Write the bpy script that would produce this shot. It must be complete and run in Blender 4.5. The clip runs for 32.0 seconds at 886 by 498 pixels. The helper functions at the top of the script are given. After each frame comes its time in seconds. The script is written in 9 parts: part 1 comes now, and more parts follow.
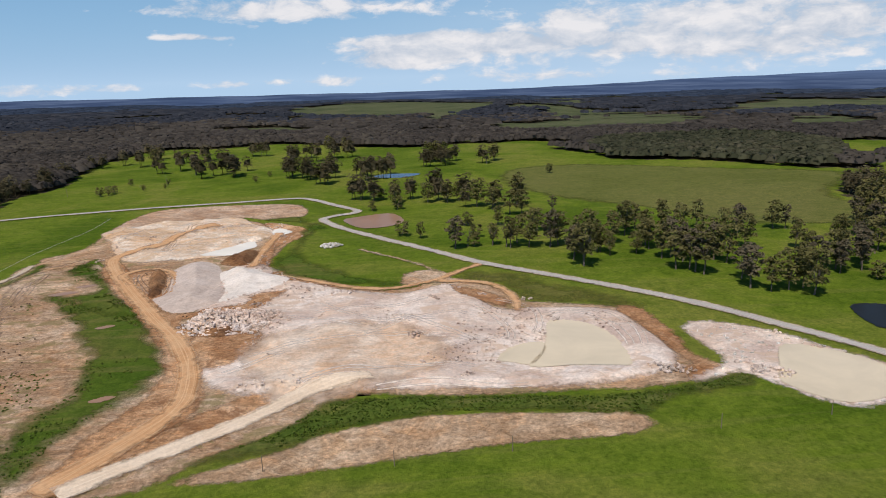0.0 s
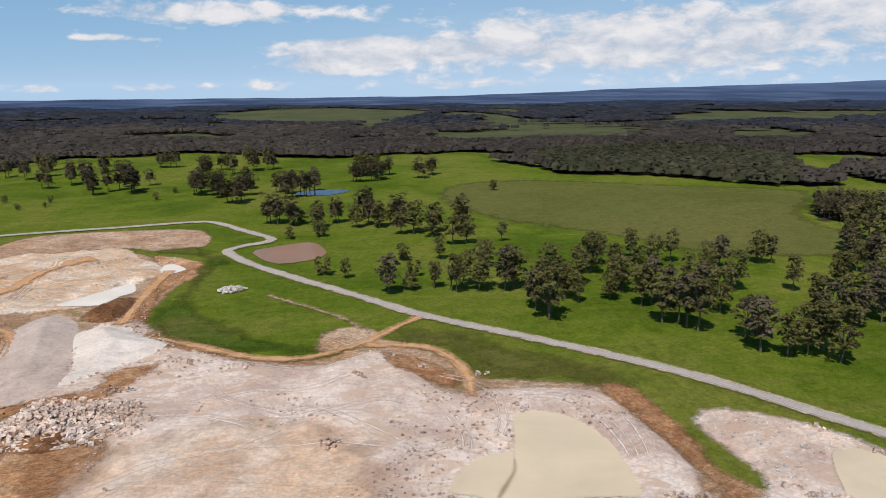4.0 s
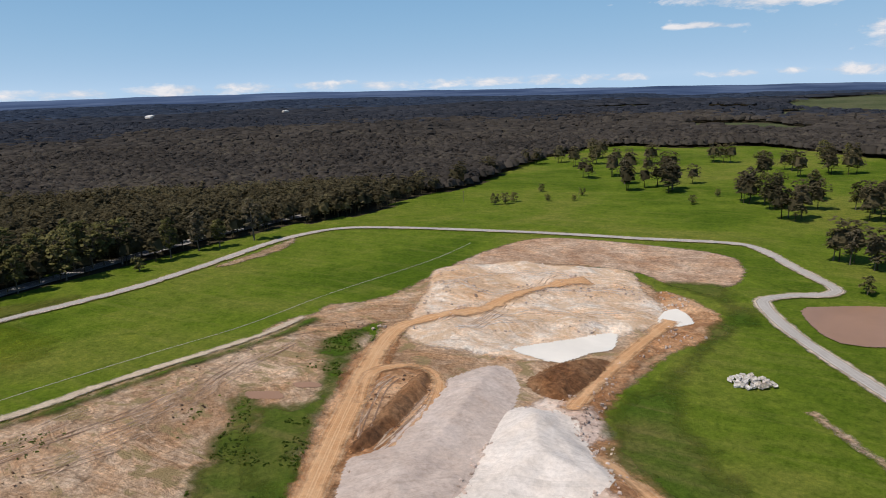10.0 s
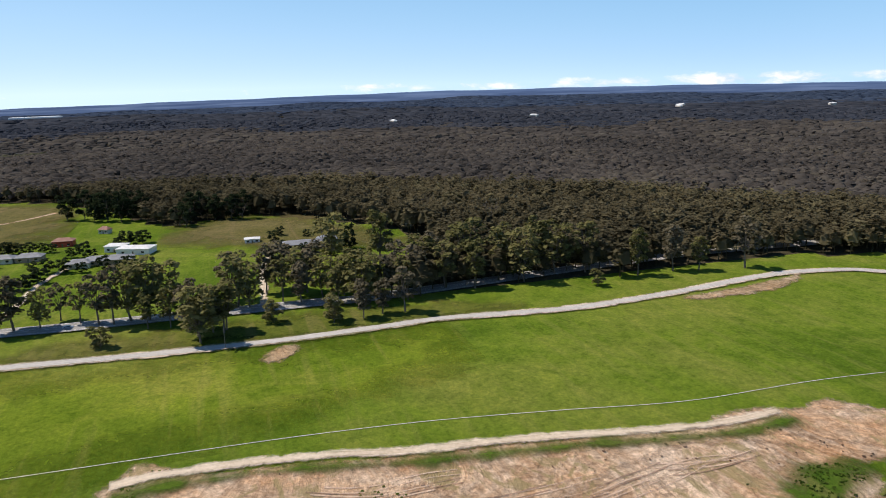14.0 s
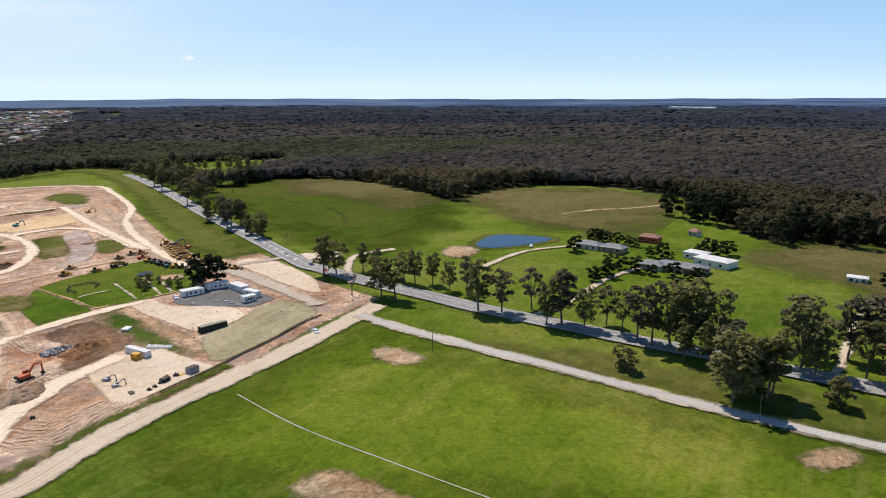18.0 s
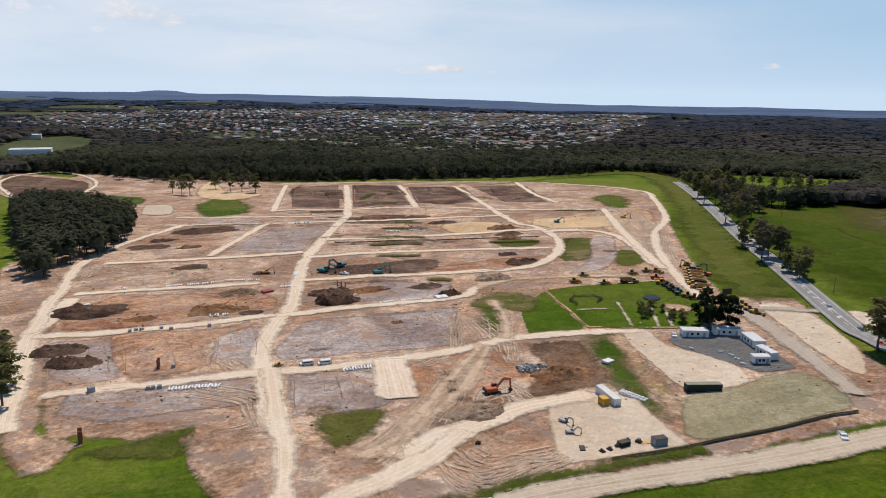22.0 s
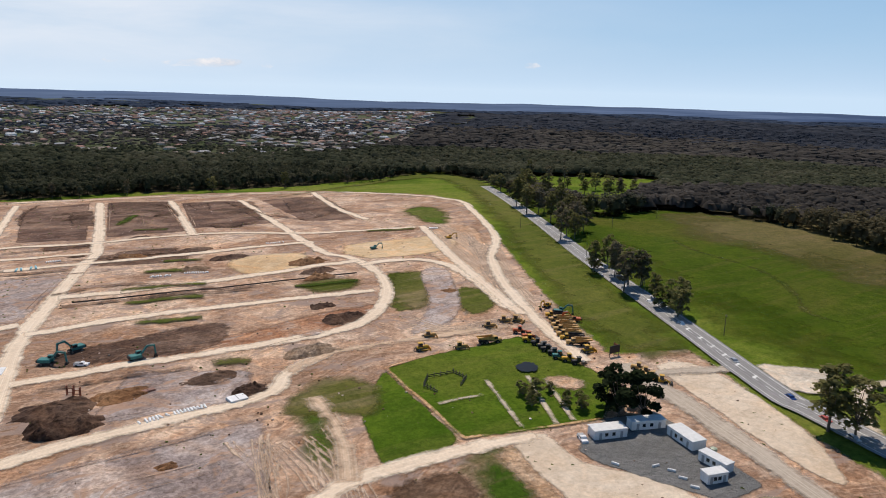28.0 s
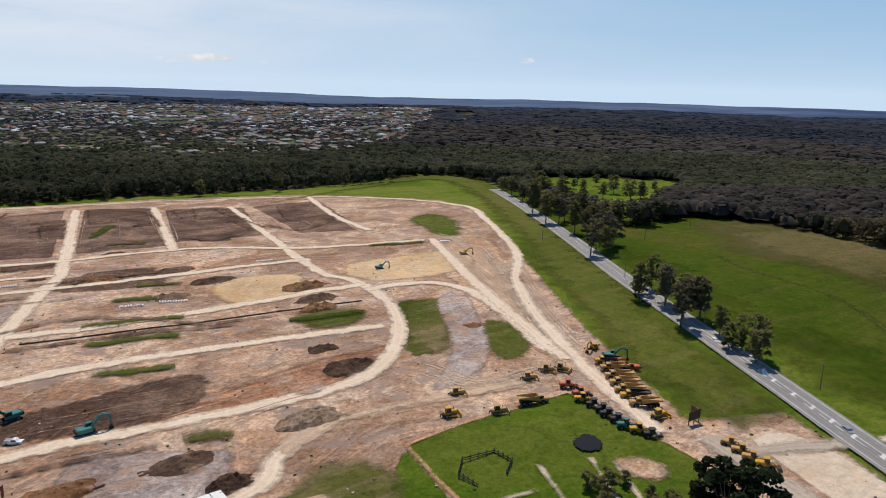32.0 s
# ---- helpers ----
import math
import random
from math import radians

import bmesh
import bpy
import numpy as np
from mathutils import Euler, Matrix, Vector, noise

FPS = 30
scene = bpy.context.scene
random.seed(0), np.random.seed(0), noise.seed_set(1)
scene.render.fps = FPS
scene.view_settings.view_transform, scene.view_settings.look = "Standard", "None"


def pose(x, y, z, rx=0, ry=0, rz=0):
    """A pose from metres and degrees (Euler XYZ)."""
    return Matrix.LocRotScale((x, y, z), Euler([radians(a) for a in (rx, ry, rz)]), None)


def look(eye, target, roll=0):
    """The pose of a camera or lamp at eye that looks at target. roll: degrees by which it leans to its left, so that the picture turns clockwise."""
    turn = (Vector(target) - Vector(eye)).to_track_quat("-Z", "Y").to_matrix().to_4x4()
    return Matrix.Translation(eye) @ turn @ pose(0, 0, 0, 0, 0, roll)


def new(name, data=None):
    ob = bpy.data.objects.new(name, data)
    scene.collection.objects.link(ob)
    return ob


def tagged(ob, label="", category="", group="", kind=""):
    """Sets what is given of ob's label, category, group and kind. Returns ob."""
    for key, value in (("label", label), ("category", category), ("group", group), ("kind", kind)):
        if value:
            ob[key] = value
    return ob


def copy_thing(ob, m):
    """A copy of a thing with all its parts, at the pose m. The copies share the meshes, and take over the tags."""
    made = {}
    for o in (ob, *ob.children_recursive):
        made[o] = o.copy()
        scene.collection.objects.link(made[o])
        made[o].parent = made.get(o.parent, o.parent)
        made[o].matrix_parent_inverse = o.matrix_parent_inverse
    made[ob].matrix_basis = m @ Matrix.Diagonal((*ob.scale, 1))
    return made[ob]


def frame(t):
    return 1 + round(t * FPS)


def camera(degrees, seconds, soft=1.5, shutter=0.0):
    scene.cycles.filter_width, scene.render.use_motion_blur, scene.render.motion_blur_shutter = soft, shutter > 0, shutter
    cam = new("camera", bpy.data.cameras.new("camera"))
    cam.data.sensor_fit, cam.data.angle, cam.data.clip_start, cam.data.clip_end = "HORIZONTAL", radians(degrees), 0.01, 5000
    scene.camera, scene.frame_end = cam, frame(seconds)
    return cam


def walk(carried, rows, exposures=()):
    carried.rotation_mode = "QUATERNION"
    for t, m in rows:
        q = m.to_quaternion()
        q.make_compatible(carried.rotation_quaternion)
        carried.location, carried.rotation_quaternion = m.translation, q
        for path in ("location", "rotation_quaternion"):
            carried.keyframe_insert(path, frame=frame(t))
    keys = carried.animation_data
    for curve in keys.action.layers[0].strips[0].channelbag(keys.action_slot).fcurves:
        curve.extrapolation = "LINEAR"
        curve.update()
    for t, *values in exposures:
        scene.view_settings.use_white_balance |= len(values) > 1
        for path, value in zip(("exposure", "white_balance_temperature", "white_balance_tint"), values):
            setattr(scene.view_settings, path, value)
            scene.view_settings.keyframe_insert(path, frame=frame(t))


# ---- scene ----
# ---- camera ----
cam = camera(63.70, 32.0, 1.0)
# seconds, eye x y z, heading (left of +y), pitch, roll
PATH = [
    (0.0, -7.53, -110.80, 108.06, -6.57, -13.65, -1.56),
    (0.5, -7.49, -99.63, 108.12, -10.48, -13.66, -1.33),
    (1.0, -6.76, -88.33, 108.02, -15.11, -13.68, -1.14),
    (1.5, -5.63, -77.38, 107.72, -16.64, -13.60, -0.95),
    (2.0, -4.21, -66.22, 108.00, -16.62, -13.59, -0.83),
    (2.5, -2.09, -55.26, 108.04, -16.62, -13.54, -0.79),
    (4.5, 8.08, -11.24, 106.03, -8.30, -13.13, -0.52),
    (5.0, 10.40, 0.07, 105.59, -3.74, -13.08, -0.61),
    (5.5, 12.16, 11.30, 105.33, 0.51, -13.08, -0.74),
    (6.0, 13.24, 22.35, 105.15, 4.14, -13.11, -0.70),
    (6.5, 13.31, 34.17, 104.24, 6.80, -13.07, -0.72),
    (7.0, 13.44, 46.61, 103.19, 8.93, -13.01, -0.88),
    (7.5, 12.80, 58.83, 102.70, 11.18, -13.03, -1.01),
    (8.0, 11.21, 69.74, 102.60, 14.48, -13.02, -1.12),
    (8.5, 9.46, 80.99, 102.37, 18.39, -13.03, -1.26),
    (9.0, 7.10, 92.28, 102.24, 23.34, -13.01, -1.28),
    (9.5, 4.01, 104.70, 101.08, 27.37, -13.16, -1.60),
    (10.0, 0.29, 115.64, 100.97, 31.59, -13.35, -1.88),
    (10.5, -4.01, 126.15, 100.73, 36.23, -13.29, -2.06),
    (11.0, -9.68, 135.70, 100.48, 40.73, -13.20, -2.06),
    (11.5, -14.99, 144.18, 101.17, 45.62, -13.25, -1.99),
    (12.0, -21.34, 153.66, 100.87, 51.28, -13.17, -2.10),
    (12.5, -28.92, 161.30, 100.86, 56.70, -13.16, -2.05),
    (13.0, -35.93, 168.59, 101.10, 61.62, -13.18, -2.01),
    (13.5, -43.68, 175.40, 100.28, 66.89, -13.08, -1.75),
    (15.5, -69.19, 192.59, 100.75, 88.34, -13.03, -1.04),
    (16.0, -76.05, 195.55, 100.90, 94.65, -12.96, -0.74),
    (16.5, -83.36, 197.83, 101.33, 101.62, -12.96, -0.51),
    (17.0, -90.73, 198.59, 101.47, 107.70, -12.93, -0.18),
    (17.5, -98.04, 198.81, 101.61, 113.70, -12.98, 0.03),
    (18.0, -105.36, 198.16, 101.47, 120.52, -12.92, 0.10),
    (18.5, -112.70, 196.42, 101.32, 126.68, -12.85, 0.21),
    (19.0, -119.85, 193.99, 101.16, 132.82, -12.83, 0.28),
    (19.5, -126.63, 190.84, 100.86, 138.58, -12.83, 0.34),
    (20.0, -132.94, 186.53, 100.46, 144.32, -12.83, 0.46),
    (20.5, -138.34, 181.90, 100.32, 150.44, -12.79, 0.57),
    (21.0, -143.38, 176.66, 100.51, 156.32, -12.80, 0.57),
    (21.5, -147.89, 169.67, 99.61, 163.12, -12.68, 0.81),
    (22.0, -152.12, 161.64, 99.36, 163.58, -12.68, 0.92),
    (22.5, -155.90, 153.13, 99.08, 163.57, -12.67, 0.86),
    (23.0, -158.23, 144.85, 99.24, 163.44, -12.77, 0.91),
    (23.5, -160.78, 136.44, 99.27, 163.37, -12.78, 0.99),
    (24.0, -163.01, 127.71, 99.65, 163.31, -12.77, 1.11),
    (24.5, -164.91, 119.44, 100.48, 163.07, -12.83, 1.15),
    (25.0, -166.77, 111.46, 100.71, 161.04, -12.72, 1.23),
    (25.5, -168.58, 102.11, 101.14, 157.68, -12.73, 1.24),
    (26.0, -170.60, 93.29, 101.40, 153.55, -12.68, 1.21),
    (26.5, -172.65, 84.45, 101.25, 150.23, -12.65, 1.28),
    (28.5, -184.25, 51.00, 100.50, 146.23, -12.71, 1.45),
    (29.0, -187.35, 43.63, 100.43, 146.21, -12.75, 1.43),
    (29.5, -190.54, 36.77, 100.34, 146.23, -12.79, 1.38),
    (30.0, -194.19, 29.30, 100.56, 146.17, -12.89, 1.36),
    (30.5, -197.59, 22.07, 100.30, 146.16, -12.88, 1.38),
    (31.0, -200.30, 15.21, 100.17, 146.14, -12.88, 1.43),
    (31.5, -202.04, 8.89, 100.48, 146.02, -12.96, 1.42),
    (32.0, -203.74, 3.27, 100.68, 145.95, -13.02, 1.37),
]
EXPOSURES = [(0.0, 0.00, 6800, 14), (9.0, -0.04, 6800, 14), (11.0, 0.12, 6800, 14), (13.0, 0.42, 6800, 14), (17.0, 0.48, 6800, 14), (19.0, 0.14, 6800, 14), (20.0, -0.06, 6800, 14), (21.0, -0.10, 6800, 14), (22.0, 0.03, 6800, 14), (24.0, 0.14, 6800, 14), (26.0, 0.16, 6800, 14), (29.0, 0.05, 6800, 14), (32.0, 0.02, 6800, 14)]


def sight(x, y, z, heading, pitch, roll):
    a, b = radians(heading), radians(pitch)
    way = Vector((-math.sin(a) * math.cos(b), math.cos(a) * math.cos(b), math.sin(b)))
    return look(Vector((x, y, z)), Vector((x, y, z)) + way * 10, roll)


walk(cam, [(row[0], sight(*row[1:])) for row in PATH], EXPOSURES)

# ---- sky and sun ----
SUN_HEADING, SUN_HEIGHT = 150.0, 58.0        # left of +y, above the ground
world = bpy.data.worlds.new("world")
scene.world = world
world.use_nodes = True
nt = world.node_tree
nt.nodes.clear()


def wn(kind, **values):
    n = nt.nodes.new(kind)
    for k, v in values.items():
        n.inputs[k].default_value = v
    return n


w_out, w_bg = wn("ShaderNodeOutputWorld"), wn("ShaderNodeBackground")
sky = wn("ShaderNodeTexSky")
sky.sky_type, sky.sun_disc = "NISHITA", False
sky.sun_elevation, sky.sun_rotation = radians(SUN_HEIGHT), radians(-SUN_HEADING)
sky.altitude, sky.air_density, sky.dust_density, sky.ozone_density = 100, 1.0, 0.0, 3.0
w_bg.inputs["Strength"].default_value = 0.085
# fair-weather cumulus, low over the horizon
co = wn("ShaderNodeTexCoord")
sep = wn("ShaderNodeSeparateXYZ")
nt.links.new(co.outputs["Generated"], sep.inputs[0])


def wmath(op, a, b=None, clamp=False):
    n = nt.nodes.new("ShaderNodeMath")
    n.operation, n.use_clamp = op, clamp
    for i, v in enumerate((a, b)):
        if v is None:
            continue
        if isinstance(v, (int, float)):
            n.inputs[i].default_value = v
        else:
            nt.links.new(v, n.inputs[i])
    return n.outputs[0]


up = wmath("MAXIMUM", sep.outputs["Z"], 0.0)
# bearing in degrees, counted leftwards from west-north-west (80 left of +y), and height in degrees
_c, _s = math.cos(radians(80)), math.sin(radians(80))
side = wmath("SUBTRACT", wmath("MULTIPLY", sep.outputs["X"], -_c), wmath("MULTIPLY", sep.outputs["Y"], _s))
ahead = wmath("SUBTRACT", wmath("MULTIPLY", sep.outputs["Y"], _c), wmath("MULTIPLY", sep.outputs["X"], _s))
bearing = wmath("MULTIPLY", wmath("ARCTAN2", side, ahead), 57.2958)
height = wmath("MULTIPLY", wmath("ARCSINE", sep.outputs["Z"]), 57.2958)


def bank(heading, wide, high, tall, much):
    """A bank of cloud round a heading (left of +y) and a height, in degrees."""
    u = wmath("DIVIDE", wmath("SUBTRACT", bearing, heading - 80), wide)
    v = wmath("DIVIDE", wmath("SUBTRACT", height, high), tall)
    r = wmath("ADD", wmath("MULTIPLY", u, u), wmath("MULTIPLY", v, v))
    return wmath("MULTIPLY", wmath("DIVIDE", 1.0, wmath("ADD", 1.0, wmath("MULTIPLY", r, r))), much)


def billows(across, tall, detail, rough_, shift):
    c = wn("ShaderNodeCombineXYZ")
    nt.links.new(wmath("DIVIDE", bearing, across), c.inputs[0])
    nt.links.new(wmath("DIVIDE", height, tall), c.inputs[1])
    c.inputs[2].default_value = shift
    n = wn("ShaderNodeTexNoise", Scale=1.0, Detail=detail, Roughness=rough_, Distortion=0.25)
    nt.links.new(c.outputs[0], n.inputs["Vector"])
    return n.outputs["Fac"]


def total(values):
    out = values[0]
    for v in values[1:]:
        out = wmath("ADD", out, v)
    return out


# cumulus banks in the north and north-east, a line of puffs low in the west
puffs = wmath("SUBTRACT", billows(3.2, 1.5, 8.0, 0.62, 2.0), 0.5)
wide_puffs = wmath("SUBTRACT", billows(9.0, 2.4, 6.0, 0.6, 7.0), 0.5)
heaped = total([bank(6.5, 10, 5.2, 0.95, 0.62), bank(-6, 10, 2.4, 0.9, 0.58), bank(-4, 4, 1.1, 0.7, 0.55), bank(-28, 19, 3.0, 2.7, 0.68), bank(12, 3, 3.2, 0.25, 0.45), bank(-60, 20, 6, 4, 0.5), bank(40, 60, -0.2, 0.5, 0.50), bank(165, 14, 1.45, 0.45, 0.50), bank(189, 8, 4.6, 1.5, 0.46), bank(140, 1.0, 1.9, 0.3, 0.5)])
dens = wmath("MULTIPLY", wmath("SUBTRACT", total([heaped, wmath("MULTIPLY", puffs, 1.3), wmath("MULTIPLY", wide_puffs, 1.1)]), 0.42), 4.0, clamp=True)
# thin high veil over the south
veil = total([bank(186, 40, 5.5, 5.0, 0.8), bank(-25, 22, 3.0, 4.0, 0.2)])
veil = wmath("MULTIPLY", veil, wmath("ADD", billows(14, 3, 5.0, 0.6, 12.0), 0.3), clamp=True)
southern = wmath("MULTIPLY", wmath("SUBTRACT", wmath("ADD", bearing, 80), 50), 0.02, clamp=True)
low = wmath("SUBTRACT", 1.0, wmath("MINIMUM", up, 1.0))
haze = wmath("ADD", wmath("MULTIPLY", wmath("POWER", low, 26.0), 0.55), wmath("MULTIPLY", southern, wmath("MULTIPLY", wmath("POWER", low, 9.0), 0.36)))


def blend(fac, a, colour):
    n = nt.nodes.new("ShaderNodeMix")
    n.data_type = "RGBA"
    nt.links.new(fac, n.inputs["Factor"])
    nt.links.new(a, n.inputs["A"])
    if isinstance(colour, tuple):
        n.inputs["B"].default_value = (*colour, 1)
    else:
        nt.links.new(colour, n.inputs["B"])
    return n.outputs["Result"]


tone = wn("ShaderNodeHueSaturation", Saturation=1.22, Value=0.86)
nt.links.new(sky.outputs[0], tone.inputs["Color"])
air = blend(wmath("MULTIPLY", wmath("POWER", low, 3.0), 0.95), tone.outputs[0], (2.35, 5.3, 9.0))
air = blend(haze, air, (6.6, 8.8, 10.9))
air = blend(veil, air, (9.4, 10.1, 10.9))
shade = wn("ShaderNodeCombineColor", Red=5.9, Green=6.9, Blue=8.2)
body = blend(wmath("MULTIPLY", wmath("ADD", puffs, 0.12), 4.0, clamp=True), shade.outputs[0], (9.8, 10.0, 10.3))
nt.links.new(blend(wmath("MULTIPLY", dens, 0.9), air, body), w_bg.inputs["Color"])
nt.links.new(w_bg.outputs[0], w_out.inputs[0])

sun = new("sun", bpy.data.lights.new("sun", "SUN"))
sun.data.energy, sun.data.angle, sun.data.color = 3.6, radians(0.5), (1.0, 0.935, 0.83)
_a, _b = radians(SUN_HEADING), radians(SUN_HEIGHT)
SUN_WAY = Vector((-math.sin(_a) * math.cos(_b), math.cos(_a) * math.cos(_b), math.sin(_b)))
sun.matrix_world = look(SUN_WAY * 200, (0, 0, 0))

# ---- materials ----
def nodes_of(name):
    m = bpy.data.materials.new(name)
    m.use_nodes = True
    t = m.node_tree
    return m, t, t.nodes["Principled BSDF"], t.nodes["Material Output"]


def noise_node(t, scale, detail=4.0, rough=0.55, distortion=0.0, vector=None):
    n = t.nodes.new("ShaderNodeTexNoise")
    for k, v in (("Scale", scale), ("Detail", detail), ("Roughness", rough), ("Distortion", distortion)):
        n.inputs[k].default_value = v
    if vector is not None:
        t.links.new(vector, n.inputs["Vector"])
    return n.outputs["Fac"]


def ramp(t, fac, stops):
    n = t.nodes.new("ShaderNodeValToRGB")
    el = n.color_ramp.elements
    while len(el) < len(stops):
        el.new(0.5)
    for e, (p, c) in zip(el, stops):
        e.position, e.color = p, (*c, 1) if len(c) == 3 else c
    t.links.new(fac, n.inputs[0])
    return n.outputs[0]


def mixed(t, fac, a, b, mode="MIX"):
    n = t.nodes.new("ShaderNodeMix")
    n.data_type, n.blend_type = "RGBA", mode
    for key, v in (("Factor", fac), ("A", a), ("B", b)):
        if isinstance(v, (int, float)):
            n.inputs[key].default_value = v
        elif isinstance(v, tuple):
            n.inputs[key].default_value = (*v, 1)
        else:
            t.links.new(v, n.inputs[key])
    return n.outputs["Result"]


def maths(t, op, a, b=0.0, clamp=False):
    n = t.nodes.new("ShaderNodeMath")
    n.operation, n.use_clamp = op, clamp
    for i, v in enumerate((a, b)):
        if isinstance(v, (int, float)):
            n.inputs[i].default_value = v
        else:
            t.links.new(v, n.inputs[i])
    return n.outputs[0]


def place(t, turn=0.0, stretch=(1, 1, 1)):
    """World metres, turned about z and stretched."""
    g, m = t.nodes.new("ShaderNodeNewGeometry"), t.nodes.new("ShaderNodeMapping")
    m.vector_type = "POINT"
    m.inputs["Rotation"].default_value = (0, 0, radians(turn))
    m.inputs["Scale"].default_value = stretch
    t.links.new(g.outputs["Position"], m.inputs["Vector"])
    return m.outputs[0]


def bumped(t, bsdf, fac, strength=0.5, distance=0.2):
    b = t.nodes.new("ShaderNodeBump")
    b.inputs["Strength"].default_value, b.inputs["Distance"].default_value = strength, distance
    t.links.new(fac, b.inputs["Height"])
    t.links.new(b.outputs[0], bsdf.inputs["Normal"])


def frayed(t, bsdf, out, width=1.2, scale=0.3):
    """The border of a sheet breaks up over about a metre or two, by the sheet's own inside distance."""
    at = t.nodes.new("ShaderNodeAttribute")
    at.attribute_name = "inset"
    n = maths(t, "ADD", maths(t, "MULTIPLY", noise_node(t, scale, 5.0, 0.65, 0.4, place(t)), 0.6), maths(t, "MULTIPLY", noise_node(t, scale * 0.22, 3.0, 0.6, 0.4, place(t)), 0.4))
    v = maths(t, "ADD", at.outputs["Fac"], maths(t, "MULTIPLY", maths(t, "SUBTRACT", n, 0.5), width * 4.0))
    a = maths(t, "ADD", maths(t, "DIVIDE", v, width), 0.3, clamp=True)
    tr, mx = t.nodes.new("ShaderNodeBsdfTransparent"), t.nodes.new("ShaderNodeMixShader")
    t.links.new(a, mx.inputs[0])
    t.links.new(tr.outputs[0], mx.inputs[1])
    t.links.new(bsdf.outputs[0], mx.inputs[2])
    t.links.new(mx.outputs[0], out.inputs[0])


def soil(name, dark, mid, light, turn=0.0, streak=0.5, fray=2.5, rough=0.95, stains=None, grain=1.0, relief=0.9, hue=0.6):
    """Bare earth: broad patches, scrapes and wheel streaks along one direction, clods and fine grain."""
    m, t, bsdf, out = nodes_of(name)
    p = place(t)
    bend = t.nodes.new("ShaderNodeTexNoise")
    bend.inputs["Scale"].default_value, bend.inputs["Detail"].default_value = 0.009, 2.0
    t.links.new(p, bend.inputs["Vector"])
    drift = t.nodes.new("ShaderNodeVectorMath")
    drift.operation = "MULTIPLY_ADD"
    t.links.new(bend.outputs["Color"], drift.inputs[0])
    drift.inputs[1].default_value = (150, 150, 0)
    t.links.new(p, drift.inputs[2])

    def swept(angle, stretch):
        """Metres along and across the passes of the machines, which bend from place to place."""
        m1 = t.nodes.new("ShaderNodeMapping")
        m1.inputs["Rotation"].default_value = (0, 0, radians(angle))
        m1.inputs["Scale"].default_value = stretch
        t.links.new(drift.outputs[0], m1.inputs["Vector"])
        return m1.outputs[0]

    some = ramp(t, noise_node(t, 0.03, 3.0, 0.55, 0.5, p), [(0.42, (0, 0, 0)), (0.56, (1, 1, 1))])
    deep = tuple(0.62 * c for c in dark)
    broad = noise_node(t, 0.022, 5.0, 0.62, 0.9, p)
    base = ramp(t, broad, [(0.40, dark), (0.50, mid), (0.60, light)])
    patch = noise_node(t, 0.11, 5.0, 0.65, 1.2, place(t, turn, (0.8, 1.2, 1)))
    base = mixed(t, maths(t, "MULTIPLY", ramp(t, patch, [(0.38, (1, 1, 1)), (0.50, (0, 0, 0))]), 0.55), base, dark)
    base = mixed(t, maths(t, "MULTIPLY", ramp(t, patch, [(0.52, (0, 0, 0)), (0.64, (1, 1, 1))]), 0.45), base, light)
    wheel = noise_node(t, 1.0, 4.0, 0.62, 0.6, swept(turn, (0.045, 0.5, 0.1)))
    streak = maths(t, "MULTIPLY", maths(t, "ADD", maths(t, "MULTIPLY", some, 0.8), 0.2), streak)
    base = mixed(t, maths(t, "MULTIPLY", ramp(t, wheel, [(0.50, (0, 0, 0)), (0.60, (1, 1, 1))]), maths(t, "MULTIPLY", streak, 0.75)), base, light)
    base = mixed(t, maths(t, "MULTIPLY", ramp(t, wheel, [(0.38, (1, 1, 1)), (0.46, (0, 0, 0))]), maths(t, "MULTIPLY", streak, 0.75)), base, dark)
    ruts = noise_node(t, 1.0, 3.0, 0.55, 0.8, swept(turn + 55, (0.03, 0.5, 0.1)))
    base = mixed(t, maths(t, "MULTIPLY", ramp(t, ruts, [(0.36, (1, 1, 1)), (0.44, (0, 0, 0))]), maths(t, "MULTIPLY", streak, 0.55)), base, deep)
    # warmer clay and greyer shale show through in patches, clods at a few metres
    warm = noise_node(t, 0.045, 6.0, 0.68, 1.6, p)
    base = mixed(t, hue, base, mixed(t, 1.0, base, ramp(t, warm, [(0.36, (0.88, 0.95, 1.03)), (0.5, (1.0, 1.0, 1.0)), (0.64, (1.17, 1.0, 0.82))]), "MULTIPLY"))
    clod = noise_node(t, 0.28, 7.0, 0.72, 1.2, p)
    base = mixed(t, 0.8 * grain, base, mixed(t, 1.0, base, ramp(t, clod, [(0.38, (0.70, 0.68, 0.66)), (0.5, (1.08, 1.08, 1.08)), (0.62, (1.34, 1.34, 1.34))]), "MULTIPLY"))
    fine = noise_node(t, 0.75, 8.0, 0.75, 0.0, p)
    base = mixed(t, 0.75 * grain, base, mixed(t, 1.0, base, ramp(t, fine, [(0.36, (0.52, 0.50, 0.48)), (0.64, (1.42, 1.42, 1.42))]), "MULTIPLY"))
    if stains:
        blot = noise_node(t, 0.05, 6.0, 0.68, 1.4, place(t, 20, (1, 1.6, 1)))
        base = mixed(t, ramp(t, blot, [(0.53, (0, 0, 0)), (0.60, (0.8, 0.8, 0.8))]), base, stains)
    t.links.new(base, bsdf.inputs["Base Color"])
    bsdf.inputs["Roughness"].default_value = rough
    bsdf.inputs["Specular IOR Level"].default_value = 0.12
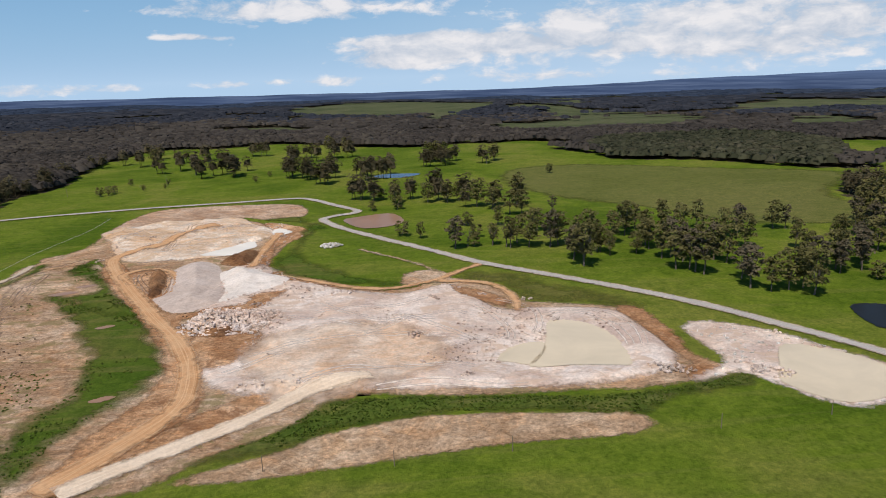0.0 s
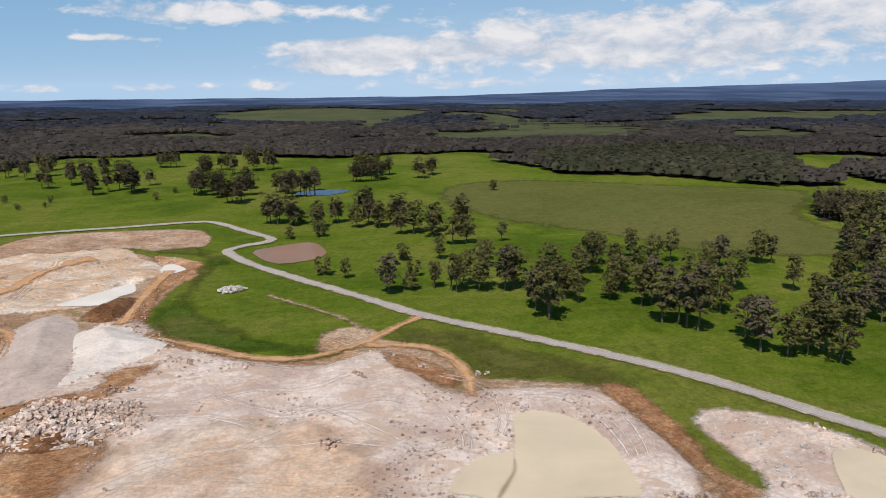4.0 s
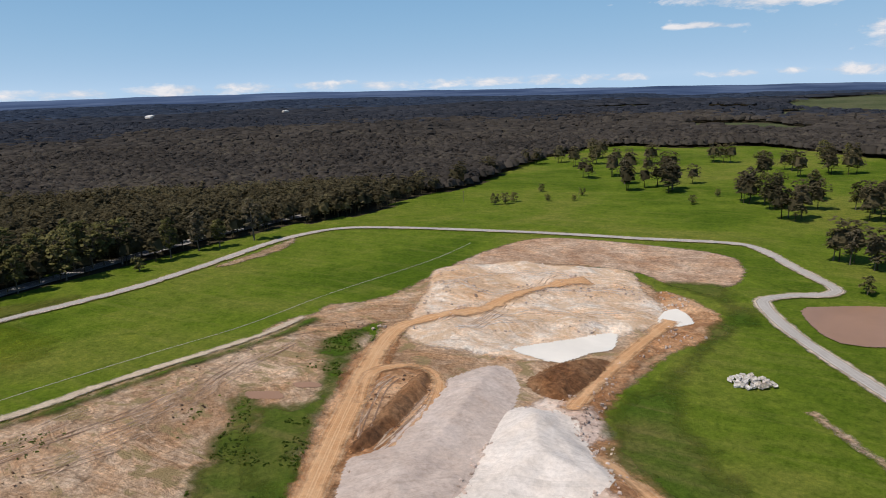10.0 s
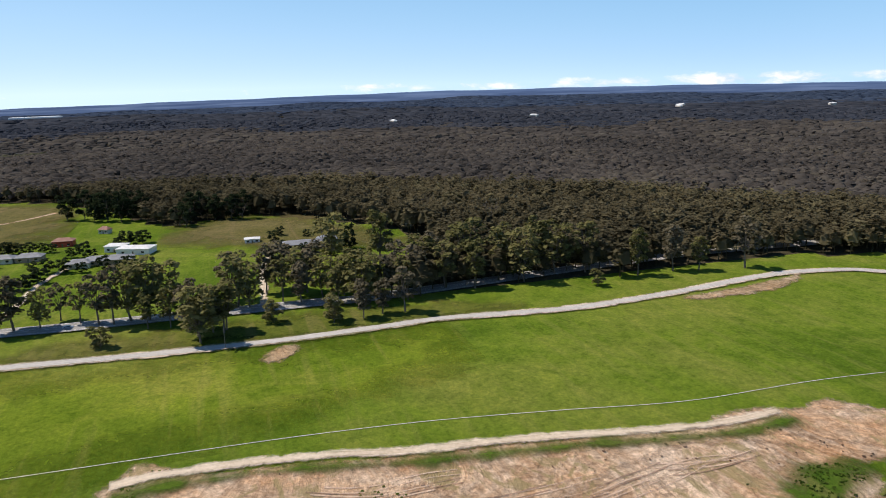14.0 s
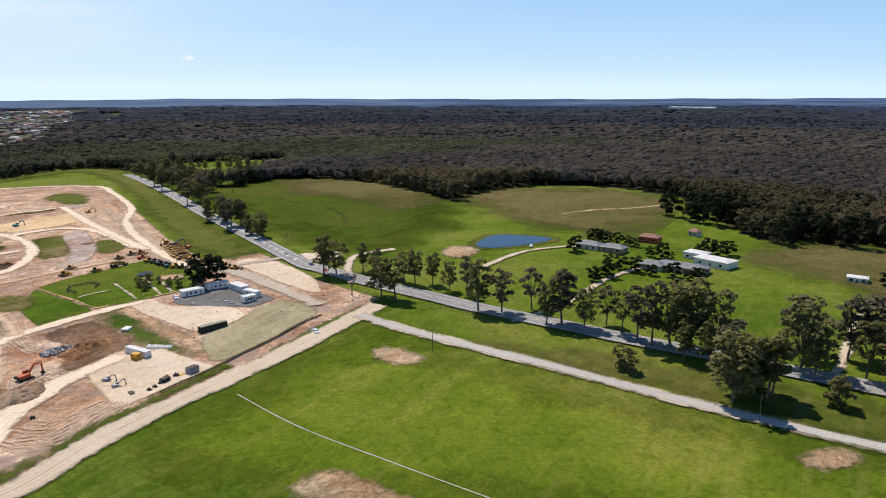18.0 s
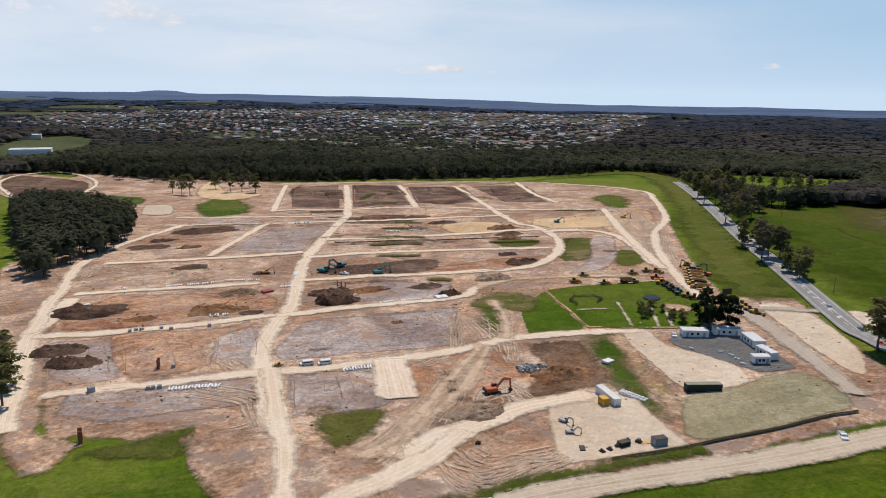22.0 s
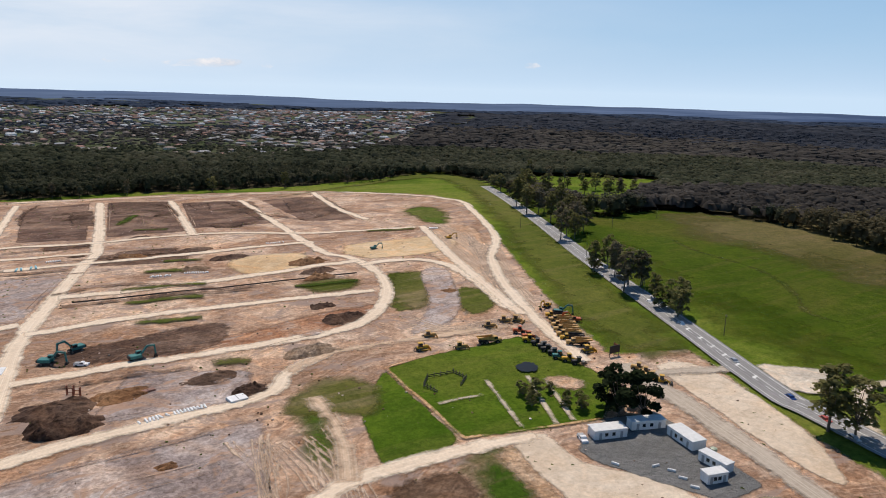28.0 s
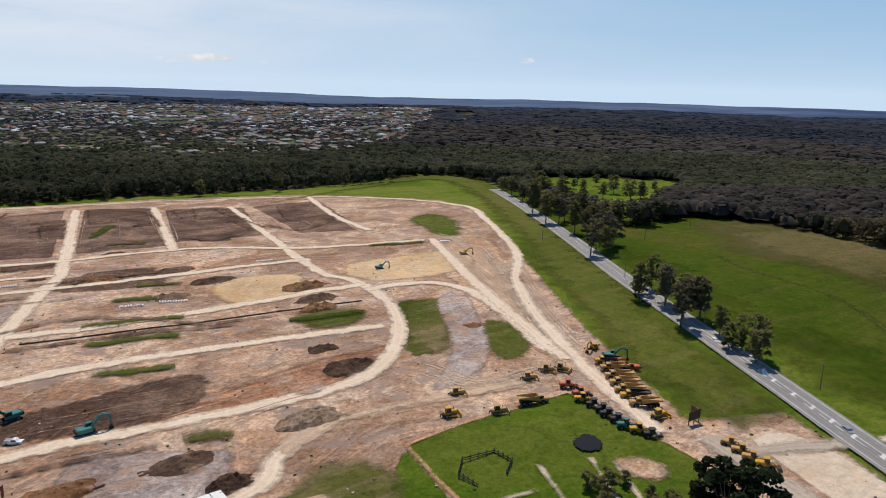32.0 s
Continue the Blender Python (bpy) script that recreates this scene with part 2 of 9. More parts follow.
    bumped(t, bsdf, maths(t, "ADD", maths(t, "MULTIPLY", wheel, 0.7), maths(t, "ADD", fine, maths(t, "MULTIPLY", patch, 2.0))), relief, 0.7)
    if fray:
        frayed(t, bsdf, out, fray, 0.3 if fray < 3.6 else 0.07 if fray < 30 else 0.03)
    return m


def track(name, dark, mid, light, fray=1.6):
    """A driven track: bands worn along its length, dust and stones."""
    m, t, bsdf, out = nodes_of(name)
    p = place(t)
    at = t.nodes.new("ShaderNodeAttribute")
    at.attribute_name = "inset"
    c = t.nodes.new("ShaderNodeCombineXYZ")
    wander = noise_node(t, 0.05, 3.0, 0.5, 0.0, p)
    t.links.new(maths(t, "ADD", maths(t, "MULTIPLY", at.outputs["Fac"], 1.3), maths(t, "MULTIPLY", wander, 2.0)), c.inputs[0])
    band = noise_node(t, 0.9, 3.0, 0.6, 0.0, c.outputs[0])
    base = ramp(t, band, [(0.38, dark), (0.5, mid), (0.60, light)])
    dust = noise_node(t, 0.07, 6.0, 0.65, 0.8, p)
    base = mixed(t, maths(t, "MULTIPLY", ramp(t, dust, [(0.45, (0, 0, 0)), (0.6, (1, 1, 1))]), 0.5), base, light)
    fine = noise_node(t, 0.9, 7.0, 0.72, 0.0, p)
    base = mixed(t, 0.5, base, mixed(t, 1.0, base, ramp(t, fine, [(0.35, (0.72, 0.70, 0.68)), (0.65, (1.2, 1.2, 1.2))]), "MULTIPLY"))
    t.links.new(base, bsdf.inputs["Base Color"])
    bsdf.inputs["Roughness"].default_value = 0.95
    bsdf.inputs["Specular IOR Level"].default_value = 0.12
    bumped(t, bsdf, maths(t, "ADD", fine, band), 0.5, 0.25)
    frayed(t, bsdf, out, fray, 0.22)
    return m


def turf(name, deep, fresh, olive, dry, dryness=0.5, turn=0.0, fray=0.0):
    """Pasture: broad swathes of green, tufts, and drier streaks."""
    m, t, bsdf, out = nodes_of(name)
    p = place(t)
    broad = noise_node(t, 0.008, 5.0, 0.6, 0.5, p)
    base = ramp(t, broad, [(0.40, olive), (0.50, fresh), (0.60, deep)])
    mid = noise_node(t, 0.06, 6.0, 0.68, 0.8, p)
    base = mixed(t, maths(t, "MULTIPLY", ramp(t, mid, [(0.42, (0, 0, 0)), (0.66, (1, 1, 1))]), 0.55), base, deep)
    lines = noise_node(t, 1.0, 4.0, 0.6, 0.5, place(t, turn, (0.012, 0.16, 0.1)))
    base = mixed(t, maths(t, "MULTIPLY", ramp(t, lines, [(0.52, (0, 0, 0)), (0.64, (1, 1, 1))]), dryness), base, dry)
    blot = noise_node(t, 0.022, 6.0, 0.66, 1.0, p)
    base = mixed(t, maths(t, "MULTIPLY", ramp(t, blot, [(0.54, (0, 0, 0)), (0.66, (1, 1, 1))]), 0.5), base, olive)
    clump = noise_node(t, 0.2, 7.0, 0.72, 0.8, p)
    base = mixed(t, 0.7, base, mixed(t, 1.0, base, ramp(t, clump, [(0.38, (0.68, 0.76, 0.66)), (0.5, (1.0, 1.0, 1.0)), (0.62, (1.26, 1.18, 1.12))]), "MULTIPLY"))
    tuft = noise_node(t, 0.7, 8.0, 0.75, 0.0, p)
    base = mixed(t, 0.5, base, mixed(t, 1.0, base, ramp(t, tuft, [(0.34, (0.38, 0.44, 0.35)), (0.66, (1.55, 1.48, 1.3))]), "MULTIPLY"))
    t.links.new(base, bsdf.inputs["Base Color"])
    bsdf.inputs["Roughness"].default_value = 0.98
    bsdf.inputs["Specular IOR Level"].default_value = 0.02
    bumped(t, bsdf, tuft, 1.0, 0.6)
    if fray:
        frayed(t, bsdf, out, fray, 0.3 if fray < 3.6 else 0.07 if fray < 30 else 0.03)
    return m


def plain(name, colour, rough=0.6, metal=0.0, grime=0.25, scale=1.5, spec=0.4):
    """Painted or plain surface with light grime and fine relief."""
    m, t, bsdf, _ = nodes_of(name)
    c = t.nodes.new("ShaderNodeTexCoord").outputs["Object"]
    g1, g2 = noise_node(t, scale, 6.0, 0.65, 0.3, c), noise_node(t, scale * 9, 4.0, 0.6, 0.0, c)
    k = ramp(t, g1, [(0.35, (1 - grime,) * 3), (0.65, (1.0,) * 3)])
    base = mixed(t, 1.0, colour, k, "MULTIPLY")
    t.links.new(base, bsdf.inputs["Base Color"])
    bsdf.inputs["Roughness"].default_value, bsdf.inputs["Metallic"].default_value = rough, metal
    bsdf.inputs["Specular IOR Level"].default_value = spec
    bumped(t, bsdf, g2, 0.15, 0.02)
    return m


def leaves(name, dark, light):
    m, t, bsdf, out = nodes_of(name)
    g = t.nodes.new("ShaderNodeNewGeometry")
    o = t.nodes.new("ShaderNodeObjectInfo")
    r = maths(t, "ADD", maths(t, "MULTIPLY", g.outputs["Random Per Island"], 0.6), maths(t, "MULTIPLY", o.outputs["Random"], 0.4))
    base = ramp(t, r, [(0.1, dark), (0.9, light)])
    t.links.new(base, bsdf.inputs["Base Color"])
    bsdf.inputs["Roughness"].default_value = 0.9
    bsdf.inputs["Specular IOR Level"].default_value = 0.04
    # thin leaves let some of the sun through
    thin_leaf, mx = t.nodes.new("ShaderNodeBsdfTranslucent"), t.nodes.new("ShaderNodeMixShader")
    t.links.new(base, thin_leaf.inputs["Color"])
    mx.inputs[0].default_value = 0.42
    t.links.new(bsdf.outputs[0], mx.inputs[1])
    t.links.new(thin_leaf.outputs[0], mx.inputs[2])
    t.links.new(mx.outputs[0], out.inputs[0])
    return m


def canopy(name, stops, thin=0.25):
    """Crowns of a wood: each tree has a tone of its own, and its sprays differ a little."""
    m, t, bsdf, out = nodes_of(name)
    at = t.nodes.new("ShaderNodeAttribute")
    at.attribute_name = "tone"
    base = ramp(t, at.outputs["Fac"], stops)
    g = t.nodes.new("ShaderNodeNewGeometry")
    base = mixed(t, 1.0, base, ramp(t, g.outputs["Random Per Island"], [(0.0, (0.8, 0.8, 0.8)), (1.0, (1.2, 1.2, 1.2))]), "MULTIPLY")
    t.links.new(base, bsdf.inputs["Base Color"])
    bsdf.inputs["Roughness"].default_value = 0.9
    bsdf.inputs["Specular IOR Level"].default_value = 0.03
    thin_leaf, mx = t.nodes.new("ShaderNodeBsdfTranslucent"), t.nodes.new("ShaderNodeMixShader")
    t.links.new(base, thin_leaf.inputs["Color"])
    mx.inputs[0].default_value = thin
    t.links.new(bsdf.outputs[0], mx.inputs[1])
    t.links.new(thin_leaf.outputs[0], mx.inputs[2])
    t.links.new(mx.outputs[0], out.inputs[0])
    return m


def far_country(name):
    """Country too far off to tell trees apart: blue-hazed woods and paler plains, the haze painted in as glow."""
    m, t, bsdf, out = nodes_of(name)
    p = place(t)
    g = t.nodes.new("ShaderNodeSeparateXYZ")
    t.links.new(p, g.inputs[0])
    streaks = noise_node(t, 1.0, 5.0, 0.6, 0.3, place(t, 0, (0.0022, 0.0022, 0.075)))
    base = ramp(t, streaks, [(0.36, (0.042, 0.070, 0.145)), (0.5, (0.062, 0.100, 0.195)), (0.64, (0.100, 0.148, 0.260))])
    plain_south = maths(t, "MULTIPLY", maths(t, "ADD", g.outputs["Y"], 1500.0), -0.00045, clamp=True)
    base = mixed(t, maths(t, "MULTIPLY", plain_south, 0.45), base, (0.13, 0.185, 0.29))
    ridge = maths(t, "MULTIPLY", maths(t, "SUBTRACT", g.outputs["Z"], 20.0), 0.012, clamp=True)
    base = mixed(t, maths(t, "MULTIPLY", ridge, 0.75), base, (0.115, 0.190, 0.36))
    # glows by itself, so the haze blue stays the same whatever the sun does
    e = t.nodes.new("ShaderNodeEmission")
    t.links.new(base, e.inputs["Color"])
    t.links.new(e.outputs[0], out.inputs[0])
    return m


def water(name, colour, rough=0.08, ripple=0.03, spec=0.5):
    m, t, bsdf, _ = nodes_of(name)
    n = noise_node(t, 0.04, 4.0, 0.6, 0.5, place(t))
    base = ramp(t, n, [(0.3, tuple(0.9 * c for c in colour)), (0.7, tuple(min(1, 1.08 * c) for c in colour))])
    t.links.new(base, bsdf.inputs["Base Color"])
    bsdf.inputs["Roughness"].default_value = rough
    bsdf.inputs["Specular IOR Level"].default_value = spec
    bumped(t, bsdf, noise_node(t, 1.2, 3.0, 0.6, 0.0, place(t, 30, (1, 0.4, 1))), ripple, 0.1)
    return m


BRIGHT_PASTURE = turf("bright_pasture", (0.102, 0.154, 0.014), (0.158, 0.206, 0.022), (0.200, 0.218, 0.038), (0.25, 0.23, 0.066), 0.3, 8, 34.0)
TAN_PATCH = soil("bare_tan_patch", (0.26, 0.18, 0.10), (0.36, 0.26, 0.16), (0.47, 0.36, 0.25), 60, 0.5, 3.2)
GRASS = turf("pasture", (0.072, 0.122, 0.012), (0.120, 0.174, 0.020), (0.166, 0.190, 0.037), (0.21, 0.20, 0.062), 0.22, 8)
DEEP_GREEN = turf("deep_green_pasture", (0.044, 0.076, 0.007), (0.062, 0.096, 0.009), (0.088, 0.098, 0.018), (0.13, 0.11, 0.035), 0.3, 35, 40.0)
DRY_SLOPE = turf("dry_slope_grass", (0.098, 0.092, 0.032), (0.130, 0.114, 0.048), (0.150, 0.124, 0.060), (0.18, 0.135, 0.078), 0.4, 60, 40.0)
# grass far out: dulled and blued, with the haze mixed into its colours
HAZED_PASTURE = turf("hazed_pasture", (0.064, 0.082, 0.042), (0.085, 0.102, 0.054), (0.105, 0.114, 0.066), (0.135, 0.13, 0.085), 0.3, 8)
LUSH = turf("lush_grass", (0.052, 0.102, 0.009), (0.088, 0.145, 0.014), (0.110, 0.145, 0.022), (0.16, 0.16, 0.04), 0.3, 20, 1.0)
ROUGH_GRASS = turf("rough_grass", (0.045, 0.088, 0.015), (0.080, 0.122, 0.022), (0.14, 0.14, 0.045), (0.26, 0.20, 0.11), 0.25, 50, 5.0)
DRY_GRASS = turf("dry_grass", (0.086, 0.108, 0.020), (0.116, 0.132, 0.028), (0.135, 0.135, 0.040), (0.18, 0.155, 0.065), 0.4, 60, 14.0)
OLIVE_SOIL = soil("thinly_grassed_gravel", (0.28, 0.25, 0.15), (0.34, 0.30, 0.185), (0.40, 0.355, 0.23), 10, 0.25, 1.5, grain=0.5, hue=0.3)
PALE_ROCK = soil("pale_crushed_rock", (0.50, 0.385, 0.325), (0.63, 0.53, 0.46), (0.73, 0.645, 0.58), 25, 0.2, 3.0, stains=(0.56, 0.42, 0.32), grain=0.5, relief=0.35, hue=0.35)
PEACH_ROCK = soil("peach_sandstone", (0.58, 0.395, 0.25), (0.71, 0.565, 0.435), (0.80, 0.72, 0.625), 70, 0.6, 2.5, stains=(0.64, 0.46, 0.305), grain=0.6, hue=0.6)
ORANGE_EARTH = soil("orange_earth", (0.32, 0.16, 0.075), (0.46, 0.265, 0.14), (0.58, 0.38, 0.235), 40, 0.4, 3.0, stains=(0.26, 0.13, 0.065))
TAN_EARTH = soil("tan_earth", (0.33, 0.205, 0.12), (0.45, 0.305, 0.195), (0.57, 0.43, 0.31), 60, 0.6, 3.0, stains=(0.26, 0.205, 0.095))
PINK_EARTH = soil("pinkish_topsoil", (0.34, 0.215, 0.14), (0.47, 0.325, 0.225), (0.57, 0.43, 0.32), 80, 0.4, 2.5)
SITE_EARTH = soil("graded_earth", (0.27, 0.16, 0.102), (0.43, 0.28, 0.192), (0.60, 0.445, 0.33), 5, 0.4, 2.5, stains=(0.30, 0.225, 0.19), relief=0.6)
GREY_EARTH = soil("grey_shale", (0.235, 0.182, 0.165), (0.335, 0.275, 0.252), (0.45, 0.38, 0.345), 2, 0.3, 2.0, stains=(0.39, 0.24, 0.16), relief=0.5)
UMBER_EARTH = soil("umber_loam", (0.085, 0.048, 0.035), (0.15, 0.092, 0.068), (0.25, 0.165, 0.12), 10, 0.4, 1.5, relief=0.6)
PEACH_EARTH = soil("peach_earth", (0.40, 0.245, 0.15), (0.54, 0.37, 0.25), (0.66, 0.50, 0.365), 60, 0.9, 4.0, relief=0.4)
BROWN_EARTH = soil("brown_loam", (0.075, 0.043, 0.030), (0.13, 0.078, 0.053), (0.22, 0.14, 0.10), 10, 0.6, 3.0)
DARK_SOIL_HEAP = soil("dark_topsoil", (0.066, 0.039, 0.028), (0.105, 0.064, 0.045), (0.165, 0.105, 0.073), 30, 0.3, 0)
BROWN_SOIL_HEAP = soil("brown_soil_heap", (0.17, 0.11, 0.07), (0.24, 0.165, 0.11), (0.33, 0.24, 0.17), 30, 0.3, 0)
RED_HEAP = soil("red_brown_clay", (0.14, 0.07, 0.035), (0.21, 0.11, 0.055), (0.30, 0.17, 0.09), 30, 0.3, 0)
GREY_HEAP = soil("pinkish_crushed_rock", (0.46, 0.375, 0.325), (0.52, 0.435, 0.38), (0.57, 0.49, 0.44), 75, 0.5, 0, grain=0.35, relief=0.3, hue=0.15)
WHITE_STOCK = soil("white_crushed_rock", (0.64, 0.58, 0.52), (0.70, 0.64, 0.58), (0.75, 0.695, 0.64), 75, 0.4, 0, grain=0.3, relief=0.25, hue=0.1)
CREAM_TRACK = track("cream_track", (0.60, 0.465, 0.335), (0.71, 0.575, 0.435), (0.79, 0.675, 0.54), 2.2)
SAND = soil("yellow_sand", (0.50, 0.34, 0.19), (0.58, 0.42, 0.25), (0.64, 0.485, 0.315), 10, 0.2, 4.0, grain=0.5, relief=0.3)
ORANGE_TRACK = track("orange_track", (0.45, 0.225, 0.10), (0.56, 0.32, 0.16), (0.65, 0.43, 0.255), 2.8)
GRAVEL = track("grey_gravel", (0.33, 0.315, 0.29), (0.41, 0.39, 0.365), (0.49, 0.47, 0.44), 0.6)
VERGE = track("pale_verge", (0.42, 0.33, 0.235), (0.52, 0.43, 0.325), (0.61, 0.52, 0.41), 1.8)
SEAL = track("worn_bitumen", (0.20, 0.195, 0.19), (0.25, 0.245, 0.24), (0.31, 0.305, 0.30), 0.4)
TARMAC = soil("dark_gravel_yard", (0.14, 0.14, 0.135), (0.17, 0.17, 0.165), (0.205, 0.20, 0.195), 0, 0.15, 0.8, grain=0.4, hue=0.1)
CREAM_WATER = water("silty_water", (0.70, 0.60, 0.43), 0.12, 0.02, 0.3)
BROWN_WATER = water("brown_water", (0.34, 0.20, 0.125), 0.3, 0.03, 0.15)
BLUE_WATER = water("blue_water", (0.010, 0.028, 0.062), 0.16, 0.08, 0.28)
DARK_WATER = water("dark_water", (0.016, 0.015, 0.014), 0.3, 0.05, 0.08)
WHITE_WATER = water("milky_water", (0.80, 0.77, 0.70), 0.5, 0.02, 0.1)
BARK = plain("grey_bark", (0.20, 0.17, 0.14), 0.9, 0, 0.5, 2.0, 0.1)
GUM = leaves("gum_leaves", (0.094, 0.098, 0.034), (0.240, 0.220, 0.092))
GUM_GREY = leaves("grey_gum_leaves", (0.096, 0.086, 0.052), (0.215, 0.184, 0.124))
CONIFER = leaves("dark_conifer", (0.012, 0.021, 0.010), (0.040, 0.056, 0.024))
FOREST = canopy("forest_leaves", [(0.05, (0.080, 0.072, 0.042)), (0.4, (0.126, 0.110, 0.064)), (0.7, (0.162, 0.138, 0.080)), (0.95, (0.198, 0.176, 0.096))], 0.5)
# the near brown greyed towards blue: a first step of haze in the colour
HAZED_MID_FOREST = canopy("hazed_mid_leaves", [(0.05, (0.070, 0.065, 0.060)), (0.4, (0.100, 0.090, 0.081)), (0.7, (0.120, 0.106, 0.093)), (0.95, (0.142, 0.126, 0.103))], 0.5)
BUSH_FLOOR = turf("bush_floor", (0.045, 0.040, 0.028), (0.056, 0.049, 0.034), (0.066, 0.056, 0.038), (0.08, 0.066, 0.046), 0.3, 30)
SUBURB = turf("suburb_ground", (0.055, 0.075, 0.035), (0.08, 0.095, 0.055), (0.12, 0.12, 0.09), (0.20, 0.19, 0.17), 0.4, 30)
# southern woods' own green, also the painted cloud shade on one northern stand
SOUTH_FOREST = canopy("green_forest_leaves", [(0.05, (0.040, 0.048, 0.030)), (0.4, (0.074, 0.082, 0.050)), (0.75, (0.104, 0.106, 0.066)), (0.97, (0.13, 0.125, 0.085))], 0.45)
# far woods: distance haze is painted into these leaf colours as blue
HAZED_FAR_FOREST = canopy("hazed_far_leaves", [(0.05, (0.050, 0.060, 0.080)), (0.5, (0.066, 0.074, 0.094)), (0.95, (0.084, 0.090, 0.106))], 0.5)
HAZED_DISTANT_FOREST = canopy("hazed_distant_leaves", [(0.05, (0.050, 0.075, 0.125)), (0.5, (0.062, 0.088, 0.140)), (0.95, (0.080, 0.106, 0.155))], 0.5)
HAZE_GLOW_HILLS = far_country("haze_glow_country")
OLIVE_PASTURE = turf("olive_pasture", (0.105, 0.122, 0.032), (0.128, 0.142, 0.042), (0.145, 0.150, 0.050), (0.17, 0.16, 0.07), 0.3, 30, 12.0)
PATCHY_GRASS = turf("patchy_weeds", (0.050, 0.098, 0.012), (0.078, 0.125, 0.018), (0.12, 0.13, 0.035), (0.24, 0.18, 0.09), 0.25, 50, 8.0)
WEEDY = turf("dark_weeds", (0.045, 0.070, 0.012), (0.075, 0.098, 0.020), (0.12, 0.115, 0.04), (0.20, 0.15, 0.08), 0.2, 50, 3.4)
RED_EARTH = soil("reddish_earth", (0.26, 0.12, 0.066), (0.41, 0.215, 0.125), (0.54, 0.35, 0.235), 5, 0.35, 4.0, stains=(0.40, 0.31, 0.26))
BROWN_SLOPE_EARTH = soil("dug_brown_earth", (0.105, 0.06, 0.036), (0.165, 0.098, 0.06), (0.24, 0.15, 0.098), 20, 0.4, 3.0)
OLIVE_WEEDS = turf("olive_weeds", (0.070, 0.092, 0.016), (0.095, 0.112, 0.024), (0.125, 0.122, 0.038), (0.22, 0.165, 0.09), 0.3, 50, 3.5)
WEEDY_BERM = turf("green_berm_weeds", (0.050, 0.094, 0.012), (0.078, 0.125, 0.018), (0.12, 0.13, 0.035), (0.2, 0.17, 0.08), 0.25, 50, 5.0)
WEED_MAT = turf("thin_weeds", (0.085, 0.098, 0.022), (0.13, 0.125, 0.04), (0.20, 0.16, 0.085), (0.30, 0.225, 0.15), 0.45, 50, 6.0)
SCRAPED_EARTH = soil("scraped_tan_earth", (0.36, 0.235, 0.14), (0.46, 0.315, 0.20), (0.55, 0.41, 0.285), 80, 0.5, 2.0)
QUARRY_TAN = soil("tan_quarry_dust", (0.52, 0.375, 0.27), (0.61, 0.47, 0.36), (0.70, 0.585, 0.48), 25, 0.4, 9.0, grain=0.5, relief=0.3)
TAN_TRACK = track("tan_swirled_track", (0.45, 0.30, 0.195), (0.56, 0.405, 0.28), (0.65, 0.505, 0.375), 4.0)
VERGE_SOIL = soil("pale_gravel_apron", (0.44, 0.37, 0.29), (0.54, 0.46, 0.37), (0.62, 0.55, 0.46), 60, 0.2, 1.8, grain=0.5, relief=0.3)
ACCESS_GREY = track("grey_brown_access", (0.34, 0.285, 0.225), (0.43, 0.365, 0.295), (0.52, 0.45, 0.37), 2.6)
CREAM_PAD = soil("cream_gravel_pad", (0.53, 0.42, 0.31), (0.59, 0.48, 0.365), (0.65, 0.55, 0.435), 60, 0.25, 1.2, grain=0.35, relief=0.25, hue=0.2)

# ---- plan, in metres ----
GRAVEL_ROAD = [(-342, 16), (-336, 46), (-333, 78), (-330, 114), (-326, 148), (-324, 178), (-323, 206), (-324, 240), (-325, 271), (-318, 325), (-322, 381), (-331, 442), (-329, 475), (-320, 498), (-300, 511), (-260, 524), (-188, 540), (-121, 549), (-73, 557), (-54, 549), (-29, 509), (-12, 482), (-11, 473), (-15, 467), (-27, 460), (-36, 450), (-36, 439), (-22, 409), (3, 371), (25, 341), (61, 291), (100, 251), (143, 205), (173, 159), (191, 128), (201, 103), (216, 14)]
HIGHWAY = [(-681, -607), (-619, -489), (-534, -332), (-487, -245), (-451, -172), (-427, -123), (-410, -89), (-396, -59), (-395, -51), (-386, -10), (-381, 25), (-376, 57), (-374, 86), (-371, 126), (-370, 162), (-368, 195), (-367, 226), (-366, 252), (-378, 359), (-385, 445), (-381, 539)]
HAUL_TRACK = [(-358, 15), (-330, 17), (-284, 19), (-245, 18), (-216, 19), (-189, 24), (-173, 19), (-160, 9)]
FIELD_LINE = [(-258, 30), (-251, 62), (-248, 98), (-246, 131), (-244, 172), (-242, 203), (-238, 238), (-231, 276), (-223, 317), (-221, 370), (-212, 445), (-213, 496)]
BERM_STRIP = [(-232, 149), (-233, 171), (-229, 201), (-223, 225), (-219, 253), (-212, 286), (-207, 314), (-208, 337)]
ORANGE_ROAD = [(-99, 72), (-85, 94), (-74, 116), (-73, 135), (-79, 163), (-90, 190), (-108, 223), (-140, 287), (-161, 336), (-158, 355), (-142, 379), (-130, 422), (-116, 442)]
PALE_ROAD = [(-93, 71), (-81, 81), (-68, 91), (-46, 109), (-27, 128), (-7, 134)]
ORANGE_LOOP = [(-133, 279), (-144, 299), (-140, 309), (-133, 313), (-124, 310), (-116, 299), (-108, 275), (-106, 255), (-108, 244)]
PIT_ROAD = [(-72, 305), (-72, 336), (-69, 375), (-66, 402)]
EAST_TRACK = [(61, 289), (49, 277), (31, 259), (19, 252), (3, 247), (-15, 253), (-36, 269), (-56, 282)]
EAST_LOOP = [(31, 256), (46, 253), (58, 246), (64, 232), (65, 215), (62, 197)]
SPUR = [(-10, 338), (3, 322), (23, 296), (32, 278)]
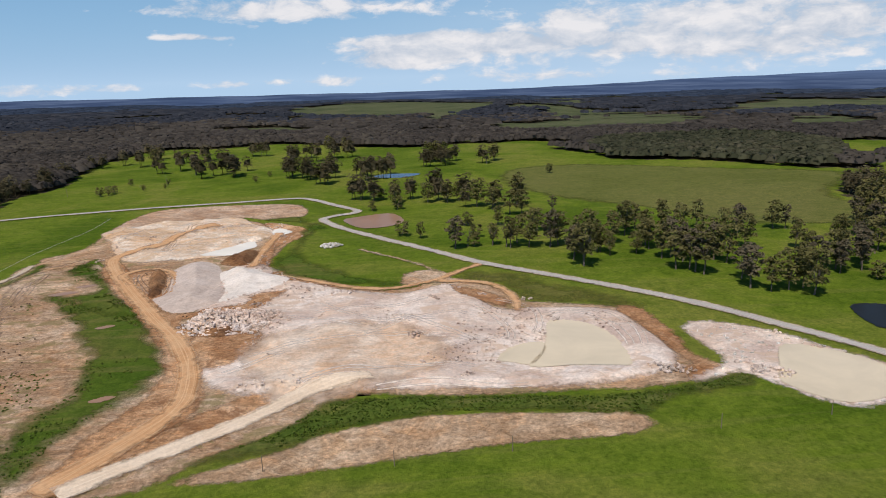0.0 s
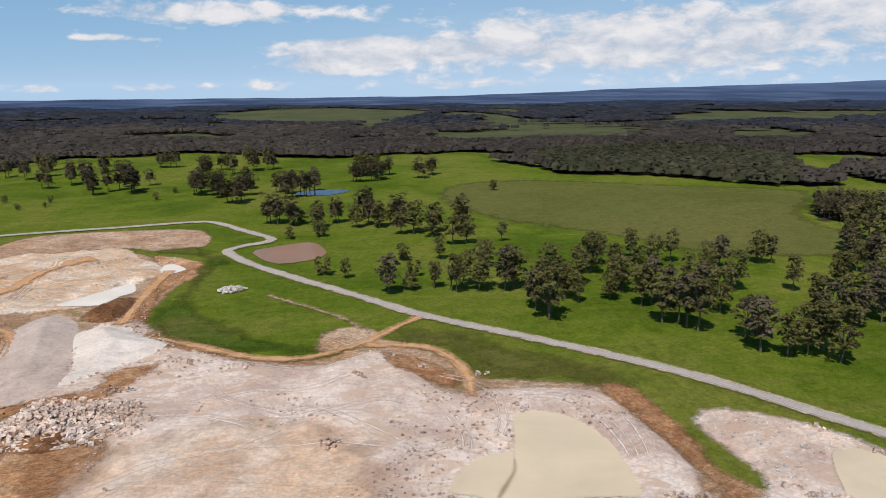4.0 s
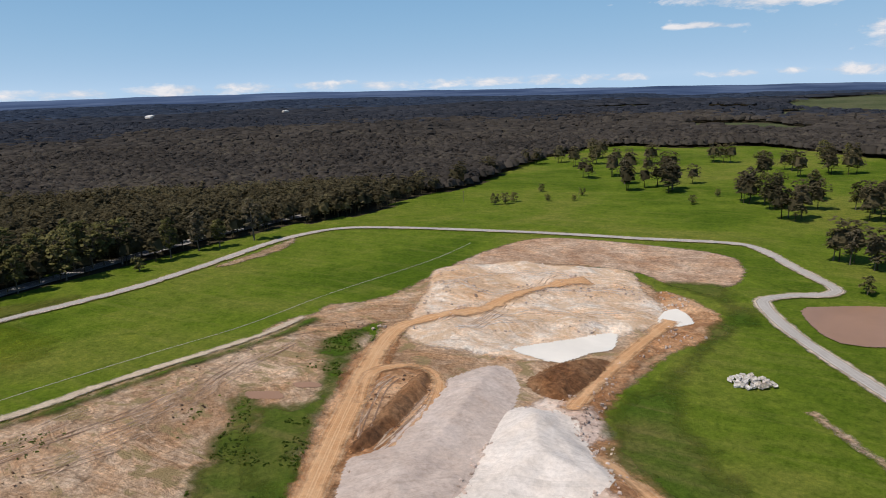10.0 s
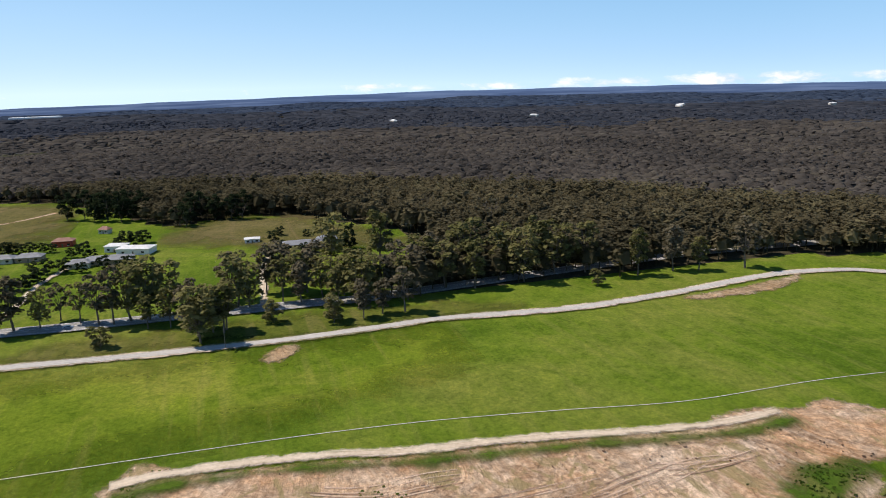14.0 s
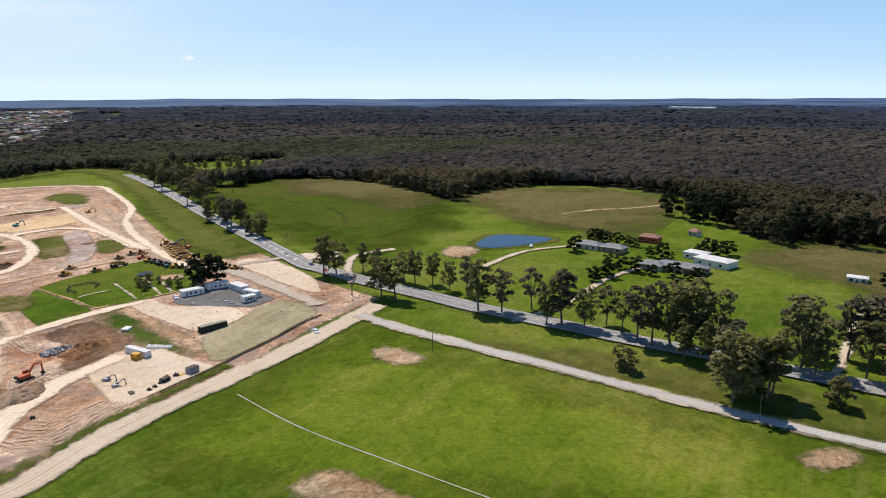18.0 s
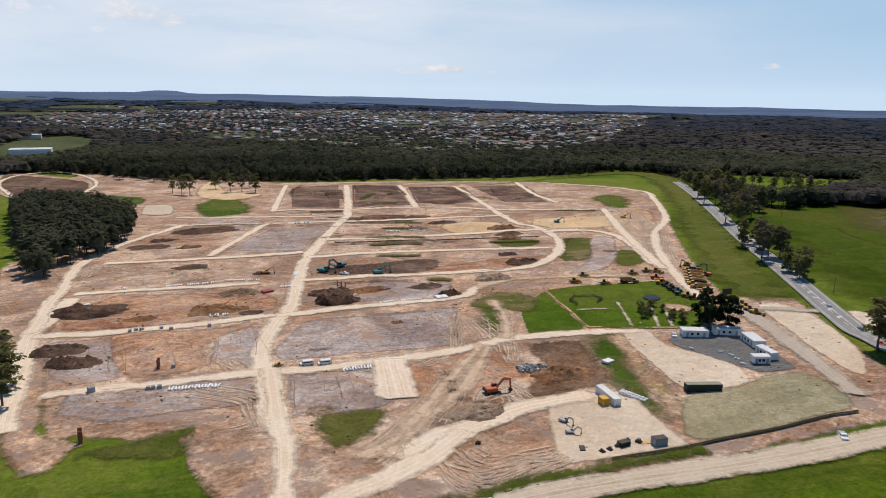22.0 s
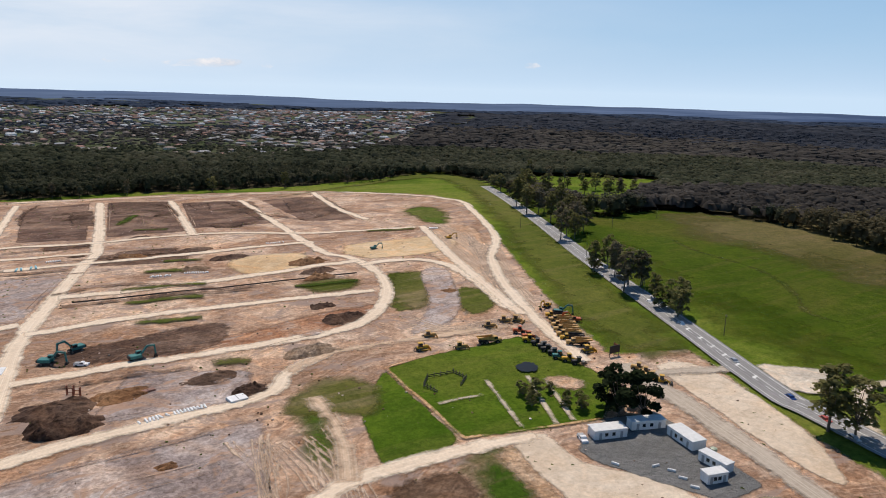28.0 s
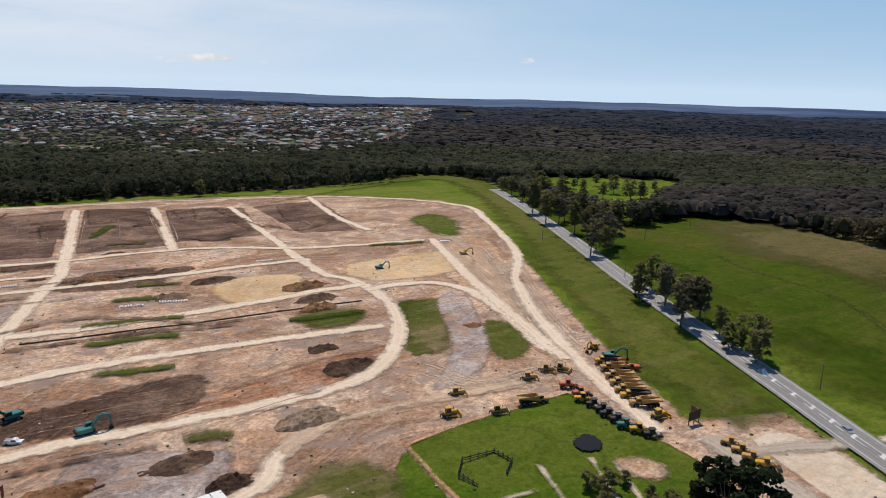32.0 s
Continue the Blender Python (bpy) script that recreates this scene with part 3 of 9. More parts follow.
WORKS_WEST = [(-236, 149), (-231, 171), (-227, 200), (-222, 225), (-218, 252), (-212, 286), (-206, 328), (-209, 357), (-194, 366), (-175, 357), (-177, 335), (-185, 318), (-166, 302), (-165, 290), (-175, 260), (-131, 171), (-126, 139), (-130, 122)]
WORKS_GREEN = [(-182, 318), (-174, 334), (-160, 315), (-149, 289), (-135, 264), (-125, 244), (-114, 225), (-122, 214), (-135, 211), (-147, 225), (-155, 248), (-158, 264), (-149, 273), (-164, 295)]
WORKS_GREEN_SOUTH = [(-175, 272), (-142, 242), (-113, 216), (-94, 177), (-86, 153), (-95, 125), (-103, 107), (-106, 81), (-111, 79), (-119, 99), (-119, 121), (-114, 137), (-120, 169), (-140, 213)]
QUARRY = [(-194, 435), (-177, 468), (-111, 469), (-66, 419), (-55, 397), (-64, 324), (-74, 312), (-34, 267), (8, 246), (40, 263), (65, 233), (71, 215), (109, 200), (118, 176), (117, 131), (127, 122), (96, 112), (60, 114), (26, 114), (1, 120), (-26, 121), (-41, 113), (-64, 94), (-80, 77), (-99, 72), (-103, 75), (-97, 99), (-87, 128), (-87, 158), (-111, 216), (-153, 302), (-174, 346), (-190, 335), (-203, 312), (-213, 326), (-194, 382)]
UPPER_PIT = [(-198, 433), (-169, 459), (-142, 465), (-107, 472), (-88, 439), (-73, 417), (-69, 393), (-79, 376), (-84, 350), (-100, 336), (-130, 334), (-150, 333), (-167, 357), (-181, 394)]
TOPSOIL_PAD = [(-195, 441), (-192, 495), (-175, 530), (-117, 535), (-64, 524), (-52, 471), (-79, 455), (-102, 471), (-150, 468), (-178, 437)]
EXC_RIM = [(-82, 442), (-59, 429), (-45, 405), (-49, 383), (-63, 359), (-63, 322), (-60, 289), (-45, 272), (-26, 260), (-12, 257), (-30, 253), (-50, 267), (-72, 298), (-74, 342), (-68, 388)]
PALE_FLOOR = [(-89, 220), (-83, 314), (-62, 303), (-33, 262), (8, 239), (38, 249), (54, 207), (70, 205), (106, 196), (112, 170), (110, 132), (82, 118), (53, 118), (21, 121), (-7, 125), (-27, 128), (-50, 127), (-63, 134), (-73, 156), (-58, 184), (-52, 213), (-72, 209)]
WHITE_PUDDLE = [(-110, 343), (-105, 351), (-98, 359), (-91, 367), (-83, 377), (-80, 372), (-78, 360), (-84, 353), (-90, 340), (-100, 340)]
WHITE_CORNER = [(-72, 409), (-68, 418), (-58, 403), (-68, 394)]
QUARRY_POND = [(74, 184), (87, 180), (94, 166), (94, 147), (91, 132), (86, 132), (68, 135), (53, 136), (61, 148), (67, 164)]
QUARRY_SHALLOW = [(42, 144), (49, 154), (57, 159), (64, 159), (62, 150), (54, 138), (48, 141)]
EAST_POND = [(159, 141), (175, 131), (183, 115), (180, 102), (165, 92), (151, 90), (144, 95), (138, 108), (144, 119)]
EAST_WORKS = [(130, 171), (143, 173), (163, 158), (176, 135), (187, 116), (184, 101), (175, 94), (160, 87), (147, 88), (139, 99), (128, 119), (114, 113), (106, 115), (126, 128), (128, 145), (126, 156)]
BROWN_POND = [(-21, 439), (-13, 449), (15, 460), (24, 435), (20, 416), (2, 405), (-10, 410)]
DARK_POND = [(218, 182), (235, 179), (241, 165), (227, 156), (212, 151), (210, 161)]
FAR_POND = [(10, 682), (20, 703), (61, 696), (39, 670)]
FARM_POND = [(-490, -4), (-518, -3), (-526, 26), (-519, 32), (-491, 17), (-482, 4)]
FARM_YARD = [(-455, -9), (-474, -15), (-481, -2), (-468, 8), (-452, 6)]
SOUTH_PATCH = [(-64, 73), (-38, 85), (-18, 96), (11, 102), (46, 99), (80, 92), (74, 81), (33, 80), (-10, 75), (-41, 71)]
SOUTH_BERM = [(-63, 81), (-39, 97), (-22, 116), (1, 117), (59, 110), (95, 109), (129, 118), (126, 109), (96, 102), (80, 92), (46, 100), (11, 103), (-18, 97), (-38, 86)]
DRY_PATCH = [(-222, 85), (-237, 86), (-238, 104), (-232, 117)]
STOCKPILE = [(-111, 243), (-115, 252), (-110, 262), (-117, 307), (-107, 326), (-93, 310), (-85, 275), (-79, 236), (-94, 227), (-102, 230)]
WHITE_HEAP = [(-90, 296), (-73, 302), (-64, 290), (-52, 277), (-49, 267), (-61, 253), (-79, 235), (-79, 255)]
DARK_HEAP = [(-118, 256), (-124, 278), (-129, 302), (-126, 309), (-119, 295), (-114, 268), (-115, 254)]
BROWN_HEAP = [(-93, 321), (-89, 338), (-78, 349), (-73, 341), (-75, 316), (-81, 311), (-89, 315)]
SITE = [(110, -818), (39, -904), (-78, -858), (-220, -796), (-363, -768), (-494, -698), (-576, -561), (-570, -485), (-479, -320), (-413, -199), (-378, -120), (-408, -107), (-378, -38), (-366, 11), (-331, 9), (-247, 17), (-206, 19), (-180, 18), (-162, 14), (-145, -4), (-136, -29), (-119, -40), (-105, -47), (-98, -43)]
SR_A = [(-163, -17), (-161, -37), (-159, -51), (-159, -79), (-159, -105), (-166, -134), (-175, -162), (-182, -210), (-192, -262), (-226, -377), (-245, -447), (-284, -714)]
SR_B = [(-88, -80), (-119, -79), (-153, -80), (-174, -79), (-197, -79), (-221, -81), (-241, -85), (-254, -90), (-277, -89), (-311, -84)]
SR_C = [(-71, -144), (-110, -142), (-164, -145), (-199, -150), (-251, -152), (-267, -167), (-289, -178)]
SR_C2 = [(-267, -167), (-288, -176), (-318, -174), (-366, -166)]
SR_D = [(-74, -210), (-114, -208), (-162, -206)]
SR_E = [(-184, -207), (-236, -203), (-290, -198), (-321, -208), (-347, -240), (-363, -280), (-366, -319), (-362, -375), (-402, -644)]
SR_F = [(-191, -262), (-250, -263), (-344, -246)]
SR_G = [(-209, -316), (-260, -310), (-367, -311)]
SR_H = [(-99, -411), (-172, -399), (-234, -390), (-304, -385), (-368, -379)]
SR_H2 = [(-104, -452), (-173, -434), (-239, -422)]
SR_H3 = [(-184, -474), (-244, -461), (-317, -452), (-381, -411), (-454, -389)]
SR_I = [(-70, -148), (-67, -192), (-67, -222), (-65, -244), (-65, -282), (-82, -342), (-112, -407)]
SR_J = [(-135, -282), (-152, -331), (-176, -401)]
SR_K = [(-77, -279), (-133, -276), (-191, -278)]
SR_L = [(-183, -467), (-214, -743)]
SR_M = [(-308, -455), (-345, -687)]
SR_N = [(-211, -776), (-356, -735), (-483, -670), (-552, -583), (-568, -503), (-550, -453)]
SR_O = [(-490, -667), (-453, -530), (-441, -444)]
SR_P = [(-558, -472), (-485, -333), (-437, -273), (-404, -217), (-382, -168), (-363, -118)]
SR_Q = [(-363, -301), (-397, -292), (-403, -257), (-381, -185)]
SR_R = [(-460, -390), (-416, -280), (-380, -175)]
SR_S = [(-203, -80), (-199, -45)]
SR_T = [(-190, -9), (-203, -17), (-219, -22), (-237, -29), (-260, -31)]
SR_U = [(-243, -83), (-224, -51), (-203, -28), (-187, -10)]
SR_U2 = [(-242, -86), (-217, -53), (-194, -21), (-179, -12)]
SR_V = [(-253, -90), (-262, -113), (-266, -142)]
PAD_A = [(-301, -83), (-313, -84), (-311, -66), (-322, -49), (-321, -32), (-312, -25), (-293, -27), (-294, -45)]
PAD_B = [(-244, -28), (-260, -32), (-272, -31), (-271, -12), (-271, 4), (-267, 6), (-240, 6), (-232, 4), (-237, -12)]
ASPHALT = [(-315, -72), (-335, -81), (-352, -76), (-345, -48), (-341, -31), (-327, -33), (-320, -49), (-314, -64)]
STRIP_E = [(-382, -101), (-396, -97), (-391, -68), (-375, -36), (-359, -21), (-361, -43), (-374, -80)]
OLIVE_PAD = [(-290, -22), (-311, -24), (-329, -30), (-342, -24), (-337, -3), (-320, 2), (-276, 5), (-277, -6)]
EDGE_DRAIN = [(-334, 2), (-298, 5), (-268, 7), (-246, 7)]
FIELD_MAIN = [(-298, -152), (-327, -154), (-361, -154), (-361, -125), (-359, -100), (-335, -81), (-291, -93)]
FIELD_LOW = [(-275, -129), (-297, -151), (-290, -93), (-278, -91), (-264, -93)]
GREEN_BANK = [(-285, -81), (-294, -82), (-291, -67), (-283, -44), (-279, -25), (-276, -14), (-272, -11), (-271, -20), (-271, -32), (-274, -47), (-279, -65)]
BROWN_BANK = [(-294, -82), (-302, -80), (-296, -60), (-289, -33), (-283, -12), (-273, -8), (-276, -14), (-279, -25), (-283, -44), (-291, -67)]
GREEN_A = [(-262, -145), (-269, -148), (-263, -120), (-252, -95), (-249, -100), (-251, -116)]
GREEN_B = [(-99, -39), (-113, -37), (-125, -41), (-137, -43), (-136, -34), (-133, -26), (-116, -31)]
GREEN_C = [(-173, -38), (-192, -41), (-191, -31), (-185, -22), (-175, -18), (-173, -27)]
GREEN_D = [(-117, -527), (-140, -606), (-161, -548), (-165, -473), (-138, -448), (-122, -469)]
GREEN_E = [(-492, -476), (-524, -473), (-501, -413), (-474, -396)]
GREEN_F = [(-367, -274), (-377, -261), (-357, -216), (-335, -208), (-345, -236)]
GREEN_G = [(-378, -226), (-390, -222), (-380, -194), (-359, -187)]
SAND_A = [(-379, -354), (-451, -350), (-434, -309), (-376, -311)]
SAND_B = [(-306, -359), (-348, -351), (-328, -308), (-298, -317)]
GRAVEL_A = [(-385, -269), (-399, -264), (-359, -194), (-324, -179), (-353, -210)]
LOT_A = [(-163, -103), (-179, -137), (-247, -137), (-232, -89), (-191, -90), (-166, -91)]
LOT_B = [(-167, -77), (-199, -72), (-197, -43), (-190, -40), (-165, -42)]
LOT_C = [(-77, -134), (-101, -136), (-111, -88), (-96, -86), (-85, -101)]
LOT_D = [(-142, -124), (-159, -132), (-157, -84), (-140, -94)]
LOT_E = [(-221, -198), (-256, -177), (-249, -154), (-201, -159)]
LOT_F = [(-144, -297), (-177, -372), (-221, -371), (-191, -283)]
LOT_G = [(-201, -491), (-216, -696), (-275, -718), (-242, -477)]
LOT_H = [(-255, -481), (-291, -711), (-339, -690), (-307, -471)]
LOT_I = [(-315, -481), (-349, -659), (-396, -646), (-377, -472)]
LOT_J = [(-397, -465), (-418, -628), (-471, -629), (-435, -450)]
LOT_K = [(-167, -77), (-97, -80), (-96, -62), (-111, -54), (-153, -56), (-156, -71)]
OPEN = [(-363, 341), (-351, 386), (-363, 431), (-362, 482), (-338, 564), (-349, 640), (-339, 744), (-368, 924), (-344, 1153), (-230, 1138), (-146, 1183), (-22, 1052), (80, 1011), (193, 1047), (286, 852), (314, 764), (372, 726), (428, 686), (467, 626), (507, 585), (415, 470), (412, 437), (466, 428), (525, 440), (600, 380), (640, 250), (620, 60), (500, -250), (360, -620), (134, -910), (-79, -836), (-221, -812), (-371, -804), (-523, -769), (-715, -799), (-722, -681), (-603, -366), (-684, -348), (-702, -293), (-658, -164), (-623, -93), (-702, -100), (-770, -45), (-744, 55), (-614, 127), (-585, 154), (-611, 206), (-574, 251), (-520, 289), (-445, 302), (-363, 248), (-359, 284), (-363, 316), (-360, 367), (-362, 410), (-359, 468), (-348, 529)]
WOOD_W = [(38, -553), (20, -590), (-19, -556), (-64, -487), (-79, -409), (-80, -334), (-62, -283), (-53, -259), (-41, -257)]
TOWN = [(420, -1900), (150, -2700), (-700, -3000), (-1900, -2900), (-1500, -2000), (-1138, -1505), (-888, -1145), (-624, -1029), (-344, -1145), (-38, -1429)]
ORANGE_ZONE = [(-100, 72), (-97, 99), (-87, 129), (-87, 158), (-108, 211), (-159, 309), (-156, 335), (-101, 226), (-81, 188), (-68, 139), (-67, 113), (-79, 89), (-91, 71)]
BROWN_ZONE = [(-83, 196), (-60, 195), (-51, 183), (-62, 154), (-73, 153)]
ORANGE_EAST = [(109, 200), (120, 196), (122, 164), (119, 139), (126, 121), (108, 113), (113, 131), (111, 162)]
TAN_WEDGE = [(-67, 113), (-43, 131), (-27, 128), (-43, 113), (-64, 94), (-80, 77), (-91, 71), (-79, 89)]
ROAD_DIRT = [(-314, 374), (-317, 399), (-323, 439), (-328, 461), (-312, 437), (-308, 398)]
ROAD_DIRT_B = [(-304, 191), (-316, 199), (-317, 207), (-309, 206), (-301, 198)]
ROAD_DIRT_C = [(-308, 47), (-316, 47), (-317, 57), (-314, 68), (-304, 62)]
OLIVE_FIELD = [(217, 718), (288, 705), (397, 640), (492, 575), (406, 470), (398, 400), (425, 345), (423, 308), (316, 355), (258, 379), (218, 447), (165, 515), (140, 600), (160, 690)]
REDLOT_A = [(-103, -134), (-140, -136), (-157, -137), (-139, -116), (-138, -90), (-111, -91)]
REDLOT_B = [(-83, -150), (-162, -154), (-160, -190), (-127, -194), (-93, -200)]
REDLOT_C = [(-214, -212), (-329, -225), (-306, -197), (-242, -203)]
REDLOT_D = [(-211, -74), (-240, -81), (-248, -73), (-246, -54), (-223, -42), (-210, -40), (-204, -49)]
DARKLOT_A = [(-199, -229), (-224, -235), (-264, -237), (-250, -207), (-197, -217)]
DARKLOT_B = [(-237, -410), (-281, -402), (-283, -372), (-237, -381)]
DARKLOT_C = [(-109, -388), (-148, -394), (-144, -366), (-115, -363)]
OLIVE_EDGE = [(-444, -642), (-688, -754), (-611, -537), (-455, -267), (-397, -157), (-383, -114), (-410, -109), (-428, -148), (-511, -296), (-627, -499), (-733, -710), (-730, -826)]
T_PADDOCK_A = [(-266, 633, 9), (-260, 639, 9), (-258, 652, 8), (-260, 714, 7), (-233, 665, 6), (-217, 704, 6), (-213, 674, 5), (-204, 782, 17), (-154, 760, 16), (-121, 688, 7), (-110, 733, 6), (-292, 940, 14), (-84, 724, 17), (-71, 704, 16), (-49, 653, 14), (-40, 741, 15), (-69, 763, 12), (-102, 917, 13), (-73, 913, 14), (-27, 972, 16), (-50, 975, 17), (81, 796, 18), (91, 805, 17), (102, 795, 18), (118, 803, 14), (150, 760, 12), (163, 784, 14), (203, 660, 10)]
T_PADDOCK_B = [(-10, 702, 14), (6, 691, 15), (17, 684, 15), (28, 701, 16), (-15, 538, 12), (-7, 532, 13), (4, 524, 12), (12, 532, 10), (2, 477, 8), (23, 479, 10), (22, 500, 12), (40, 529, 11), (51, 506, 12), (65, 550, 15), (68, 501, 13), (78, 510, 12), (90, 476, 16), (100, 461, 16), (105, 477, 15), (109, 433, 17), (119, 434, 18), (123, 470, 18), (144, 435, 13), (70, 398, 10), (20, 374, 10), (32, 364, 11), (51, 329, 18), (70, 360, 9)]
T_PADDOCK_C = [(77, 335, 12), (64, 334, 9), (92, 396, 14), (86, 324, 18), (93, 336, 16), (98, 324, 20), (115, 372, 16), (111, 321, 20), (118, 326, 18), (116, 287, 20), (118, 273, 24), (139, 327, 20), (138, 303, 14), (141, 294, 13), (169, 344, 20), (183, 361, 18), (182, 337, 17), (158, 295, 13), (172, 315, 16)]
T_EAST_A = [(230, 298, 18), (277, 345, 18), (284, 342, 16), (258, 289, 17), (187, 216, 20), (204, 210, 20), (211, 200, 20), (237, 237, 18), (271, 248, 18), (289, 293, 17), (302, 275, 18), (308, 260, 17), (354, 285, 17), (352, 302, 16), (342, 261, 18), (248, 173, 16), (263, 176, 17), (339, 306, 16), (319, 314, 17), (344, 247, 18), (191, 232, 17), (194, 209, 18), (213, 212, 20), (248, 233, 17), (281, 223, 18), (260, 220, 9), (350, 356, 16), (398, 320, 16)]
T_EAST_B = [(403, 300, 16), (310, 213, 18)]
T_ROAD_A = [(-386, -40, 18), (-388, -33, 18), (-403, -27, 14), (-400, -16, 13), (-369, 9, 16), (-369, 17, 17), (-395, 5, 14), (-394, 12, 15), (-399, 19, 15), (-393, 32, 14), (-391, 43, 17), (-372, 59, 20), (-375, 69, 18), (-387, 78, 18), (-370, 92, 18), (-375, 97, 20), (-374, 107, 17), (-384, 113, 14), (-375, 122, 18), (-370, 130, 20), (-368, 136, 22), (-370, 143, 22), (-369, 150, 24), (-371, 158, 22), (-348, 167, 20), (-332, 171, 20), (-340, 180, 20), (-373, 187, 22)]
T_ROAD_B = [(-387, 185, 20), (-392, 201, 20), (-395, 209, 22), (-382, 215, 22), (-387, 220, 20), (-408, 227, 18), (-428, 238, 20), (-346, 200, 10), (-336, 224, 11), (-340, 134, 9), (-376, 236, 18), (-359, 241, 20), (-373, 247, 18), (-363, 253, 18), (-420, 264, 20), (-339, 256, 18), (-337, 237, 16), (-340, 246, 15), (-374, 270, 20), (-383, 277, 20), (-510, -292, 16), (-533, -302, 15), (-470, -218, 10), (-464, -199, 14), (-458, -184, 13), (-460, -178, 13), (-441, -148, 10), (-436, -135, 12)]
T_ROAD_S_A = [(-463, -214, 13), (-469, -203, 14), (-447, -177, 15), (-465, -181, 13), (-451, -161, 12), (-442, -138, 14), (-447, -148, 12), (-483, -223, 13), (-571, -386, 16), (-563, -391, 17), (-552, -349, 15), (-524, -301, 13), (-522, -291, 13), (-588, -435, 17), (-576, -334, 14), (-590, -358, 14), (-610, -401, 16), (-636, -452, 17), (-653, -496, 17)]
T_ROAD_N_A = [(-339, 170, 16), (-342, 176, 16), (-343, 181, 18), (-370, 192, 18), (-374, 207, 18), (-369, 215, 17), (-377, 226, 18), (-363, 231, 17), (-373, 240, 19), (-360, 245, 16), (-360, 261, 18), (-365, 270, 20), (-368, 284, 20), (-364, 298, 20), (-387, 264, 20), (-388, 282, 20), (-389, 302, 20), (-378, 317, 20), (-366, 325, 20), (-374, 346, 18), (-371, 362, 18), (-339, 225, 9), (-379, 338, 20), (-346, 355, 8), (-348, 444, 18), (-353, 419, 12), (-356, 384, 16), (-357, 406, 17)]
T_ROAD_N_B = [(-359, 150, 14), (-357, 159, 15)]
T_MID_A = [(168, 281, 20), (166, 257, 20), (173, 255, 21), (176, 244, 22), (196, 272, 20), (176, 361, 17), (181, 340, 17), (207, 371, 17), (211, 349, 17), (227, 358, 17), (197, 283, 22), (175, 284, 20), (177, 272, 20), (174, 250, 20), (232, 327, 18), (247, 338, 18), (200, 265, 20), (120, 296, 18), (136, 303, 17), (153, 323, 18), (192, 332, 17), (170, 305, 17)]
T_FARTREES_A = [(-86, -666, 14), (-97, -644, 15), (-106, -629, 15), (-130, -702, 14), (-147, -646, 15), (-159, -662, 14), (-173, -637, 15), (-169, -713, 14), (-410, -769, 13), (-490, -749, 14), (-580, -766, 13), (-322, -788, 12), (-250, -807, 12), (-821, -694, 15), (-780, -609, 15), (-751, -499, 14), (-718, -447, 14), (-729, -444, 13), (-788, -588, 15), (-702, -401, 12), (-694, -551, 16), (-621, -472, 17)]

TAN_FLOOR = [(-57, 171), (-37, 191), (-4, 194), (21, 174), (25, 142), (8, 127), (-14, 125), (-32, 118), (-47, 126)]
BROWN_SLOPE = [(-259, -81), (-273, -81), (-280, -76), (-276, -56), (-273, -43), (-264, -38), (-251, -36), (-243, -34), (-241, -41), (-248, -49), (-256, -52)]
DIG_SLOPE = [(-203, -22), (-214, -35), (-223, -42), (-234, -37), (-236, -33), (-221, -27), (-209, -19)]
ACCESS_ROAD = [(-373, -109), (-365, -76), (-355, -45), (-349, -25), (-343, -7)]
LUSH_RIM = [(-88, 455), (-52, 459), (-51, 368), (-59, 324), (-61, 301), (-44, 278), (-22, 265), (9, 253), (17, 255), (-11, 274), (-32, 303), (-47, 333), (-45, 390), (-38, 428)]
ROUGH_VERGE = [(48, 272), (78, 259), (90, 238), (109, 221), (121, 206), (117, 199), (98, 213), (73, 219), (64, 241), (48, 257)]
DIRT_CORNER = [(15, 275), (28, 282), (38, 274), (40, 256), (30, 254), (15, 253), (11, 257)]
ORANGE_YARD = [(-152, 296), (-120, 309), (-102, 274), (-108, 247), (-100, 226), (-69, 230), (-63, 246), (-48, 251), (-53, 237), (-63, 221), (-92, 215), (-82, 191), (-89, 181), (-96, 184), (-102, 204)]
ORANGE_LIP = [(37, 246), (48, 240), (58, 229), (62, 215), (58, 208), (51, 214), (44, 224), (38, 233)]
BROWN_FOOT = [(-61, 288), (-55, 295), (-37, 278), (-22, 262), (-34, 261), (-48, 266)]
BLACK_A = [(-243, -399), (-265, -398), (-287, -396)]
BLACK_B = [(-243, -389), (-247, -400), (-251, -405)]
BLACK_C = [(-191, -451), (-215, -451), (-241, -452)]
BLACK_D = [(-118, -388), (-133, -385), (-148, -383)]
BLACK_E = [(-313, -670), (-330, -639), (-321, -551)]
BLACK_F = [(-208, -580), (-214, -650), (-231, -724)]
BLACK_G = [(-322, -496), (-340, -474), (-369, -488)]
BLACK_H = [(-388, -512), (-402, -477), (-439, -499)]
BLACK_I = [(-383, -637), (-384, -563), (-384, -500)]
BLACK_J = [(-172, -382), (-195, -382), (-222, -378)]
BLACK_K = [(-206, -322), (-244, -325), (-281, -290)]
BLACK_L = [(-209, -297), (-238, -295), (-292, -282)]
GREYPATCH_A = [(-147, -421), (-160, -429), (-171, -414), (-169, -399), (-150, -405)]
GREYPATCH_B = [(-116, -416), (-127, -431), (-143, -429), (-145, -411), (-129, -404)]
WEEDPATCH_A = [(-315, -281), (-334, -283), (-348, -273), (-336, -255), (-317, -258)]
WEEDPATCH_B = [(-363, -265), (-381, -270), (-385, -255), (-363, -221), (-344, -206), (-344, -225)]
WEEDPATCH_C = [(-258, -144), (-271, -155), (-283, -152), (-287, -140), (-279, -122), (-256, -133)]
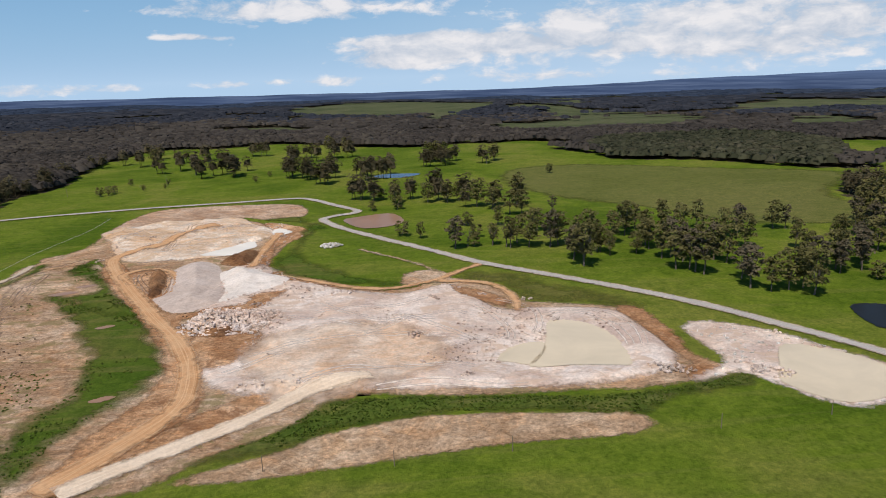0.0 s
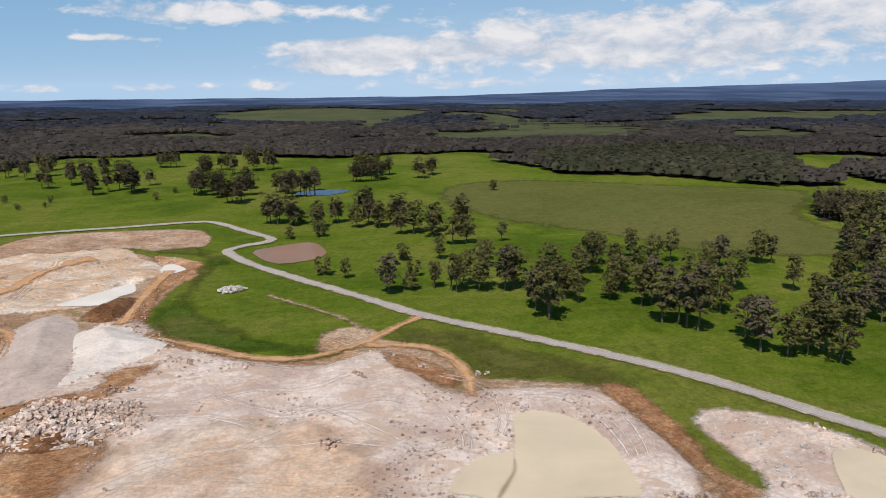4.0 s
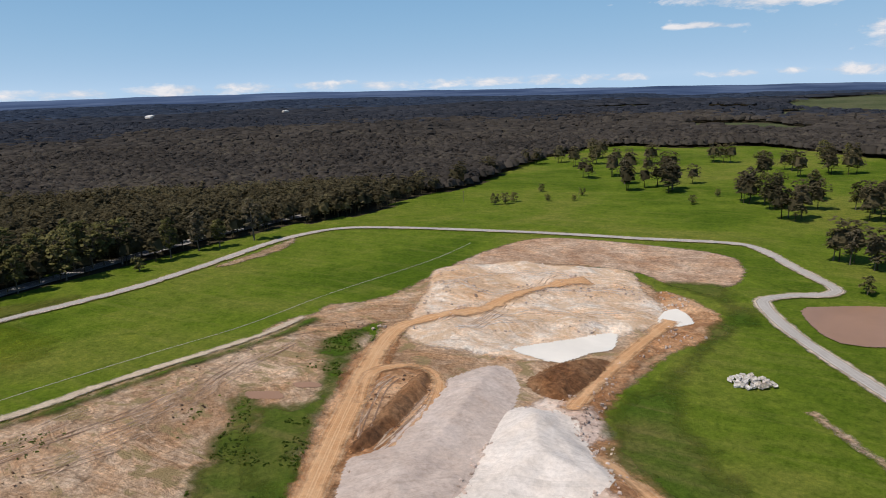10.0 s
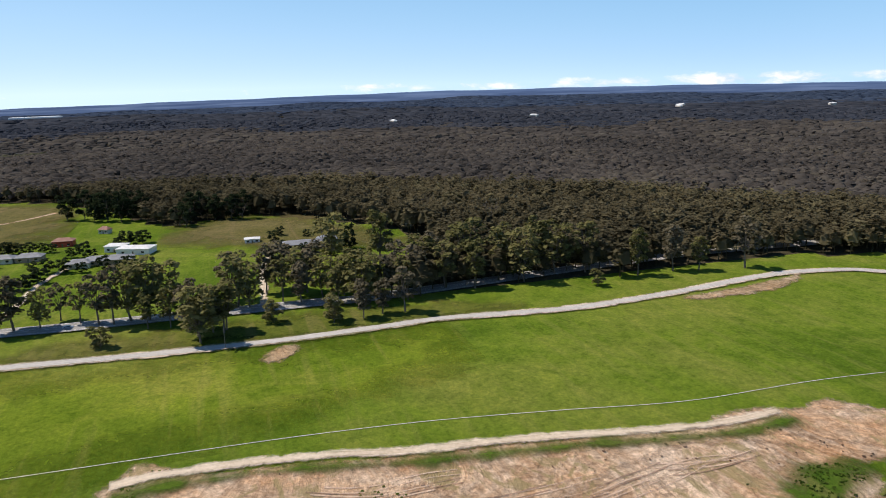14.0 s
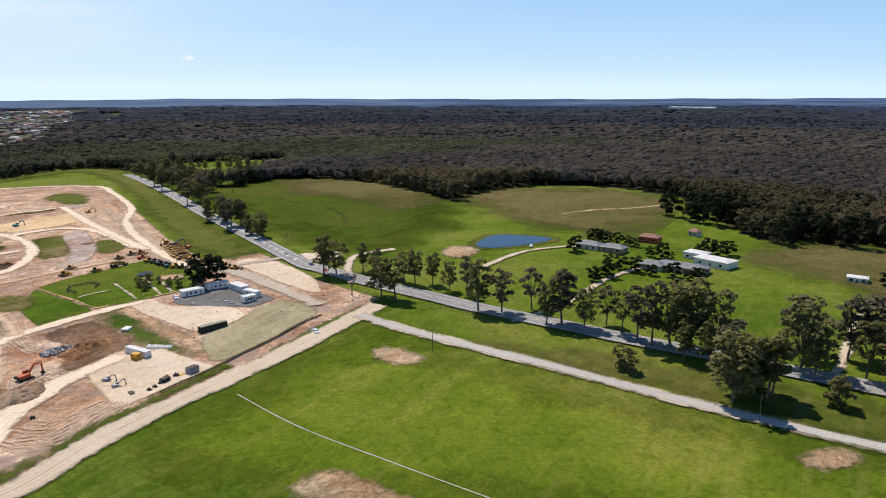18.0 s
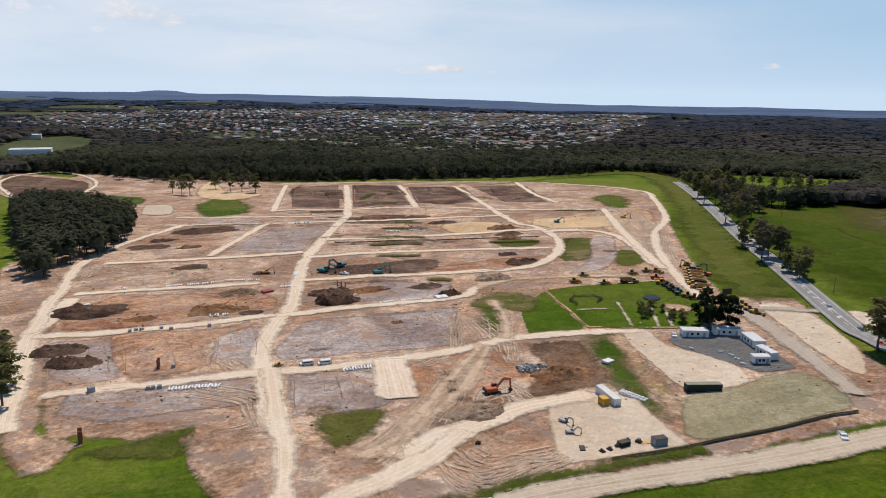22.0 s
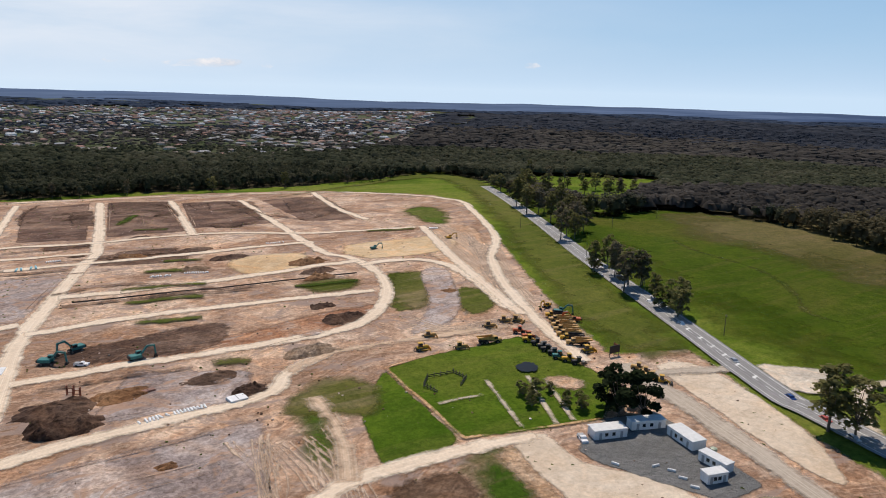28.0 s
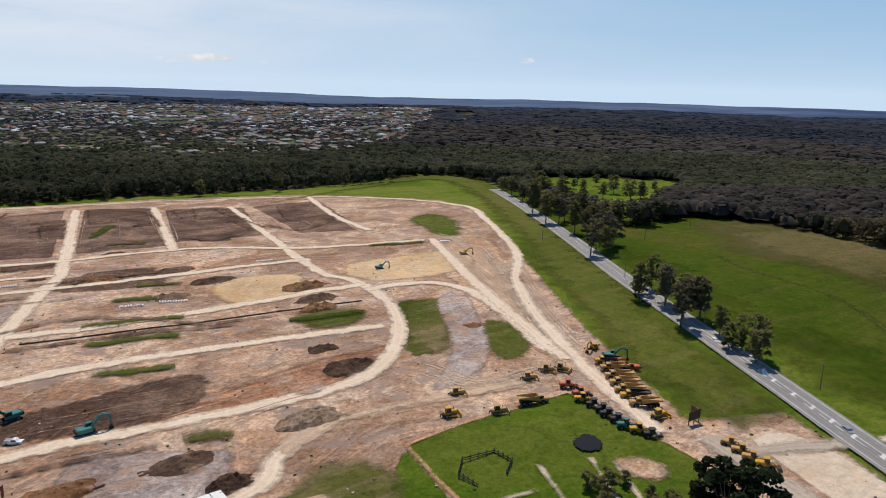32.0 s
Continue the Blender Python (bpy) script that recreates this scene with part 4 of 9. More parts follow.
T_NORTH_A = [(-253, 817, 22), (-232, 834, 21), (-194, 739, 24), (-213, 863, 22), (-176, 771, 20), (-193, 893, 23), (-150, 743, 25), (-164, 975, 26), (-145, 973, 26), (-91, 849, 22), (-66, 868, 21), (-45, 899, 28), (-21, 908, 29), (70, 756, 24), (78, 756, 29), (92, 755, 30), (105, 771, 25), (88, 806, 27), (-306, 913, 24), (-299, 1007, 25), (-341, 947, 22)]
T_NORTH_B = [(-376, 693, 21), (-352, 720, 20), (-371, 594, 24), (-361, 558, 25), (-361, 544, 21), (-358, 741, 18), (-363, 817, 21), (-369, 925, 22), (-329, 1028, 24), (-249, 938, 25), (-228, 953, 23), (-157, 802, 21), (-87, 706, 19), (-72, 681, 20), (-49, 648, 22), (-37, 693, 19), (-1, 663, 20), (18, 672, 22)]
T_EAST_C = [(285, 286, 19), (281, 264, 20), (323, 307, 20), (325, 288, 21), (366, 309, 20), (355, 277, 22), (329, 241, 20), (362, 258, 22), (388, 274, 23), (336, 341, 19), (354, 334, 22), (304, 236, 20), (281, 231, 19), (324, 216, 20), (409, 313, 20), (263, 236, 19), (251, 241, 19), (287, 206, 19), (285, 185, 18), (275, 166, 18), (236, 245, 19), (361, 364, 20), (386, 379, 22), (381, 356, 20), (390, 341, 21), (343, 298, 20), (356, 260, 20), (333, 261, 20)]

# ---- terrain ----
# how high the country lies at the skyline, by heading left of +y
RISE_AT = (-180, -165, -140, -90, -60, -44, -31, -16, 0, 16, 32, 40, 56, 72, 80, 108, 120, 139, 150, 163, 180)
RISE = (30, 33, 20, 20, 22, 18, 12, -4, -2, 6, 24, 36, 42, 40, 30, 2, 0, 2, -4, 20, 30)
RISE = tuple(z - 34 for z in RISE)        # the plain in front of the ranges
HILL = (-0.198, -1.01, 0.716, 0.026, 0.02, -0.194, -0.015, 0.025, 0.014)


def land(x, y):
    """Height of the bare land, in metres."""
    x, y = np.asarray(x, float), np.asarray(y, float)
    u, v = np.clip(x, -545, 295) / 100, np.clip(y, -795, 815) / 100
    c = HILL
    z = c[0] + c[1] * u + c[2] * v + c[3] * u * u + c[4] * u * v + c[5] * v * v + c[6] * u * u * v + c[7] * u * v * v + c[8] * v ** 3
    r = np.hypot(x + 100, y)
    k = np.clip((1700 - r) / 900, 0, 1)
    z = z * k * k * (3 - 2 * k)
    # rolling wooded country, the green hill in the north and the far rise of the land
    k = np.clip((r - 800) / 500, 0, 1)
    z = z + 24 * k * k * (3 - 2 * k) * (rough(x, y, 430, 77, 2) - 0.5) + 16 * np.exp(-((x - 130) / 420) ** 2 - ((y - 2450) / 380) ** 2)
    a = np.degrees(np.arctan2(-x, y))
    far = np.interp(a, RISE_AT, RISE) + 2.5 * np.sin(np.radians(a) * 23) + 1.5 * np.sin(np.radians(a) * 51)
    return z + np.clip((r - 2600) / 1700, 0, 1) ** 1.5 * far


def lattice(x, y, seed):
    i = (x.astype(np.int64) * 374761393 + y.astype(np.int64) * 668265263 + seed * 974711) & 0xFFFFFFFF
    i = ((i ^ (i >> 13)) * 1274126177) & 0xFFFFFFFF
    return ((i ^ (i >> 16)) & 0xFFFF) / 65535.0


def rough(x, y, size, seed=0, octaves=4):
    """Fractal noise from 0 to 1 with features of that many metres."""
    out, amp, total = np.zeros(np.shape(x)), 1.0, 0.0
    for o in range(octaves):
        u, v = np.asarray(x) / size * 2 ** o + 17.3 * o, np.asarray(y) / size * 2 ** o + 5.1 * o
        a, b = np.floor(u), np.floor(v)
        f, g = u - a, v - b
        f, g = f * f * (3 - 2 * f), g * g * (3 - 2 * g)
        n = (lattice(a, b, seed) * (1 - f) + lattice(a + 1, b, seed) * f) * (1 - g) + (lattice(a, b + 1, seed) * (1 - f) + lattice(a + 1, b + 1, seed) * f) * g
        out, amp, total = out + amp * n, amp * 0.5, total + amp
    return out / total


def curve(points, step=4.0, closed=False):
    """A smooth line through the given plan points."""
    p = np.array(points, float)
    n = len(p)
    out = []
    for i in range(n if closed else n - 1):
        a, b, c, d = (p[(i + k) % n] if closed else p[min(max(i + k, 0), n - 1)] for k in (-1, 0, 1, 2))
        m = max(2, int(np.linalg.norm(c - b) / step))
        for s in np.arange(m) / m:
            out.append(0.5 * (2 * b + (c - a) * s + (2 * a - 5 * b + 4 * c - d) * s * s + (3 * b - a - 3 * c + d) * s ** 3))
    if not closed:
        out.append(p[-1])
    return np.array(out)


def inside(x, y, ring):
    """Signed distance to a ring's edge, positive inside."""
    a, b = ring, np.roll(ring, -1, 0)
    if x.size < 400:
        px, py = x.reshape(-1, 1), y.reshape(-1, 1)
        ex, ey = b[:, 0] - a[:, 0], b[:, 1] - a[:, 1]
        s = np.clip(((px - a[:, 0]) * ex + (py - a[:, 1]) * ey) / (ex * ex + ey * ey + 1e-9), 0, 1)
        best = ((px - a[:, 0] - s * ex) ** 2 + (py - a[:, 1] - s * ey) ** 2).min(1)
        cross = ((a[:, 1] > py) != (b[:, 1] > py)) & (px < ex * (py - a[:, 1]) / np.where(ey == 0, 1e-9, ey) + a[:, 0])
        return (np.where(cross.sum(1) % 2 == 1, 1, -1) * np.sqrt(best)).reshape(x.shape)
    best, odd = np.full(x.shape, 1e18), np.zeros(x.shape, bool)
    for (ax, ay), (bx, by) in zip(a, b):
        dx, dy = bx - ax, by - ay
        s = np.clip(((x - ax) * dx + (y - ay) * dy) / (dx * dx + dy * dy + 1e-9), 0, 1)
        best = np.minimum(best, (x - ax - s * dx) ** 2 + (y - ay - s * dy) ** 2)
        if dy:
            odd ^= ((ay > y) != (by > y)) & (x < dx * (y - ay) / dy + ax)
    return np.where(odd, 1, -1) * np.sqrt(best)


def mesh_of(name, verts, faces, material, smooth=True, inset=None):
    me = bpy.data.meshes.new(name)
    verts, faces = np.asarray(verts, np.float32), np.asarray(faces, np.int32)
    k = faces.shape[1]
    me.vertices.add(len(verts))
    me.vertices.foreach_set("co", verts.ravel())
    me.loops.add(faces.size)
    me.loops.foreach_set("vertex_index", faces.ravel())
    me.polygons.add(len(faces))
    me.polygons.foreach_set("loop_start", np.arange(0, faces.size, k, dtype=np.int32))
    me.polygons.foreach_set("use_smooth", np.full(len(faces), smooth))
    if inset is not None:
        me.attributes.new("inset", "FLOAT", "POINT").data.foreach_set("value", np.asarray(inset, np.float32))
    me.materials.append(material)
    me.update(calc_edges=True)
    return me


def grid_faces(nx, ny):
    i = np.arange(nx * ny).reshape(ny, nx)
    return np.stack([i[:-1, :-1], i[:-1, 1:], i[1:, 1:], i[1:, :-1]], -1).reshape(-1, 4)


LIFT = [0.0]
RELIEF = []        # outlines that carry uneven ground: ring, height, size


WATERS = []        # outlines that lie flat


def top(x, y):
    """Height of the worked ground: the land and the unevenness of every layer on it, flat at the water."""
    base = land(x, y)
    z = base.copy()
    for ring, high, size in RELIEF:
        lo, hi = ring.min(0) - 1, ring.max(0) + 1
        m = (x > lo[0]) & (x < hi[0]) & (y > lo[1]) & (y < hi[1])
        if m.any():
            k = np.clip(inside(x[m], y[m], ring) / 5.0, 0, 1)
            z[m] += high * k * np.clip(rough(x[m], y[m], size, int(size), 2) - 0.3, 0, 1) * 1.6
    for ring in WATERS:
        lo, hi = ring.min(0) - 8, ring.max(0) + 8
        m = (x > lo[0]) & (x < hi[0]) & (y > lo[1]) & (y < hi[1])
        if m.any():
            z[m] = base[m] + (z[m] - base[m]) * np.clip(-inside(x[m], y[m], ring) / 7.0, 0, 1)
    return z


def sheet(name, outline, material, label="", category="", lift=None, cell=2.5, fringe=3.0, kind="structure", round_=True):
    """A layer of ground over an outlined part of the plan, following the land, with real relief where it has some."""
    ring = curve(outline, 5.0, True) if round_ else np.array(outline, float)
    lo, hi = ring.min(0) - 3, ring.max(0) + 3
    xs, ys = np.arange(math.floor(lo[0] / cell), hi[0] / cell + 1) * cell, np.arange(math.floor(lo[1] / cell), hi[1] / cell + 1) * cell
    x, y = np.meshgrid(xs, ys)
    d = inside(x, y, ring)
    if lift is None:
        LIFT[0] += 0.004
        lift = 0.05 + LIFT[0]
    z = top(x, y) + lift
    f = grid_faces(len(xs), len(ys))
    f = f[d.ravel()[f].max(1) > -fringe]
    used, back = np.unique(f, return_inverse=True)
    v = np.stack([x.ravel(), y.ravel(), z.ravel()], 1)[used]
    ob = new(name, mesh_of(name, v, back.reshape(f.shape), material, True, d.ravel()[used]))
    return tagged(ob, label, category, kind=kind)


def ribbon(name, line, width, material, label="", category="", lift=None, step=3.0, crown=0.0, fringe=0.8, parent=None, kind="structure"):
    """A road or track of that width along a line of the plan."""
    c = curve(line, step) if len(line) > 2 or step < 1e3 else np.array(line, float)
    t = np.gradient(c, axis=0)
    t /= np.linalg.norm(t, axis=1)[:, None] + 1e-9
    n = np.stack([-t[:, 1], t[:, 0]], 1)
    half = width / 2 + fringe
    across = np.array([-1, -0.8, -0.4, 0, 0.4, 0.8, 1.0]) * half
    if lift is None:
        LIFT[0] += 0.004
        lift = 0.14 + LIFT[0]
    p = c[:, None] + n[:, None] * across[None, :, None]
    z = top(p[..., 0], p[..., 1]) + lift + crown * (1 - (across / half) ** 2)
    v = np.concatenate([p, z[..., None]], -1).reshape(-1, 3)
    inset = np.broadcast_to(width / 2 - np.abs(across), p.shape[:2]).copy()
    inset[0], inset[-1] = np.minimum(inset[0], 0), np.minimum(inset[-1], 0)
    ob = new(name, mesh_of(name, v, grid_faces(len(across), len(c)), material, True, inset.ravel()))
    if parent:
        ob.parent = parent
        return ob
    return tagged(ob, label, category, kind=kind)


def spread(lo, hi, near, far, size, grow):
    """Grid lines: even between near and far, ever wider out to lo and hi."""
    mid = list(np.arange(near, far + size, size))
    a, s = mid[0], size
    while a > lo:
        s *= grow
        a -= s
        mid.insert(0, a)
    b, s = mid[-1], size
    while b < hi:
        s *= grow
        b += s
        mid.append(b)
    return np.array(mid)


def at(x, y):
    """Height of the finished surface at one spot."""
    return float(top(np.array([[x]], float), np.array([[y]], float))[0, 0]) + 0.05


gx, gy = spread(-4700, 4500, -700, 480, 12, 1.06), spread(-4600, 4700, -960, 1130, 12, 1.06)
X, Y = np.meshgrid(gx, gy)
ground = new("ground", mesh_of("ground", np.stack([X.ravel(), Y.ravel(), land(X, Y).ravel()], 1), grid_faces(len(gx), len(gy)), GRASS))
tagged(ground, "green pasture rolling away to wooded hills", "ground", kind="structure")

# ---- layers of the ground, from the lowest up ----
SITE_ROADS = (SR_A, SR_B, SR_C, SR_D, SR_E, SR_F, SR_G, SR_H, SR_H2, SR_H3, SR_I, SR_J, SR_K, SR_L, SR_M, SR_N, SR_O, SR_P, SR_Q, SR_R)
for outline, high, size in ((WORKS_WEST, 0.9, 16), (PALE_FLOOR, 2.2, 26), (UPPER_PIT, 2.6, 22), (WORKS_GREEN, 1.0, 12), (SOUTH_BERM, 2.4, 13), (EXC_RIM, 1.6, 12), (GREEN_BANK, 2.0, 12), (SITE, 0.9, 20), (SOUTH_PATCH, 0.5, 14)):
    RELIEF.append((curve(outline, 5.0, True), high, size))
RELIEF.append((curve(UPPER_PIT, 5.0, True), 1.6, 8))
RELIEF.append((curve(PALE_FLOOR, 5.0, True), 1.0, 10))
for outline in (QUARRY_POND, QUARRY_SHALLOW, EAST_POND, WHITE_PUDDLE, WHITE_CORNER):
    WATERS.append(curve(outline, 4.0, True))
PUDDLES = []
for x, y, r in ((-165, 269, 7), (-158, 282, 5), (-125, 210, 4), (-101, 131, 4)):
    PUDDLES.append([(x - r, y - 1), (x - r * 0.3, y - r * 0.5), (x + r * 0.3, y - r * 0.2), (x + r, y + 1.5), (x + r * 0.3, y + r * 0.6), (x - r * 0.4, y + r * 0.2)])
    WATERS.append(curve(PUDDLES[-1], 2.0, True))
sheet("west_pasture", [(-326, 31), (-325, 82), (-319, 129), (-317, 169), (-314, 223), (-314, 263), (-273, 253), (-246, 166), (-221, 86), (-224, 32), (-265, 30)], BRIGHT_PASTURE, "bright yellow-green pasture beside gravel road", "grass", cell=6, fringe=4)
sheet("olive_field", OLIVE_FIELD, OLIVE_PASTURE, "wide dull olive field beyond paddock trees", "grass", cell=6, fringe=8)
sheet("earthworks", WORKS_WEST, TAN_EARTH, "stripped tan earthworks with machine tracks", "bare earth")
sheet("quarry_ground", QUARRY, TAN_EARTH, "tan and orange earth round the quarry", "bare earth")
sheet("earthworks", [(-190, 256), (-197, 310), (-166, 330), (-119, 225), (-91, 177), (-79, 136), (-81, 107), (-90, 85), (-98, 71), (-108, 72)], TAN_EARTH, "tan scraped earth beside haul road", "bare earth")
sheet("earthworks", [(-95, 71), (-77, 92), (-52, 112), (-27, 126), (-11, 122), (-33, 101), (-51, 88), (-62, 79), (-77, 68)], TAN_EARTH, "tan scraped strip below pale haul road", "bare earth")
sheet("grass_strip", WORKS_GREEN, PATCHY_GRASS, "lush green grass left between earthworks", "grass")
sheet("grass_strip", WORKS_GREEN_SOUTH, PATCHY_GRASS, "weedy green grass beside orange haul road", "grass")
sheet("orange_ground", ORANGE_ZONE, ORANGE_EARTH, "orange churned earth along haul road", "bare earth")
sheet("orange_ground", TAN_WEDGE, ORANGE_EARTH, "tan wedge of earth between haul roads", "bare earth")
sheet("topsoil_pad", TOPSOIL_PAD, PINK_EARTH, "pinkish graded topsoil pad beside the pit", "bare earth")
sheet("pit_rim", EXC_RIM, ORANGE_EARTH, "orange clay rim round the pit", "bare earth")
sheet("upper_pit", UPPER_PIT, PEACH_ROCK, "peach sandstone pit floor with scraper marks", "pit floor")
sheet("quarry_floor", PALE_FLOOR, PALE_ROCK, "pale crushed rock quarry floor", "quarry floor")
sheet("orange_ground", BROWN_ZONE, ORANGE_EARTH, "dark orange earth below the rock pile", "bare earth")
sheet("quarry_dust", TAN_FLOOR, QUARRY_TAN, "warm tan dust swept over quarry floor", "quarry floor")
sheet("orange_ground", ORANGE_YARD, ORANGE_EARTH, "deep orange trampled clay round the stockpiles", "bare earth")
sheet("orange_ground", ORANGE_LIP, ORANGE_EARTH, "broken orange clay lip above quarry floor", "bare earth")
sheet("bare_patch", BROWN_FOOT, ORANGE_EARTH, "dark orange bank at foot of grass", "bare earth")
sheet("grass_patch", LUSH_RIM, PATCHY_GRASS, "tall lush grass along the pit rim", "grass")
sheet("verge_grass", ROUGH_VERGE, DRY_GRASS, "rough straw-coloured strip below gravel road", "grass")
sheet("bare_patch", DIRT_CORNER, TAN_EARTH, "scraped brown corner beside spur track", "bare earth")
sheet("orange_ground", ORANGE_EAST, ORANGE_EARTH, "orange clay between two ponds", "bare earth")
sheet("earthworks", EAST_WORKS, PALE_ROCK, "pale rocky margin of the settling pond", "bare earth")
sheet("bare_patch", SOUTH_PATCH, SCRAPED_EARTH, "long bare brown soil strip in pasture", "bare earth")
sheet("grass_berm", SOUTH_BERM, ROUGH_GRASS, "weedy green berm along the quarry edge", "grass")
sheet("bare_patch", DRY_PATCH, TAN_PATCH, "dry bare soil patch in pasture", "bare earth")
sheet("site_ground", SITE, SITE_EARTH, "graded brown earth of the building site", "bare earth", round_=False)
for lot in (REDLOT_A, REDLOT_B, REDLOT_C, REDLOT_D):
    sheet("lot", lot, RED_EARTH, "reddish scraped earth lot", "bare earth")
for lot in (DARKLOT_A, DARKLOT_B, DARKLOT_C):
    sheet("lot", lot, BROWN_EARTH, "dark freshly turned soil strip", "bare earth")
for lot in (LOT_A, LOT_B, LOT_C, LOT_D, LOT_E, LOT_F, LOT_K):
    sheet("lot", lot, GREY_EARTH, "grey shale lot with tyre marks", "bare earth", round_=False)
for lot in (LOT_G, LOT_H, LOT_I, LOT_J):
    sheet("lot", lot, UMBER_EARTH, "dark brown loam lot between tracks", "bare earth", round_=False)
for lot in ([(-293, -712), (-341, -681), (-327, -607), (-306, -596), (-279, -604)], [(-385, -631), (-410, -629), (-382, -512), (-372, -501), (-376, -559)], [(-437, -616), (-483, -631), (-467, -559), (-447, -485), (-418, -484), (-412, -538)], [(-249, -643), (-269, -647), (-256, -540), (-241, -552)], [(-251, -417), (-287, -411), (-284, -389), (-249, -395)], [(-214, -463), (-243, -464), (-241, -444), (-214, -446)], [(-333, -496), (-357, -492), (-348, -466), (-329, -473)], [(-350, -646), (-371, -643), (-357, -582), (-345, -585)]):
    sheet("lot", lot, BROWN_EARTH, "dark excavated pad inside a lot", "bare earth", round_=False)
sheet("site_ground", [(-462, -376), (-492, -378), (-479, -342), (-457, -302), (-409, -220), (-390, -183), (-379, -163), (-376, -178), (-386, -209), (-398, -248), (-408, -290), (-421, -326)], PEACH_EARTH, "peach earth between the curving tracks", "bare earth")
for p in (FIELD_MAIN, FIELD_LOW):
    sheet("small_field", p, LUSH, "bright green grass field inside the site", "grass", round_=False)
for p in (GREEN_B, GREEN_C, GREEN_F, GREEN_G):
    sheet("grass_patch", p, OLIVE_WEEDS, "olive weedy grass patch on bare ground", "grass")
for p in (GREEN_BANK, GREEN_A, GREEN_D, GREEN_E):
    sheet("grass_patch", p, PATCHY_GRASS, "rough green grass patch on bare ground", "grass")
sheet("bank", BROWN_SLOPE, BROWN_SLOPE_EARTH, "dark brown dug slope beside rubble pile", "bare earth")
sheet("bank", DIG_SLOPE, BROWN_SLOPE_EARTH, "dark brown dug edge below the excavator", "bare earth")
for p in (GREYPATCH_A, GREYPATCH_B):
    sheet("lot", p, GREY_EARTH, "grey crushed rock patch on far lots", "bare earth")
for p in (WEEDPATCH_A, WEEDPATCH_B, WEEDPATCH_C):
    sheet("grass_patch", p, WEED_MAT, "thin olive weeds on disturbed ground", "grass")
sheet("bank", BROWN_BANK, TAN_EARTH, "bare brown bank beside the pad", "bare earth")
for p in (SAND_A, SAND_B):
    sheet("sand_lot", p, SAND, "smooth yellow sand lot", "bare earth")
sheet("gravel_lot", GRAVEL_A, GREY_EARTH, "grey gravel lot with wheel marks", "bare earth")
sheet("olive_pad", OLIVE_PAD, OLIVE_SOIL, "thinly grassed olive pad", "bare earth")
for p in (PAD_A, PAD_B, STRIP_E):
    sheet("gravel_pad", p, CREAM_PAD, "cream compacted gravel pad", "gravel pad")
sheet("yard", ASPHALT, TARMAC, "dark grey gravel yard of site offices", "yard", round_=False)
for p in (ROAD_DIRT, ROAD_DIRT_B, ROAD_DIRT_C):
    sheet("bare_patch", p, TAN_PATCH, "bare dirt patch beside gravel road", "bare earth")
sheet("dam_bank", [(-486, -9), (-520, -9), (-532, 26), (-521, 39), (-490, 23), (-477, 4)], OLIVE_WEEDS, "weedy olive bank round the farm dam", "grass", lift=0.2)
sheet("farm_yard", FARM_YARD, TAN_PATCH, "pale gravel yard beside farm pond", "yard")

sheet("site_ground", [(-24, -277), (-39, -287), (-64, -239), (-75, -174), (-78, -142), (-90, -81), (-95, -51), (-107, -41), (-87, -43)], SITE_EARTH, "brown bare slope outside the ring track", "bare earth")
ribbon("site_track", [(-75, -202), (-73, -175), (-70, -151), (-72, -130), (-78, -94), (-82, -66), (-84, -54)], 9.0, CREAM_TRACK, "wide cream ring track beside trees", "track")
for p in SITE_ROADS:
    ribbon("site_track", p, 8.0 if p is SR_A else 6.8, CREAM_TRACK, "cream compacted site track", "track")
ribbon("site_track", SR_S, 13.5, CREAM_TRACK, "short wide cream track stub", "track")
ribbon("site_track", SR_T, 9.0, CREAM_TRACK, "cream track up to the pad", "track")
for p in (SR_U, SR_U2, SR_V, SR_C2):
    ribbon("site_track", p, 6.0, TAN_TRACK, "tan wheel-worn site track", "track", fringe=3.0)
sheet("site_ground", [(-139, -34), (-156, -34), (-174, -17), (-191, 0), (-198, 13), (-187, 22), (-174, 22), (-150, 5), (-138, -17)], SITE_EARTH, "churned brown earth at track fork", "bare earth")
ribbon("site_track", [(-161, -84), (-161, -39), (-162, -23), (-159, 9)], 7.0, CREAM_TRACK, "cream track curving to the fork", "track")
ribbon("site_track", [(-213, -19), (-193, -3), (-174, 6), (-163, 12)], 8.0, CREAM_TRACK, "pale diagonal track to the fork", "track")
ribbon("verge_grass", [(-274, 9), (-235, 11), (-199, 15), (-182, 17)], 5.0, OLIVE_WEEDS, "green grass strip beside access track", "grass", fringe=2.0)
ribbon("haul_track", HAUL_TRACK, 10.0, VERGE, "wide pale gravel access track", "track")
ribbon("orange_road", ORANGE_ROAD, 9.0, ORANGE_TRACK, "orange earth haul road", "track")
ribbon("orange_road", ORANGE_LOOP, 4.5, ORANGE_TRACK, "narrow orange loop track", "track")
ribbon("orange_road", PIT_ROAD, 7.0, ORANGE_TRACK, "orange ramp into the pit", "track")
ribbon("orange_road", EAST_TRACK, 5.0, ORANGE_TRACK, "orange track along quarry edge", "track")
ribbon("orange_road", EAST_LOOP, 5.0, ORANGE_TRACK, "tan loop track on quarry floor", "track")
ribbon("pale_road", PALE_ROAD, 8.0, CREAM_TRACK, "pale haul road into the quarry", "track")
ribbon("spur_track", SPUR, 3.0, TAN_EARTH, "faint worn track across grass", "track")
ribbon("berm_strip", BERM_STRIP, 4.5, VERGE, "pale bare strip along the earthworks", "bare earth")
